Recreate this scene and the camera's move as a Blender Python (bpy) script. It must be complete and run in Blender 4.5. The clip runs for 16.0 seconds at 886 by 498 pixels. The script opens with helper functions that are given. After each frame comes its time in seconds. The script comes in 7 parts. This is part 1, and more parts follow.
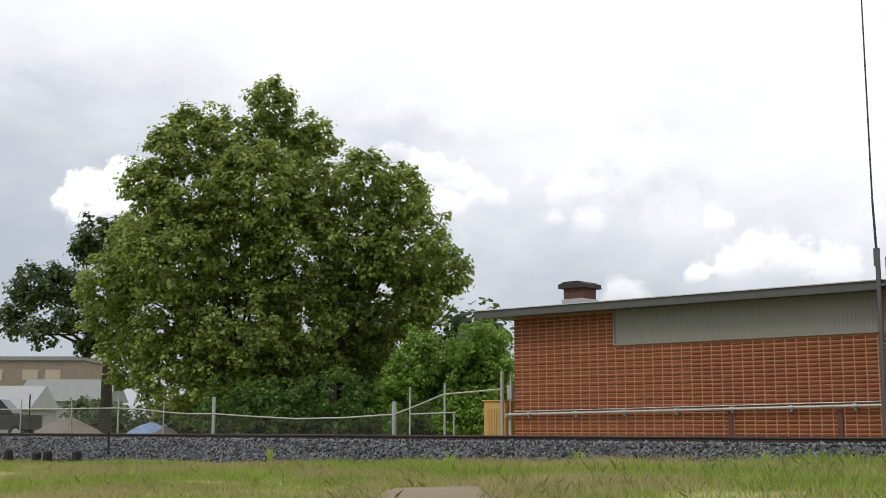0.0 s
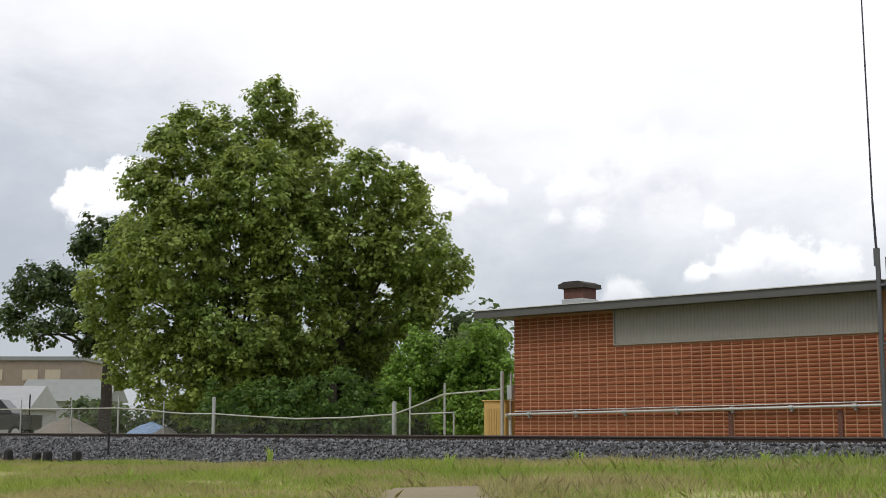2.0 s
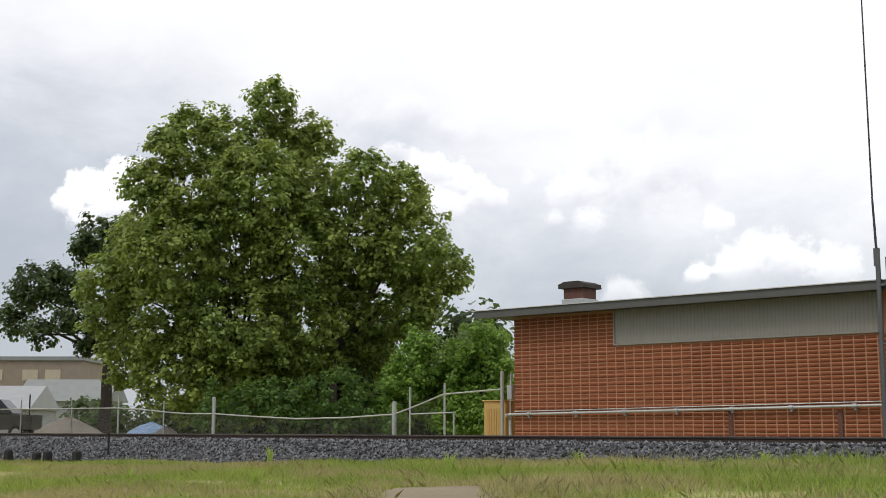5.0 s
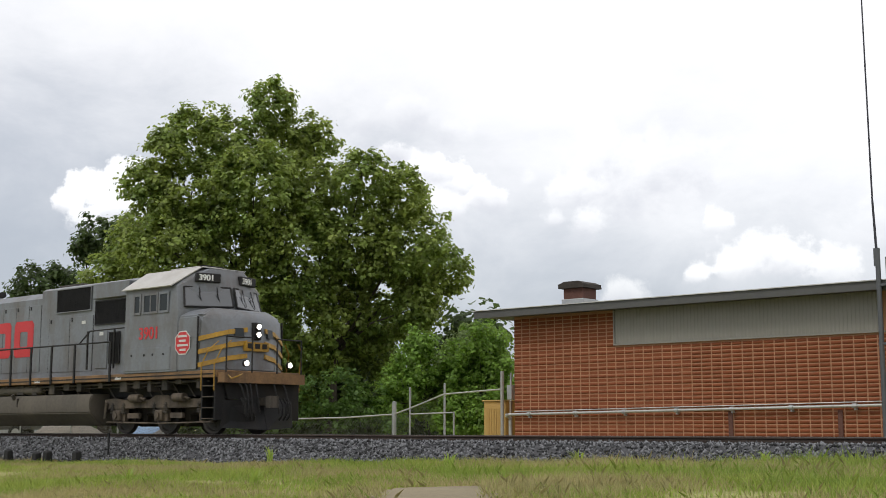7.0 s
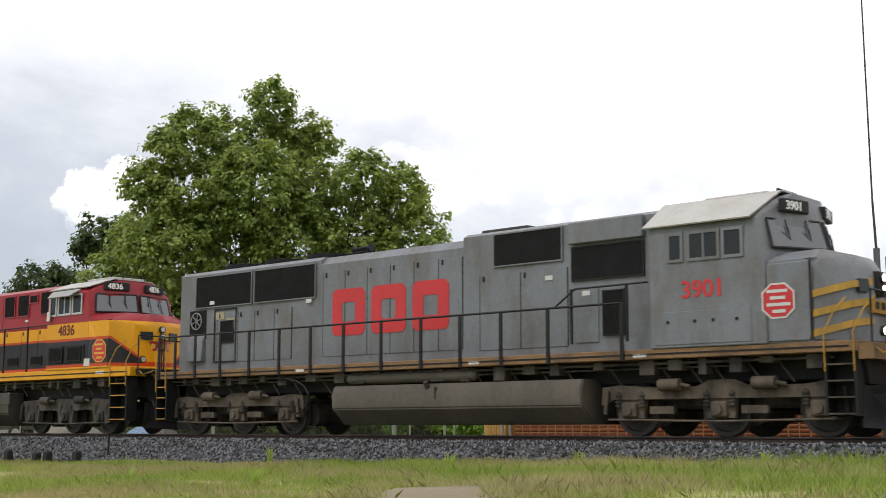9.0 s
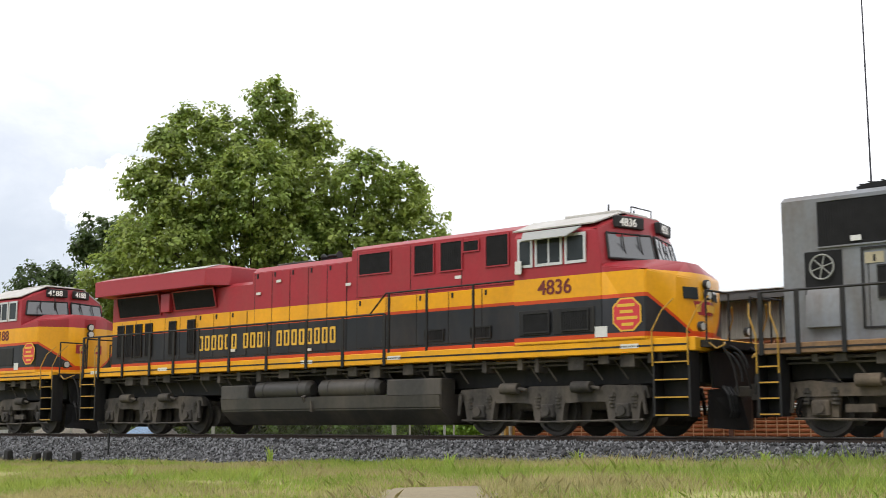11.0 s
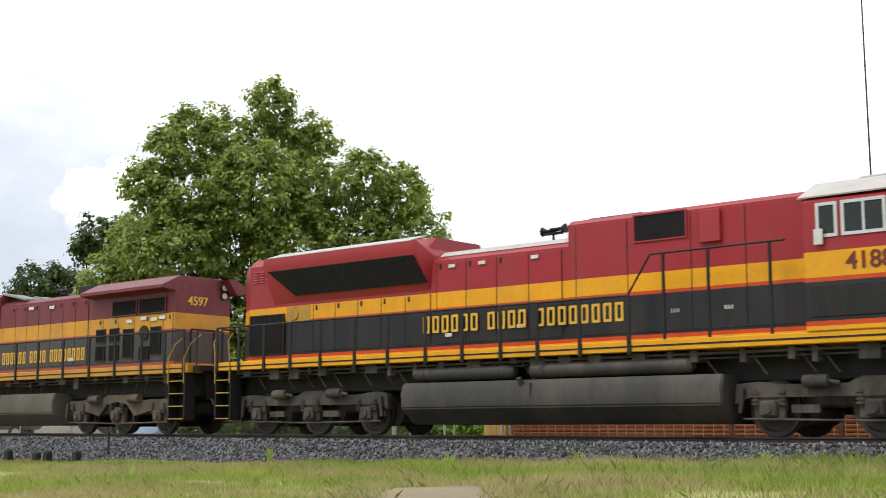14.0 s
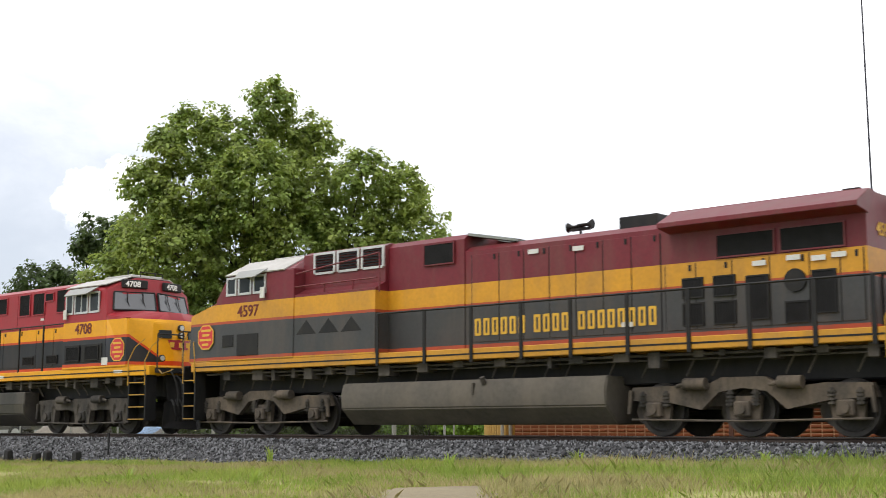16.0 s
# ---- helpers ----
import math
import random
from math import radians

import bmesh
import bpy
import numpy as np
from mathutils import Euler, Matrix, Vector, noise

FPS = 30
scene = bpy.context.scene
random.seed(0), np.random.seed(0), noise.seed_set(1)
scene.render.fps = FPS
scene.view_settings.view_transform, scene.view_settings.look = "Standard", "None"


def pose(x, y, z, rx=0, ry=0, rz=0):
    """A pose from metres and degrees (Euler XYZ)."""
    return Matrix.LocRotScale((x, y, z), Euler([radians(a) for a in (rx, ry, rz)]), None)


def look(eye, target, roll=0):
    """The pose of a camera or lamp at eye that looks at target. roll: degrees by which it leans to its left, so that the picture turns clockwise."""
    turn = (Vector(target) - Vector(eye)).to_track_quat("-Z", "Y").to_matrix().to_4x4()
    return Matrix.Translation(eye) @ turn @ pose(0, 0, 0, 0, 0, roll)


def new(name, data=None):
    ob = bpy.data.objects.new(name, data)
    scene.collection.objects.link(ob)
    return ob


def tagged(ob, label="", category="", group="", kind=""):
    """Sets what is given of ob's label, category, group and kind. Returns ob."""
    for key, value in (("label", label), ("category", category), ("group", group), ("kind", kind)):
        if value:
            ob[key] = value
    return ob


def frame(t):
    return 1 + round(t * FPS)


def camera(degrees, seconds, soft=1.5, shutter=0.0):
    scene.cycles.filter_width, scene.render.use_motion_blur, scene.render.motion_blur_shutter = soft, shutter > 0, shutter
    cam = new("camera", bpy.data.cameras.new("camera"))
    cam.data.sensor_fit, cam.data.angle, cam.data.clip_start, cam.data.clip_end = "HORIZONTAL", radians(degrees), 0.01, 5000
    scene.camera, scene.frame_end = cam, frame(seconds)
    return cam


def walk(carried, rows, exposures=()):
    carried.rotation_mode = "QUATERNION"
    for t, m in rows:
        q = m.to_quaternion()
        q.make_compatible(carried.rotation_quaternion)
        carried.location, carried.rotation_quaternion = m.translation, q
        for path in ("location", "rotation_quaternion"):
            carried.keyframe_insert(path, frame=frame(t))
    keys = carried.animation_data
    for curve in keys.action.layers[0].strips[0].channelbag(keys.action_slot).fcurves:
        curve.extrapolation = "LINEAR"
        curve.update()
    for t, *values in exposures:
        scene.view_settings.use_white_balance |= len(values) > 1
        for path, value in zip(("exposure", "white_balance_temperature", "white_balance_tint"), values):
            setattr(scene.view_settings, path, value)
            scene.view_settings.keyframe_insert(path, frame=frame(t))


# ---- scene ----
cam = camera(38.51, 16.0, soft=0.6, shutter=0.14)
EYE = pose(0, -23.18, 0.143, 98.09, -0.044, 41.12)
walk(cam, [(0.0, EYE), (16.0, EYE)],
     exposures=[(0.0, 0.0), (8.2, 0.0), (10.3, 0.5), (16.0, 0.5)])

# ------------------------------------------------------------ world and sun
SUN_EL, SUN_AZ = 52, 205


def cloudy_world():
    w = bpy.data.worlds.new("overcast_sky")
    scene.world = w
    w.use_nodes = True
    n, l = w.node_tree.nodes, w.node_tree.links
    bg = n["Background"]
    geo = n.new("ShaderNodeTexCoord")
    sky = n.new("ShaderNodeTexSky")
    sky.sky_type, sky.sun_disc = "NISHITA", False
    sky.sun_elevation, sky.sun_rotation = radians(SUN_EL), radians(SUN_AZ)

    def math_(op, a, b=None, c=None, clamp=False):
        m = n.new("ShaderNodeMath")
        m.operation, m.use_clamp = op, clamp
        for i, v in enumerate((a, b, c)):
            if v is None:
                continue
            if isinstance(v, (int, float)):
                m.inputs[i].default_value = v
            else:
                l.new(v, m.inputs[i])
        return m.outputs[0]

    def noise_(scale, detail, rough, dist=0.0, stretch=2.2):
        mp = n.new("ShaderNodeMapping")
        mp.inputs["Scale"].default_value = (1, 1, stretch)
        l.new(geo.outputs["Generated"], mp.inputs["Vector"])
        t = n.new("ShaderNodeTexNoise")
        t.inputs["Scale"].default_value, t.inputs["Detail"].default_value = scale, detail
        t.inputs["Roughness"].default_value, t.inputs["Distortion"].default_value = rough, dist
        l.new(mp.outputs[0], t.inputs["Vector"])
        return t.outputs["Fac"]

    def mix_(fac, a, b):
        m = n.new("ShaderNodeMix")
        m.data_type = "RGBA"
        if isinstance(fac, float):
            m.inputs[0].default_value = fac
        else:
            l.new(fac, m.inputs[0])
        for sock, v in ((m.inputs[6], a), (m.inputs[7], b)):
            if isinstance(v, tuple):
                sock.default_value = (*v, 1)
            else:
                l.new(v, sock)
        return m.outputs[2]

    def steps(v, lo, hi):
        m = n.new("ShaderNodeMapRange")
        m.interpolation_type = "SMOOTHSTEP"
        m.inputs[1].default_value, m.inputs[2].default_value = lo, hi
        l.new(v, m.inputs[0])
        return m.outputs[0]

    sep = n.new("ShaderNodeSeparateXYZ")
    l.new(geo.outputs["Generated"], sep.inputs[0])
    # a high bright veil with grey-lavender bellies, thinner and greyer towards the west and the horizon
    veil = noise_(7.0, 7, 0.6, 0.25, 1.7)
    east = n.new("ShaderNodeVectorMath")
    east.operation = "DOT_PRODUCT"
    east.inputs[1].default_value = (0.753, 0.658, 0)
    l.new(geo.outputs["Generated"], east.inputs[0])
    lift = math_("ADD", math_("MULTIPLY_ADD", sep.outputs[2], 4.3, math_("MULTIPLY_ADD", east.outputs[1], 0.8, -0.98)), veil)
    shade = steps(lift, -0.25, 0.80)
    base = mix_(shade, (0.47, 0.50, 0.56), (1.03, 1.02, 1.03))
    puffs = noise_(38, 8, 0.62, 0.0, 1.0)
    bellies = noise_(11, 5, 0.6, 0.3, 1.3)
    col = base
    # cumulus heads: direction, size, strength
    for d, size, gain in CUMULUS:
        v = n.new("ShaderNodeVectorMath")
        v.operation = "SUBTRACT"
        l.new(geo.outputs["Generated"], v.inputs[0])
        v.inputs[1].default_value = d
        s = n.new("ShaderNodeVectorMath")
        s.operation = "MULTIPLY"
        l.new(v.outputs[0], s.inputs[0])
        s.inputs[1].default_value = (1, 1, 1.25)
        q = n.new("ShaderNodeVectorMath")
        q.operation = "LENGTH"
        l.new(s.outputs[0], q.inputs[0])
        edge = math_("ADD", q.outputs[1], math_("MULTIPLY", math_("SUBTRACT", puffs, 0.5), size * 2.6))
        head = math_("SUBTRACT", 1.0, steps(edge, size * (0.05 + 0.70 * gain ** 3), size * 1.08))
        # crisp on the top, melting away below
        under = n.new("ShaderNodeMapRange")
        under.interpolation_type = "SMOOTHSTEP"
        under.inputs[1].default_value, under.inputs[2].default_value = d[2] - size * 0.95, d[2] - size * 0.1
        l.new(sep.outputs[2], under.inputs[0])
        rise = math_("ADD", math_("MULTIPLY", math_("SUBTRACT", sep.outputs[2], d[2] - size), 0.5 / size), math_("MULTIPLY", math_("SUBTRACT", bellies, 0.5), 1.6))
        lit = mix_(steps(rise, 0.05, 0.75), (0.70, 0.70, 0.75), (1.08, 1.07, 1.07))
        col = mix_(math_("MULTIPLY", math_("MULTIPLY", head, under.outputs[0]), gain), col, lit)
    tint = n.new("ShaderNodeMix")
    tint.data_type, tint.blend_type = "RGBA", "ADD"
    tint.inputs[0].default_value = 0.02
    l.new(col, tint.inputs[6])
    l.new(sky.outputs[0], tint.inputs[7])
    l.new(tint.outputs[2], bg.inputs["Color"])
    bg.inputs["Strength"].default_value = 0.95


CUMULUS = [
    ((-0.821, 0.541, 0.181), 0.023, 1.00), ((-0.834, 0.525, 0.170), 0.015, 1.00), ((-0.808, 0.557, 0.191), 0.019, 1.00), ((-0.829, 0.536, 0.159), 0.017, 0.90),
    ((-0.814, 0.555, 0.171), 0.025, 1.00), ((-0.801, 0.566, 0.197), 0.015, 0.90), ((-0.634, 0.749, 0.192), 0.026, 1.00), ((-0.620, 0.763, 0.180), 0.017, 1.00),
    ((-0.644, 0.738, 0.200), 0.013, 1.00), ((-0.669, 0.712, 0.213), 0.017, 0.95), ((-0.657, 0.726, 0.202), 0.017, 0.90), ((-0.646, 0.744, 0.174), 0.020, 0.90),
    ((-0.659, 0.712, 0.243), 0.030, 0.55), ((-0.638, 0.735, 0.231), 0.022, 0.50), ((-0.685, 0.688, 0.239), 0.020, 0.40), ((-0.541, 0.815, 0.205), 0.037, 0.80),
    ((-0.567, 0.803, 0.185), 0.025, 0.85), ((-0.528, 0.830, 0.179), 0.040, 0.75), ((-0.560, 0.814, 0.158), 0.020, 0.80), ((-0.579, 0.799, 0.163), 0.011, 0.70),
    ((-0.504, 0.841, 0.199), 0.050, 0.60), ((-0.593, 0.781, 0.194), 0.010, 0.60), ((-0.472, 0.867, 0.160), 0.014, 0.95), ((-0.446, 0.885, 0.133), 0.024, 0.86),
    ((-0.467, 0.875, 0.128), 0.023, 0.86), ((-0.425, 0.896, 0.127), 0.023, 0.86), ((-0.491, 0.863, 0.120), 0.013, 0.90), ((-0.404, 0.907, 0.122), 0.025, 0.86),
    ((-0.375, 0.915, 0.150), 0.030, 0.60), ((-0.539, 0.836, 0.103), 0.020, 0.70),
]
cloudy_world()
sun = new("sun", bpy.data.lights.new("sun", "SUN"))
sun.data.energy, sun.data.angle, sun.data.color = 1.1, radians(14), (1.0, 0.96, 0.9)
sun.matrix_world = look((0, 0, 60), Vector((0, 0, 60)) - Vector((math.cos(radians(SUN_EL)) * -0.25, math.cos(radians(SUN_EL)) * -0.97, math.sin(radians(SUN_EL)))))


# ------------------------------------------------------------ materials
def mat(name, base, rough=0.6, metal=0.0, vary=0.18, scale=6.0, bump=0.0, bump_scale=60.0, dirt=None, dirt_amount=0.35, island=False, per_object=0.0, spec=0.38):
    m = bpy.data.materials.new(name)
    m.use_nodes = True
    n, l = m.node_tree.nodes, m.node_tree.links
    b = n["Principled BSDF"]
    b.inputs["Roughness"].default_value, b.inputs["Metallic"].default_value = rough, metal
    b.inputs["Specular IOR Level"].default_value = spec
    co = n.new("ShaderNodeTexCoord")
    big = n.new("ShaderNodeTexNoise")
    big.inputs["Scale"].default_value, big.inputs["Detail"].default_value = scale * 0.25, 6
    fine = n.new("ShaderNodeTexNoise")
    fine.inputs["Scale"].default_value, fine.inputs["Detail"].default_value = scale * 3, 4
    for t in (big, fine):
        l.new(co.outputs["Object"], t.inputs["Vector"])
    add = n.new("ShaderNodeMath")
    add.operation = "ADD"
    l.new(big.outputs["Fac"], add.inputs[0])
    l.new(fine.outputs["Fac"], add.inputs[1])
    last = add.outputs[0]
    if island or per_object:
        src = n.new("ShaderNodeNewGeometry").outputs["Random Per Island"] if island else n.new("ShaderNodeObjectInfo").outputs["Random"]
        mul = n.new("ShaderNodeMath")
        mul.operation = "MULTIPLY_ADD"
        mul.inputs[1].default_value = 1.6 if island else per_object
        l.new(src, mul.inputs[0])
        l.new(last, mul.inputs[2])
        sub = n.new("ShaderNodeMath")
        sub.operation = "SUBTRACT"
        sub.inputs[1].default_value = (1.6 if island else per_object) / 2
        l.new(mul.outputs[0], sub.inputs[0])
        last = sub.outputs[0]
    ramp = n.new("ShaderNodeMapRange")
    ramp.inputs[1].default_value, ramp.inputs[2].default_value = 0.6, 1.4
    ramp.inputs[3].default_value, ramp.inputs[4].default_value = 1 - vary, 1 + vary
    l.new(last, ramp.inputs[0])
    sc = n.new("ShaderNodeVectorMath")
    sc.operation = "SCALE"
    if isinstance(base, tuple):
        sc.inputs[0].default_value = base
    else:
        l.new(base(m, n, l, co), sc.inputs[0])
    l.new(ramp.outputs[0], sc.inputs["Scale"])
    out = sc.outputs[0]
    if dirt:
        dn = n.new("ShaderNodeTexNoise")
        dn.inputs["Scale"].default_value, dn.inputs["Detail"].default_value, dn.inputs["Roughness"].default_value = scale * 0.4, 8, 0.65
        mp = n.new("ShaderNodeMapping")
        mp.inputs["Scale"].default_value = (1, 1, 0.35)
        l.new(co.outputs["Object"], mp.inputs["Vector"])
        l.new(mp.outputs[0], dn.inputs["Vector"])
        dr = n.new("ShaderNodeMapRange")
        dr.inputs[1].default_value, dr.inputs[2].default_value, dr.inputs[4].default_value = 0.42, 0.75, dirt_amount
        l.new(dn.outputs["Fac"], dr.inputs[0])
        mx = n.new("ShaderNodeMix")
        mx.data_type = "RGBA"
        l.new(dr.outputs[0], mx.inputs[0])
        l.new(out, mx.inputs[6])
        mx.inputs[7].default_value = (*dirt, 1)
        out = mx.outputs[2]
    l.new(out, b.inputs["Base Color"])
    if bump:
        bn = n.new("ShaderNodeTexNoise")
        bn.inputs["Scale"].default_value, bn.inputs["Detail"].default_value = bump_scale, 5
        l.new(co.outputs["Object"], bn.inputs["Vector"])
        bp = n.new("ShaderNodeBump")
        bp.inputs["Strength"].default_value, bp.inputs["Distance"].default_value = bump, 0.02
        l.new(bn.outputs["Fac"], bp.inputs["Height"])
        l.new(bp.outputs[0], b.inputs["Normal"])
    return m


def bands(limits, colours, front=None, drop=0.0, low_from=0):
    """Paint in level bands: limits are the heights between colours (low to high). Ahead of x = front the bands below
    number low_from sweep down towards the middle of the nose by drop per metre."""
    def make(m, n, l, co):
        sep = n.new("ShaderNodeSeparateXYZ")
        l.new(co.outputs["Object"], sep.inputs[0])
        z = sep.outputs[2]
        fall = None
        if front is not None:
            ab = n.new("ShaderNodeMath")
            ab.operation = "ABSOLUTE"
            l.new(sep.outputs[1], ab.inputs[0])
            k = n.new("ShaderNodeMath")
            k.operation, k.use_clamp = "SUBTRACT", True
            k.inputs[0].default_value = 1.46
            l.new(ab.outputs[0], k.inputs[1])
            s = n.new("ShaderNodeMath")
            s.operation = "GREATER_THAN"
            s.inputs[1].default_value = front
            l.new(sep.outputs[0], s.inputs[0])
            g = n.new("ShaderNodeMath")
            g.operation = "MULTIPLY"
            l.new(k.outputs[0], g.inputs[0])
            l.new(s.outputs[0], g.inputs[1])
            f = n.new("ShaderNodeMath")
            f.operation = "MULTIPLY_ADD"
            f.inputs[1].default_value = drop
            l.new(g.outputs[0], f.inputs[0])
            l.new(z, f.inputs[2])
            fall = f.outputs[0]
        col = None
        for i, lim in enumerate(limits):
            g = n.new("ShaderNodeMath")
            g.operation = "GREATER_THAN"
            g.inputs[1].default_value = lim
            l.new(fall if fall is not None and low_from <= i < low_from + 2 else z, g.inputs[0])
            mx = n.new("ShaderNodeMix")
            mx.data_type = "RGBA"
            l.new(g.outputs[0], mx.inputs[0])
            if col is None:
                mx.inputs[6].default_value = (*colours[0], 1)
            else:
                l.new(col, mx.inputs[6])
            mx.inputs[7].default_value = (*colours[i + 1], 1)
            col = mx.outputs[2]
        return col
    return make


RED, YEL, ORA, BLK = (0.285, 0.024, 0.032), (0.66, 0.31, 0.008), (0.48, 0.055, 0.010), (0.017, 0.019, 0.023)
FADED = (0.135, 0.014, 0.022)
HOOD_COL = (YEL, ORA, BLK, ORA, YEL, RED)
BELLE = mat("belle_hood_paint", bands((1.97, 2.05, 2.87, 2.94, 3.31), HOOD_COL), 0.36, spec=0.24, vary=0.1, scale=4, dirt=(0.10, 0.075, 0.055), dirt_amount=0.25)
BELLE_CAB = mat("belle_cab_paint", bands((1.99, 2.08, 2.79, 2.87, 3.34), HOOD_COL, -2.9, 0.75, 2), 0.34, spec=0.26, vary=0.09, scale=4, dirt=(0.10, 0.075, 0.055), dirt_amount=0.2)
OLD_COL = ((0.48, 0.23, 0.018), (0.34, 0.055, 0.02), (0.042, 0.043, 0.045), (0.34, 0.055, 0.02), (0.52, 0.25, 0.016), FADED)
OLD_BELLE = mat("faded_belle_paint", bands((1.97, 2.05, 2.92, 2.99, 3.45), OLD_COL), 0.45, vary=0.16, scale=4, dirt=(0.12, 0.09, 0.065), dirt_amount=0.4)
GREY = mat("grey_loco_paint", (0.165, 0.178, 0.195), 0.45, vary=0.16, scale=4, dirt=(0.095, 0.07, 0.048), dirt_amount=0.75)
RED_TRIM = mat("red_trim_paint", RED, 0.35, vary=0.1)
RED_OLD = mat("faded_red_trim", FADED, 0.45, vary=0.14, dirt=(0.12, 0.09, 0.065))
YELLOW = mat("safety_yellow_paint", (0.40, 0.225, 0.022), 0.5, vary=0.25, dirt=(0.08, 0.06, 0.042), dirt_amount=0.65)
RUSTY = mat("rust_stained_sill", (0.21, 0.12, 0.055), 0.7, vary=0.35, dirt=(0.05, 0.04, 0.035), dirt_amount=0.7)
LETTER_Y = mat("yellow_lettering", (0.60, 0.36, 0.04), 0.5, vary=0.1)
LETTER_R = mat("red_lettering", (0.50, 0.035, 0.04), 0.5, vary=0.12)
NUM_DARK = mat("dark_red_numerals", (0.12, 0.016, 0.013), 0.5)
NUM_WHITE = mat("white_numerals", (0.75, 0.75, 0.72), 0.5)
BLACK = mat("black_paint", (0.012, 0.012, 0.013), 0.55, vary=0.25, dirt=(0.045, 0.038, 0.03), dirt_amount=0.4, spec=0.25)
GRILLE = mat("black_grille", (0.016, 0.016, 0.017), 0.7, vary=0.3, scale=20, spec=0.1)
UNDER = mat("dusty_running_gear", (0.032, 0.029, 0.026), 0.8, vary=0.5, scale=5, bump=0.2, dirt=(0.135, 0.112, 0.088), dirt_amount=0.75)
UNDER_BROWN = mat("brown_dusted_running_gear", (0.058, 0.048, 0.038), 0.85, vary=0.5, scale=5, bump=0.2, dirt=(0.18, 0.138, 0.098), dirt_amount=0.8)
TANK = mat("dark_fuel_tank", (0.034, 0.032, 0.030), 0.5, vary=0.3, scale=3, dirt=(0.12, 0.10, 0.08), dirt_amount=0.6)
TANK_DUSTY = mat("dusty_fuel_tank", (0.085, 0.075, 0.062), 0.75, vary=0.25, scale=3, dirt=(0.15, 0.125, 0.095), dirt_amount=0.6)
WHEEL = mat("wheel_steel", (0.035, 0.032, 0.03), 0.6, 0.2, vary=0.3, dirt=(0.085, 0.068, 0.05), dirt_amount=0.5)
TREAD = mat("polished_wheel_tread", (0.45, 0.44, 0.43), 0.28, 0.9)
# for upward faces: light from the sky is put into this pale colour
SKYLIT_TOP = mat("sky_lit_top_paint", (0.42, 0.41, 0.385), 0.55, vary=0.12, dirt=(0.25, 0.21, 0.17))
SHADE_MAT = mat("grey_sunshade", (0.25, 0.255, 0.24), 0.5, vary=0.12)
ALU = mat("window_frame_aluminium", (0.55, 0.55, 0.53), 0.35, 0.6)
GLASS = mat("dark_cab_glass", (0.03, 0.035, 0.038), 0.06, vary=0.1, spec=0.18)
WHITE = mat("white_label", (0.55, 0.55, 0.53), 0.5, vary=0.15)
PANE = mat("sky_lit_windshield_glass", (0.05, 0.055, 0.06), 0.05, vary=0.1, spec=1.0)
PANE.node_tree.nodes["Principled BSDF"].inputs["IOR"].default_value = 1.6


def lamp_mat():
    m = mat("lit_headlamp", (0.9, 0.88, 0.8), 0.2)
    b = m.node_tree.nodes["Principled BSDF"]
    b.inputs["Emission Color"].default_value, b.inputs["Emission Strength"].default_value = (1, 0.93, 0.8, 1), 5
    return m


LIT = lamp_mat()
LENS = mat("unlit_lamp_lens", (0.55, 0.55, 0.52), 0.15)
BRICK = mat("orange_red_brick", (0.225, 0.070, 0.031), 0.85, vary=0.2, scale=8, bump=0.3, per_object=0.35, spec=0.2)
BRICK_JOINED = mat("orange_red_brick_field", (0.225, 0.070, 0.031), 0.85, vary=0.07, scale=8, bump=0.3, island=True, spec=0.2)
MORTAR = mat("tan_mortar", (0.39, 0.205, 0.115), 0.95, vary=0.12, scale=10, bump=0.3)
PANEL = mat("grey_green_ribbed_panel", (0.26, 0.248, 0.212), 0.5, vary=0.06, scale=3)
FASCIA = mat("grey_fascia_metal", (0.105, 0.105, 0.102), 0.55, vary=0.12, scale=3)
DRIP = mat("pale_drip_edge", (0.52, 0.52, 0.50), 0.4, vary=0.1)
PIPE = mat("galvanised_pipe", (0.46, 0.46, 0.44), 0.4, 0.35, vary=0.15, dirt=(0.3, 0.25, 0.2))
MESHWIRE = mat("weathered_fence_wire", (0.20, 0.20, 0.19), 0.6, 0.3, vary=0.2)
DARKBRICK = mat("sooty_chimney_brick", (0.115, 0.055, 0.042), 0.9, vary=0.3, scale=14, bump=0.5)
GALV = mat("galvanised_steel", (0.40, 0.41, 0.41), 0.45, 0.4, vary=0.15)
POLE = mat("grey_mast_paint", (0.10, 0.105, 0.11), 0.5, 0.2, vary=0.15)
DARKROD = mat("black_antenna", (0.03, 0.03, 0.04), 0.5)
STONEY = mat("weathered_concrete", (0.30, 0.28, 0.25), 0.9, vary=0.25, scale=8, bump=0.4, dirt=(0.10, 0.09, 0.08))
SLAB = mat("dusty_concrete", (0.23, 0.19, 0.12), 0.95, vary=0.25, scale=5, bump=0.4, dirt=(0.16, 0.15, 0.08))
TANBOX = mat("tan_cabinet_paint", (0.50, 0.32, 0.105), 0.55, vary=0.08)
BALLAST = mat("crushed_grey_ballast", (0.105, 0.107, 0.112), 0.9, vary=0.8, scale=9, island=True)
BALLAST_BED = mat("ballast_bed", (0.055, 0.055, 0.058), 0.95, vary=0.6, scale=40, bump=1.0, bump_scale=25)
RAILSTEEL = mat("rusty_rail_web", (0.055, 0.04, 0.032), 0.75, 0.3, vary=0.3, scale=8)
RAILTOP = mat("worn_rail_head", (0.35, 0.34, 0.33), 0.3, 0.9)
TIE = mat("creosoted_tie", (0.045, 0.038, 0.032), 0.9, vary=0.4, scale=10, bump=0.4)
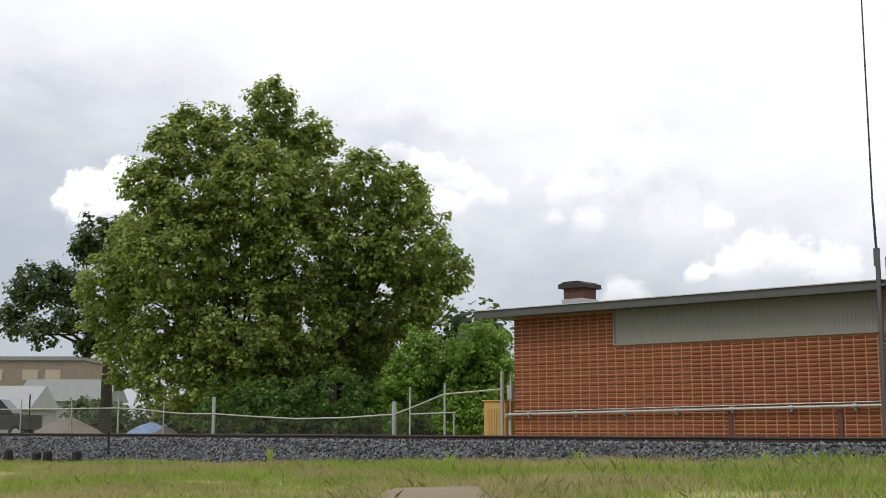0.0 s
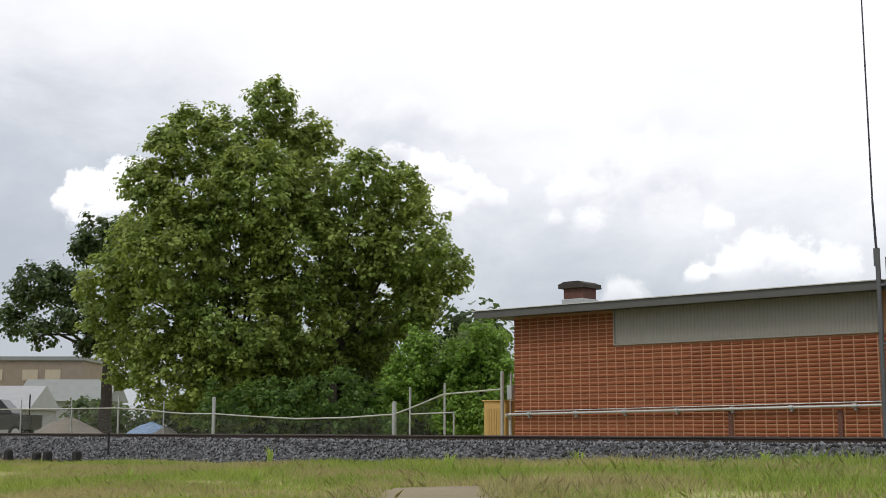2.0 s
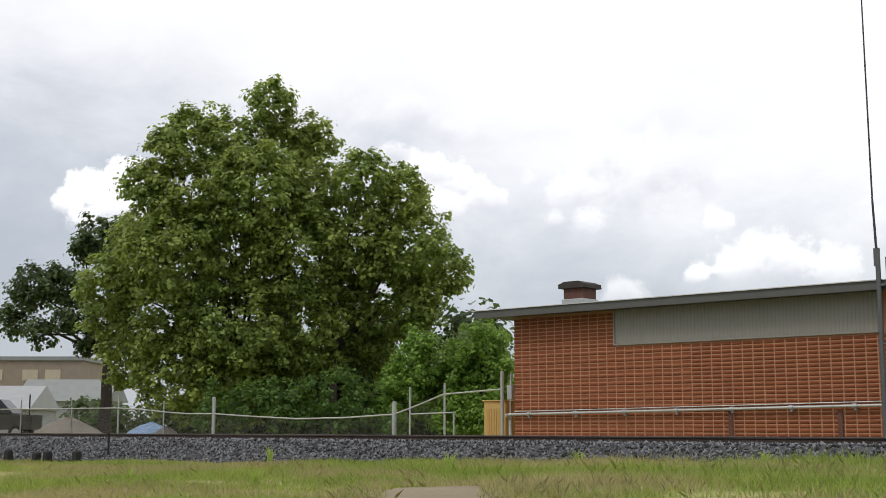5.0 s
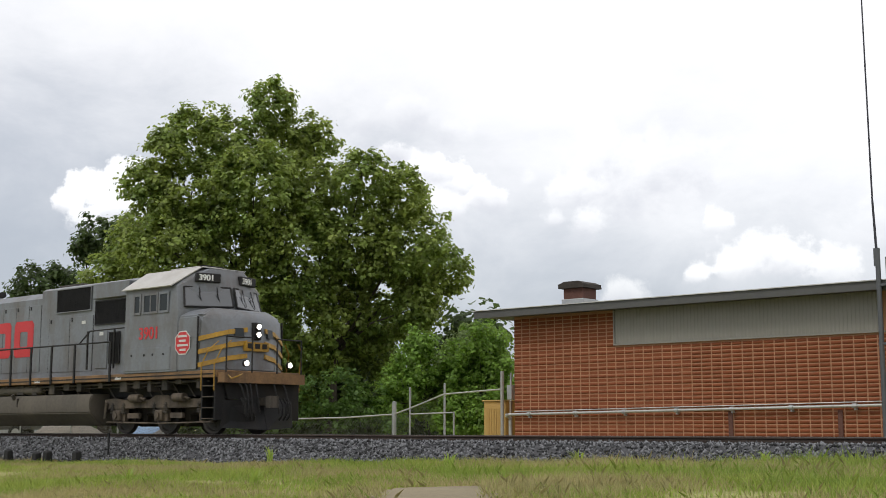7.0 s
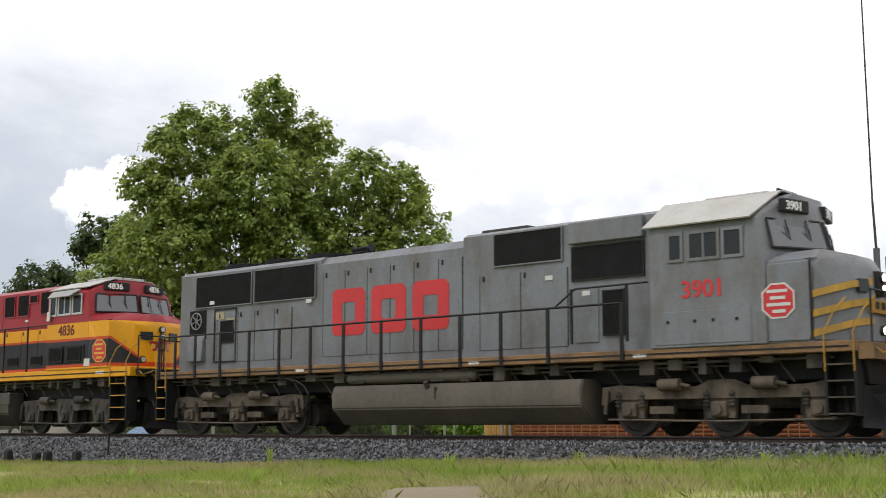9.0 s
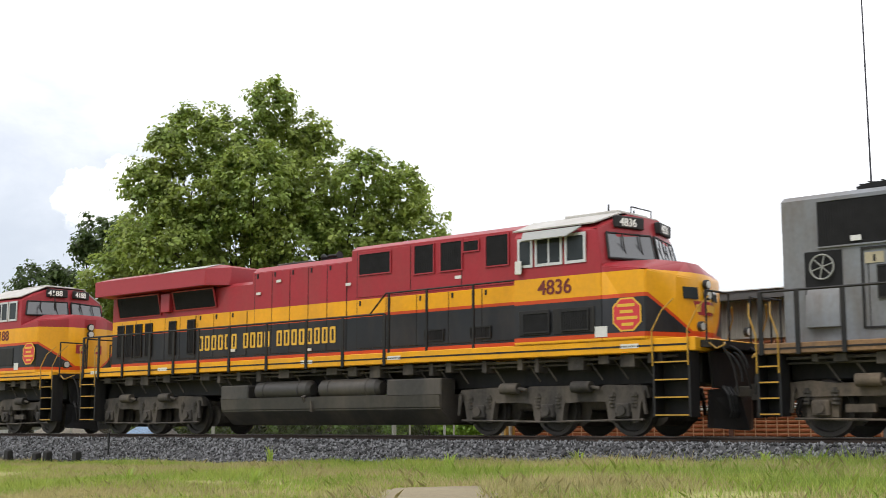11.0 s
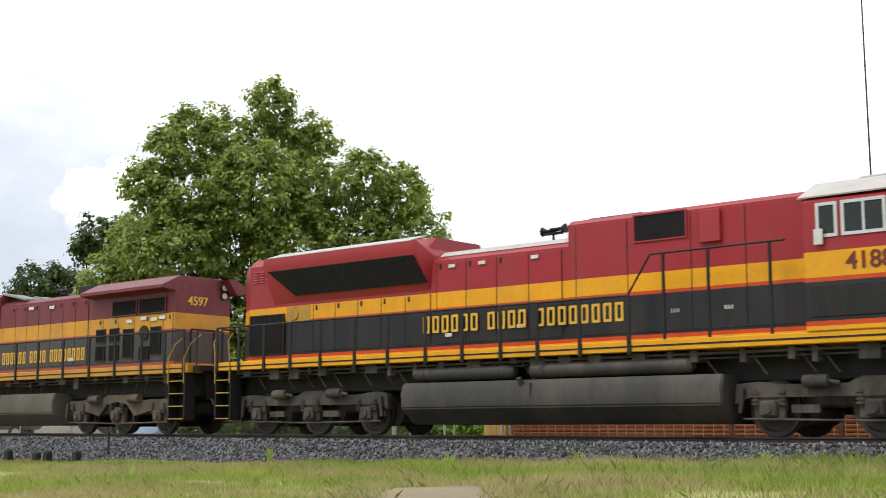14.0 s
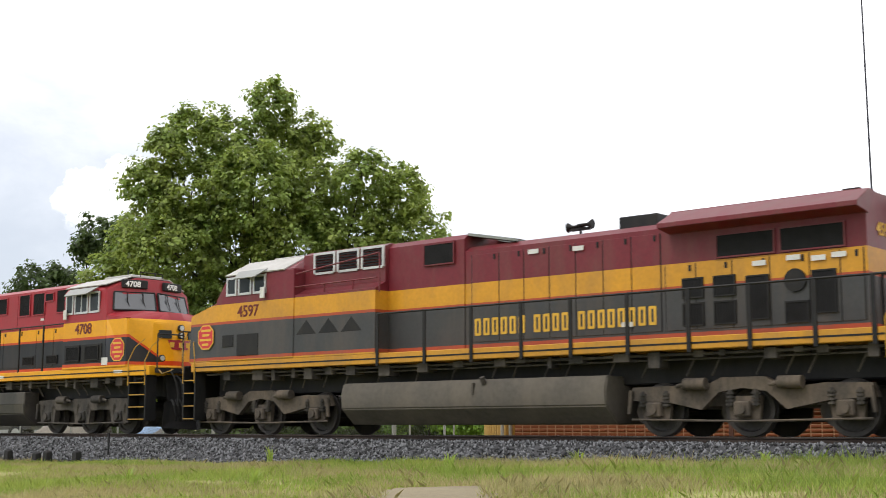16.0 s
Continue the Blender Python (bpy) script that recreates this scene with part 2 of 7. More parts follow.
SOIL = mat("dry_grassy_soil", (0.26, 0.265, 0.08), 0.95, vary=0.4, scale=2.2, bump=0.5, dirt=(0.30, 0.24, 0.11), dirt_amount=0.6)
BARK = mat("grey_brown_bark", (0.06, 0.05, 0.04), 0.9, vary=0.3, scale=6, bump=0.8, bump_scale=18)
DIRT = mat("sandy_soil_heap", (0.25, 0.225, 0.19), 0.95, vary=0.2, scale=5, bump=0.6)
TARP = mat("blue_tarp", (0.24, 0.36, 0.55), 0.6, vary=0.15, scale=4, bump=0.5, bump_scale=6)
# brick brown lightened: the haze of distance is mixed into the colour
FARBRICK = mat("brown_brick_far", (0.25, 0.205, 0.16), 0.9, vary=0.15)
FARWHITE = mat("white_metal_roof", (0.31, 0.32, 0.325), 0.6, vary=0.1)
FARGREY = mat("grey_shingle_roof", (0.22, 0.235, 0.225), 0.85, vary=0.12)
CREAM = mat("boarded_cream_window", (0.42, 0.36, 0.27), 0.8, vary=0.1)
TRUCKBLACK = mat("black_truck_paint", (0.018, 0.018, 0.02), 0.25, vary=0.2)
TRUCKGREY = mat("grey_truck_tailgate", (0.045, 0.044, 0.044), 0.4, vary=0.2)


def two_tone(a, b, scale):
    """Two colours in soft drifts over a crown or a verge."""
    def make(m, n, l, co):
        t = n.new("ShaderNodeTexNoise")
        t.inputs["Scale"].default_value, t.inputs["Detail"].default_value = scale, 4
        l.new(co.outputs["Object"], t.inputs["Vector"])
        r = n.new("ShaderNodeMapRange")
        r.inputs[1].default_value, r.inputs[2].default_value = 0.38, 0.62
        l.new(t.outputs["Fac"], r.inputs[0])
        mx = n.new("ShaderNodeMix")
        mx.data_type = "RGBA"
        l.new(r.outputs[0], mx.inputs[0])
        mx.inputs[6].default_value, mx.inputs[7].default_value = (*a, 1), (*b, 1)
        return mx.outputs[2]
    return make


CREAMY = mat("faded_tan_notice", (0.33, 0.29, 0.20), 0.6, vary=0.25, scale=20)


def leaf_mat(name, c, back, vary=0.5):
    m = mat(name, c, 0.5, vary=vary, scale=1.2, island=True, spec=0.25)
    n, l = m.node_tree.nodes, m.node_tree.links
    b = n["Principled BSDF"]
    tr = n.new("ShaderNodeBsdfTranslucent")
    tr.inputs["Color"].default_value = (*back, 1)
    mx = n.new("ShaderNodeMixShader")
    mx.inputs[0].default_value = 0.45
    l.new(b.outputs[0], mx.inputs[1])
    l.new(tr.outputs[0], mx.inputs[2])
    l.new(mx.outputs[0], n["Material Output"].inputs["Surface"])
    return m


LEAF = leaf_mat("sycamore_leaf", two_tone((0.15, 0.215, 0.060), (0.22, 0.265, 0.066), 0.45), (0.39, 0.48, 0.10), 0.6)
LEAF_DARK = leaf_mat("dark_oak_leaf", (0.068, 0.10, 0.036), (0.12, 0.18, 0.05))
LEAF_LIGHT = leaf_mat("light_shrub_leaf", (0.15, 0.25, 0.045), (0.30, 0.46, 0.07))
LEAF_WILLOW = leaf_mat("grey_green_willow_leaf", (0.19, 0.25, 0.11), (0.34, 0.44, 0.15))
LEAF_VINE = leaf_mat("deep_green_vine_leaf", (0.085, 0.15, 0.038), (0.16, 0.27, 0.05))
BLADE = leaf_mat("green_grass_blade", two_tone((0.15, 0.245, 0.05), (0.34, 0.37, 0.10), 0.6), (0.40, 0.50, 0.09), 0.3)
BLADE_DRY = leaf_mat("dry_grass_blade", two_tone((0.38, 0.36, 0.17), (0.46, 0.38, 0.20), 0.5), (0.42, 0.38, 0.16), 0.25)


# ------------------------------------------------------------ modelling helpers
def finish(name, bm, material, parent=None, label=""):
    me = bpy.data.meshes.new(name)
    bmesh.ops.recalc_face_normals(bm, faces=bm.faces)
    bm.to_mesh(me)
    bm.free()
    for p_ in me.polygons:
        p_.use_smooth = True
    me.set_sharp_from_angle(angle=0.55)
    me.materials.append(material)
    ob = new(name, me)
    if parent is not None:
        ob.parent = parent
    if label:
        ob["label"] = label
    return ob


def part(name, bm, material, parent, label=""):
    return finish(name, bm, material, parent, label)


def again(ob, m=None):
    """Another object on the same mesh, under the same parent."""
    o = ob.copy()
    scene.collection.objects.link(o)
    if m is not None:
        o.matrix_basis = m
    return o


def B():
    return bmesh.new()


def box(bm, x0, x1, y0, y1, z0, z1, bevel=0.0):
    vs = [bm.verts.new((x, y, z)) for x in (x0, x1) for y in (y0, y1) for z in (z0, z1)]
    fs = [bm.faces.new([vs[i] for i in f]) for f in ((0, 1, 3, 2), (4, 6, 7, 5), (0, 4, 5, 1), (2, 3, 7, 6), (0, 2, 6, 4), (1, 5, 7, 3))]
    if bevel:
        es = list({e for f in fs for e in f.edges})
        bmesh.ops.bevel(bm, geom=es, offset=bevel, segments=1, affect="EDGES")
    return bm


def extr(bm, pts, a0, a1, plane="xz"):
    """A polygon in the plane xz (pushed along y), yz (along x) or xy (along z)."""
    def at(p, a):
        return {"xz": (p[0], a, p[1]), "yz": (a, p[0], p[1]), "xy": (p[0], p[1], a)}[plane]
    lo = [bm.verts.new(at(p, a0)) for p in pts]
    hi = [bm.verts.new(at(p, a1)) for p in pts]
    n = len(pts)
    bm.faces.new(lo)
    bm.faces.new(hi[::-1])
    for i in range(n):
        bm.faces.new((lo[i], lo[(i + 1) % n], hi[(i + 1) % n], hi[i]))
    return bm


def tube(bm, a, b, r, r2=None, seg=8, caps=True):
    a, b = Vector(a), Vector(b)
    q = (b - a).to_track_quat("Z", "Y")
    rings = []
    for p, rr in ((a, r), (b, r if r2 is None else r2)):
        rings.append([bm.verts.new(p + q @ Vector((rr * math.cos(2 * math.pi * i / seg), rr * math.sin(2 * math.pi * i / seg), 0))) for i in range(seg)])
    for i in range(seg):
        bm.faces.new((rings[0][i], rings[0][(i + 1) % seg], rings[1][(i + 1) % seg], rings[1][i]))
    if caps:
        bm.faces.new(rings[0][::-1])
        bm.faces.new(rings[1])
    return bm


def pipe(bm, pts, r, seg=6):
    for a, b in zip(pts, pts[1:]):
        tube(bm, a, b, r, seg=seg)
    return bm


def hose(bm, pts, r, seg=6):
    """One unbroken bent tube through pts."""
    rings = []
    for i, p in enumerate(pts):
        d = Vector(pts[min(i + 1, len(pts) - 1)]) - Vector(pts[max(i - 1, 0)])
        side = d.cross(Vector((0, 1, 0))).normalized()
        up = d.cross(side).normalized()
        rings.append([bm.verts.new(Vector(p) + side * r * math.cos(2 * math.pi * k / seg) + up * r * math.sin(2 * math.pi * k / seg)) for k in range(seg)])
    for a, b in zip(rings, rings[1:]):
        for k in range(seg):
            bm.faces.new((a[k], a[(k + 1) % seg], b[(k + 1) % seg], b[k]))
    bm.faces.new(rings[0][::-1])
    bm.faces.new(rings[-1])
    return bm


def hull(bm, pts, bevel=0.0):
    vs = [bm.verts.new(p) for p in pts]
    bmesh.ops.convex_hull(bm, input=vs)
    loose = [v for v in bm.verts if not v.link_faces]
    if loose:
        bmesh.ops.delete(bm, geom=loose, context="VERTS")
    bmesh.ops.dissolve_limit(bm, angle_limit=0.02, verts=bm.verts, edges=bm.edges)
    if bevel:
        bmesh.ops.bevel(bm, geom=[e for e in bm.edges], offset=bevel, segments=2, affect="EDGES")
    return bm


def slab(bm, pts, t):
    """A flat plate on four or more corners, t thick to both sides."""
    pts = [Vector(p) for p in pts]
    nrm = (pts[1] - pts[0]).cross(pts[2] - pts[0]).normalized() * t
    lo = [bm.verts.new(p - nrm) for p in pts]
    hi = [bm.verts.new(p + nrm) for p in pts]
    n = len(pts)
    bm.faces.new(lo[::-1])
    bm.faces.new(hi)
    for i in range(n):
        bm.faces.new((lo[i], lo[(i + 1) % n], hi[(i + 1) % n], hi[i]))
    return bm


def ring(bm, inner, outer, t):
    """One closed flat frame between two outlines of as many corners, t thick to both sides."""
    inner, outer = [Vector(p) for p in inner], [Vector(p) for p in outer]
    nrm = (outer[1] - outer[0]).cross(outer[2] - outer[0]).normalized() * t
    loops = [[bm.verts.new(p + k * nrm) for p in pts] for pts in (inner, outer) for k in (-1, 1)]
    n = len(inner)
    for a, b in ((0, 1), (1, 3), (3, 2), (2, 0)):
        for i in range(n):
            j = (i + 1) % n
            bm.faces.new((loops[a][i], loops[a][j], loops[b][j], loops[b][i]))
    return bm


def empty(name, m=None):
    ob = new(name)
    if m is not None:
        ob.matrix_world = m
    return ob


def words(name, text, size, material, parent, m, label=""):
    """Numerals of the built-in font as a thin mesh, standing in the xz plane of m."""
    cu = bpy.data.curves.new(name, "FONT")
    cu.body, cu.size, cu.extrude, cu.offset = text, size, 0.004, 0.012 * size
    tmp = bpy.data.objects.new(name, cu)
    scene.collection.objects.link(tmp)
    me = bpy.data.meshes.new_from_object(tmp.evaluated_get(bpy.context.evaluated_depsgraph_get()))
    bpy.data.objects.remove(tmp)
    bpy.data.curves.remove(cu)
    # heavier strokes: the same outline again, a little to both sides
    heavy = B()
    for shift, depth in ((0, 0), (-0.012 * size, 0.0012), (0.012 * size, 0.0024)):
        copy = me.copy()
        copy.transform(Matrix.Translation((shift, 0, depth)))
        heavy.from_mesh(copy)
        bpy.data.meshes.remove(copy)
    heavy.to_mesh(me)
    heavy.free()
    me.transform(m @ pose(0, 0, 0, 90, 0, 0))
    me.materials.clear()
    me.materials.append(material)
    ob = new(name, me)
    ob.parent = parent
    if label:
        ob["label"] = label
    return ob


# ------------------------------------------------------------ locomotive parts
WHEELSETS = []
R_WHEEL = 0.53


def wheel_mesh():
    bm = B()
    for s in (-1, 1):
        prof = [(0.70, 0.10), (0.70, 0.40), (0.715, R_WHEEL + 0.02), (0.745, R_WHEEL + 0.02), (0.755, R_WHEEL), (0.84, R_WHEEL - 0.01), (0.84, 0.44), (0.79, 0.41), (0.78, 0.20), (0.86, 0.17), (0.86, 0.0)]
        seg = 28
        rings = [[bm.verts.new((r * math.cos(2 * math.pi * i / seg), s * y, r * math.sin(2 * math.pi * i / seg))) for i in range(seg)] for y, r in prof[:-1]]
        for a, b in zip(rings, rings[1:]):
            for i in range(seg):
                bm.faces.new((a[i], a[(i + 1) % seg], b[(i + 1) % seg], b[i]))
        bm.faces.new(rings[-1])
        for k in range(5):
            a = 2 * math.pi * k / 5
            c = Vector((0.30 * math.cos(a), s * 0.782, 0.30 * math.sin(a)))
            tube(bm, c, c + Vector((0, s * 0.012, 0)), 0.035, seg=6)
    tube(bm, (0, -0.7, 0), (0, 0.7, 0), 0.1, seg=12)
    return bm


WHEEL_OB = []


def wheelset(parent, x):
    if not WHEEL_OB:
        WHEEL_OB.append(finish("wheelset", wheel_mesh(), WHEEL, parent))
        ob = WHEEL_OB[0]
    else:
        ob = new("wheelset", WHEEL_OB[0].data)
        ob.parent = parent
    ob.matrix_basis = pose(x, 0, R_WHEEL)
    WHEELSETS.append((ob, parent, x))
    return ob


def truck(parent, xs, material, style):
    """A three-axle truck: side frames with pedestals, journal boxes, springs and brake gear."""
    mid = xs[1]
    lo, hi = min(xs), max(xs)
    for s in (-1, 1):
        bm = B()
        y0, y1 = s * 0.98, s * 1.12
        if style == "cast":
            pts = [(lo - 0.62, 0.78), (lo - 0.55, 1.02), (lo + 0.45, 1.06), (lo + 0.75, 0.94), (mid - 0.75, 0.94), (mid - 0.5, 1.06), (mid + 0.5, 1.06), (mid + 0.75, 0.94), (hi - 0.75, 0.94), (hi - 0.45, 1.06), (hi + 0.55, 1.02), (hi + 0.62, 0.78),
                   (hi + 0.3, 0.70), (mid + 0.9, 0.72), (mid, 0.66), (mid - 0.9, 0.72), (lo - 0.3, 0.70)]
            extr(bm, pts, y0, y1)
            for x in xs:
                extr(bm, [(x - 0.44, 0.76), (x + 0.44, 0.76), (x + 0.36, 0.30), (x + 0.22, 0.27), (x + 0.2, 0.5), (x - 0.2, 0.5), (x - 0.22, 0.27), (x - 0.36, 0.30)], s * 0.97, s * 1.14)
        elif style == "arch":
            pts = [(lo - 0.6, 0.72), (lo - 0.5, 0.98), (lo + 0.35, 1.0), (mid - 0.95, 0.92), (mid - 0.45, 1.14), (mid + 0.45, 1.14), (mid + 0.95, 0.92), (hi - 0.35, 1.0), (hi + 0.5, 0.98), (hi + 0.6, 0.72),
                   (hi - 0.3, 0.68), (mid + 0.9, 0.52), (mid + 0.5, 0.86), (mid, 0.93), (mid - 0.5, 0.86), (mid - 0.9, 0.52), (lo + 0.3, 0.68)]
            extr(bm, pts, y0, y1)
            for x in xs:
                extr(bm, [(x - 0.36, 0.78), (x + 0.36, 0.78), (x + 0.30, 0.33), (x - 0.30, 0.33)], s * 0.95, s * 1.05)
        else:
            pts = [(lo - 0.7, 0.62), (lo - 0.66, 1.0), (lo - 0.2, 1.04), (lo + 0.3, 0.98), (mid - 0.5, 0.98), (mid - 0.2, 1.1), (mid + 0.35, 1.1), (mid + 0.6, 0.98), (hi - 0.3, 0.98), (hi + 0.2, 1.04), (hi + 0.66, 1.0), (hi + 0.7, 0.62), (hi + 0.4, 0.74), (lo - 0.4, 0.74)]
            extr(bm, pts, y0, y1)
            for x in xs:
                extr(bm, [(x - 0.34, 0.78), (x + 0.34, 0.78), (x + 0.3, 0.36), (x - 0.3, 0.36)], s * 0.96, s * 1.08)
                box(bm, x + 0.45, x + 1.0 if x < hi else x + 0.6, s * 1.0, s * 1.1, 0.45, 0.60)
        side = part("truck_frame", bm, material, parent)
        for x in xs:
            bm = B()
            box(bm, x - 0.17, x + 0.17, s * 1.06, s * 1.2, 0.38, 0.68, 0.03)
            tube(bm, (x, s * 1.19, R_WHEEL), (x, s * 1.25, R_WHEEL), 0.10, seg=12)
            part("journal_box", bm, material, side)
            for dx in (-0.27, 0.27):
                bm = B()
                tube(bm, (x + dx, s * 1.1, 0.58), (x + dx, s * 1.1, 0.90), 0.05, seg=8)
                for k in range(4):
                    tube(bm, (x + dx, s * 1.1, 0.60 + k * 0.07), (x + dx, s * 1.1, 0.64 + k * 0.07), 0.085, seg=10)
                part("spring", bm, UNDER, side)
        for x in ((lo + mid) / 2, (mid + hi) / 2):
            bm = B()
            tube(bm, (x - 0.25, s * 1.22, 1.02), (x + 0.22, s * 1.22, 1.02), 0.12, seg=12)
            tube(bm, (x + 0.22, s * 1.22, 1.02), (x + 0.42, s * 1.2, 0.98), 0.04)
            part("brake_cylinder", bm, material, side)
        bm = B()
        tube(bm, (lo - 0.5, s * 1.18, 0.92), (lo - 0.56, s * 1.18, 0.45), 0.045)
        tube(bm, (hi + 0.5, s * 1.18, 0.92), (hi + 0.56, s * 1.18, 0.45), 0.045)
        pipe(bm, [(lo - 0.5, s * 1.15, 0.34), (mid, s * 1.15, 0.30), (hi + 0.5, s * 1.15, 0.34)], 0.025)
        part("brake_rigging", bm, material, side)
    bm = B()
    box(bm, lo - 0.4, hi + 0.4, -0.6, 0.6, 0.55, 0.95, 0.05)
    part("bolster", bm, UNDER, parent)
    for x in xs:
        bm = B()
        tube(bm, (x + 0.45, -0.6, 0.5), (x + 0.45, 0.6, 0.5), 0.3, seg=10)
        part("traction_motor", bm, UNDER, parent)
    for x in xs:
        wheelset(parent, x)


def railings(parent, xs, z, material, base=1.62, y=1.47):
    """Handrail posts from the sill up, and the rail on top; xs descending from the front."""
    post = None
    for s in (-1, 1):
        for x in xs:
            if post is None:
                bm = B()
                box(bm, -0.045, 0.045, -0.02, 0.02, base, z, 0.008)
                post = part("handrail_post", bm, material, parent)
                post.matrix_basis = pose(x, s * y, 0)
            else:
                again(post, pose(x, s * y, 0))
        bm = B()
        pipe(bm, [(xs[0], s * y, z), (xs[-1], s * y, z)], 0.026)
        part("handrail", bm, material, parent)


def raised_rail(parent, x0, x1, z0, z1, xs, material, y=1.47):
    for s in (-1, 1):
        bm = B()
        pipe(bm, [(x0 - 0.55, s * y, z0), (x0, s * y, z1), (x1, s * (y - 0.02), z1 + 0.02)], 0.022)
        for x in xs:
            box(bm, x - 0.026, x + 0.026, s * y - 0.02, s * y + 0.02, 1.9, z1)
        part("cab_handrail", bm, material, parent)


def steps(parent, x0, x1, deck, material, edge_mat=None):
    """Corner steps between x0 and x1: dark side plates, treads with yellow edges, a grab rail."""
    for s in (-1, 1):
        bm = B()
        for x in (x0, x1):
            box(bm, x - 0.025, x + 0.025, s * 1.15, s * 1.5, 0.38, deck - 0.1)
        box(bm, x0, x1, s * 1.12, s * 1.16, 0.38, deck - 0.1)
        well = part("step_well", bm, material, parent)
        for k in range(4):
            z = 0.42 + k * (deck - 0.55) / 4
            bm = B()
            box(bm, x0, x1, s * 1.16, s * 1.5, z - 0.02, z + 0.02)
            st = part("step", bm, BLACK, well)
            bm = B()
            box(bm, min(x0, x1) + 0.03, max(x0, x1) - 0.03, s * 1.5, s * 1.512, z - 0.012, z + 0.014)
            part("edge", bm, edge_mat or YELLOW, st, "worn painted step edge")
        for x in (x0, x1):
            bm = B()
            d = 1 if x1 > x0 else -1
            pipe(bm, [(x, s * 1.53, deck - 0.55), (x, s * 1.54, deck + 0.15), (x + 0.18 * d, s * 1.45, deck + 0.55), (x + 0.3 * d, s * 1.2, deck + 0.8)], 0.015)
            part("grab_rail", bm, YELLOW, parent, "yellow grab rail")


def hood_doors(parent, xs, y, z0, z1, material, latch=True):
    """A row of door panels, a little proud of the hood side, with dark gaps between them."""
    for s in (-1, 1):
        for x in xs:
            bm = B()
            box(bm, x - 0.011, x + 0.011, s * y, s * (y + 0.006), z0, z1)
            part("door_seam", bm, BLACK, parent)
        for a, b in zip(xs, xs[1:]):
            bm = B()
            box(bm, min(a, b) + 0.012, max(a, b) - 0.012, s * y, s * (y + 0.018), z0, z1, 0.006)
            d = part("hood_door", bm, material, parent)
            if latch:
                bm = B()
                xm = min(a, b) + 0.1
                box(bm, xm, xm + 0.05, s * (y + 0.012), s * (y + 0.035), z1 - 0.15, z1 - 0.03)
                part("latch", bm, BLACK, d, "dark door latch")


def grille(parent, x0, x1, y, z0, z1, frame_mat, lean=0.0, slats=True):
    """A recessed black grille in a thin frame; lean pushes its top out."""
    for s in (-1, 1):
        bm = B()
        slab(bm, [(x0, s * y, z0), (x1, s * y, z0), (x1, s * (y + lean), z1), (x0, s * (y + lean), z1)], 0.012)
        g = part("grille", bm, GRILLE, parent, "black grille")
        bm = B()
        n = max(2, int((x1 - x0) / 0.055))
        for i in range(1, n):
            x = x0 + (x1 - x0) * i / n
            slab(bm, [(x - 0.008, s * (y + 0.014), z0), (x + 0.008, s * (y + 0.014), z0), (x + 0.008, s * (y + lean + 0.014), z1), (x - 0.008, s * (y + lean + 0.014), z1)], 0.006)
        part("slats", bm, GRILLE, g)
        bm = B()
        e = lean * 0.03 / (z1 - z0)
        ring(bm, [(x0, s * (y + 0.01), z0), (x1, s * (y + 0.01), z0), (x1, s * (y + lean + 0.01), z1), (x0, s * (y + lean + 0.01), z1)],
             [(x0 - 0.03, s * (y + 0.01 - e), z0 - 0.03), (x1 + 0.03, s * (y + 0.01 - e), z0 - 0.03), (x1 + 0.03, s * (y + lean + 0.01 + e), z1 + 0.03), (x0 - 0.03, s * (y + lean + 0.01 + e), z1 + 0.03)], 0.018)
        part("frame", bm, frame_mat, g)


def block_lettering(parent, x0, x1, z0, z1, y, material, groups, name="mark"):
    """Plain marks in place of the lettering: upright eight-sided hollow blocks."""
    total = sum(groups) + 0.7 * (len(groups) - 1)
    w = (x1 - x0) / total
    for s in (-1, 1):
        c = 0.0
        for g in groups:
            for _ in range(g):
                a = x0 + (c + 0.08) * w
                b = a + (0.70 if w < 0.8 else 0.84) * w
                t = 0.058 if w < 0.8 else 0.25 * w
                k = 0.1 * (b - a)
                yb = s * (y + 0.004)

                def eight(xa, xb, za, zb, q):
                    return [(xa + q, yb, za), (xb - q, yb, za), (xb, yb, za + q), (xb, yb, zb - q), (xb - q, yb, zb), (xa + q, yb, zb), (xa, yb, zb - q), (xa, yb, za + q)]
                bm = B()
                ring(bm, eight(a + t, b - t, z0 + t, z1 - t, k * 0.4), eight(a, b, z0, z1, k), 0.004)
                part(name, bm, material, parent)
                c += 1
            c += 0.7


def both_sides_number(parent, text, x, z, size, y, material):
    """The number on both flanks; x is where it begins on the -y flank."""
    words("number", text, size, material, parent, pose(x, -y, z))
    words("number", text, size, material, parent, pose(x + 0.62 * size * len(text), y, z, 0, 0, 180))


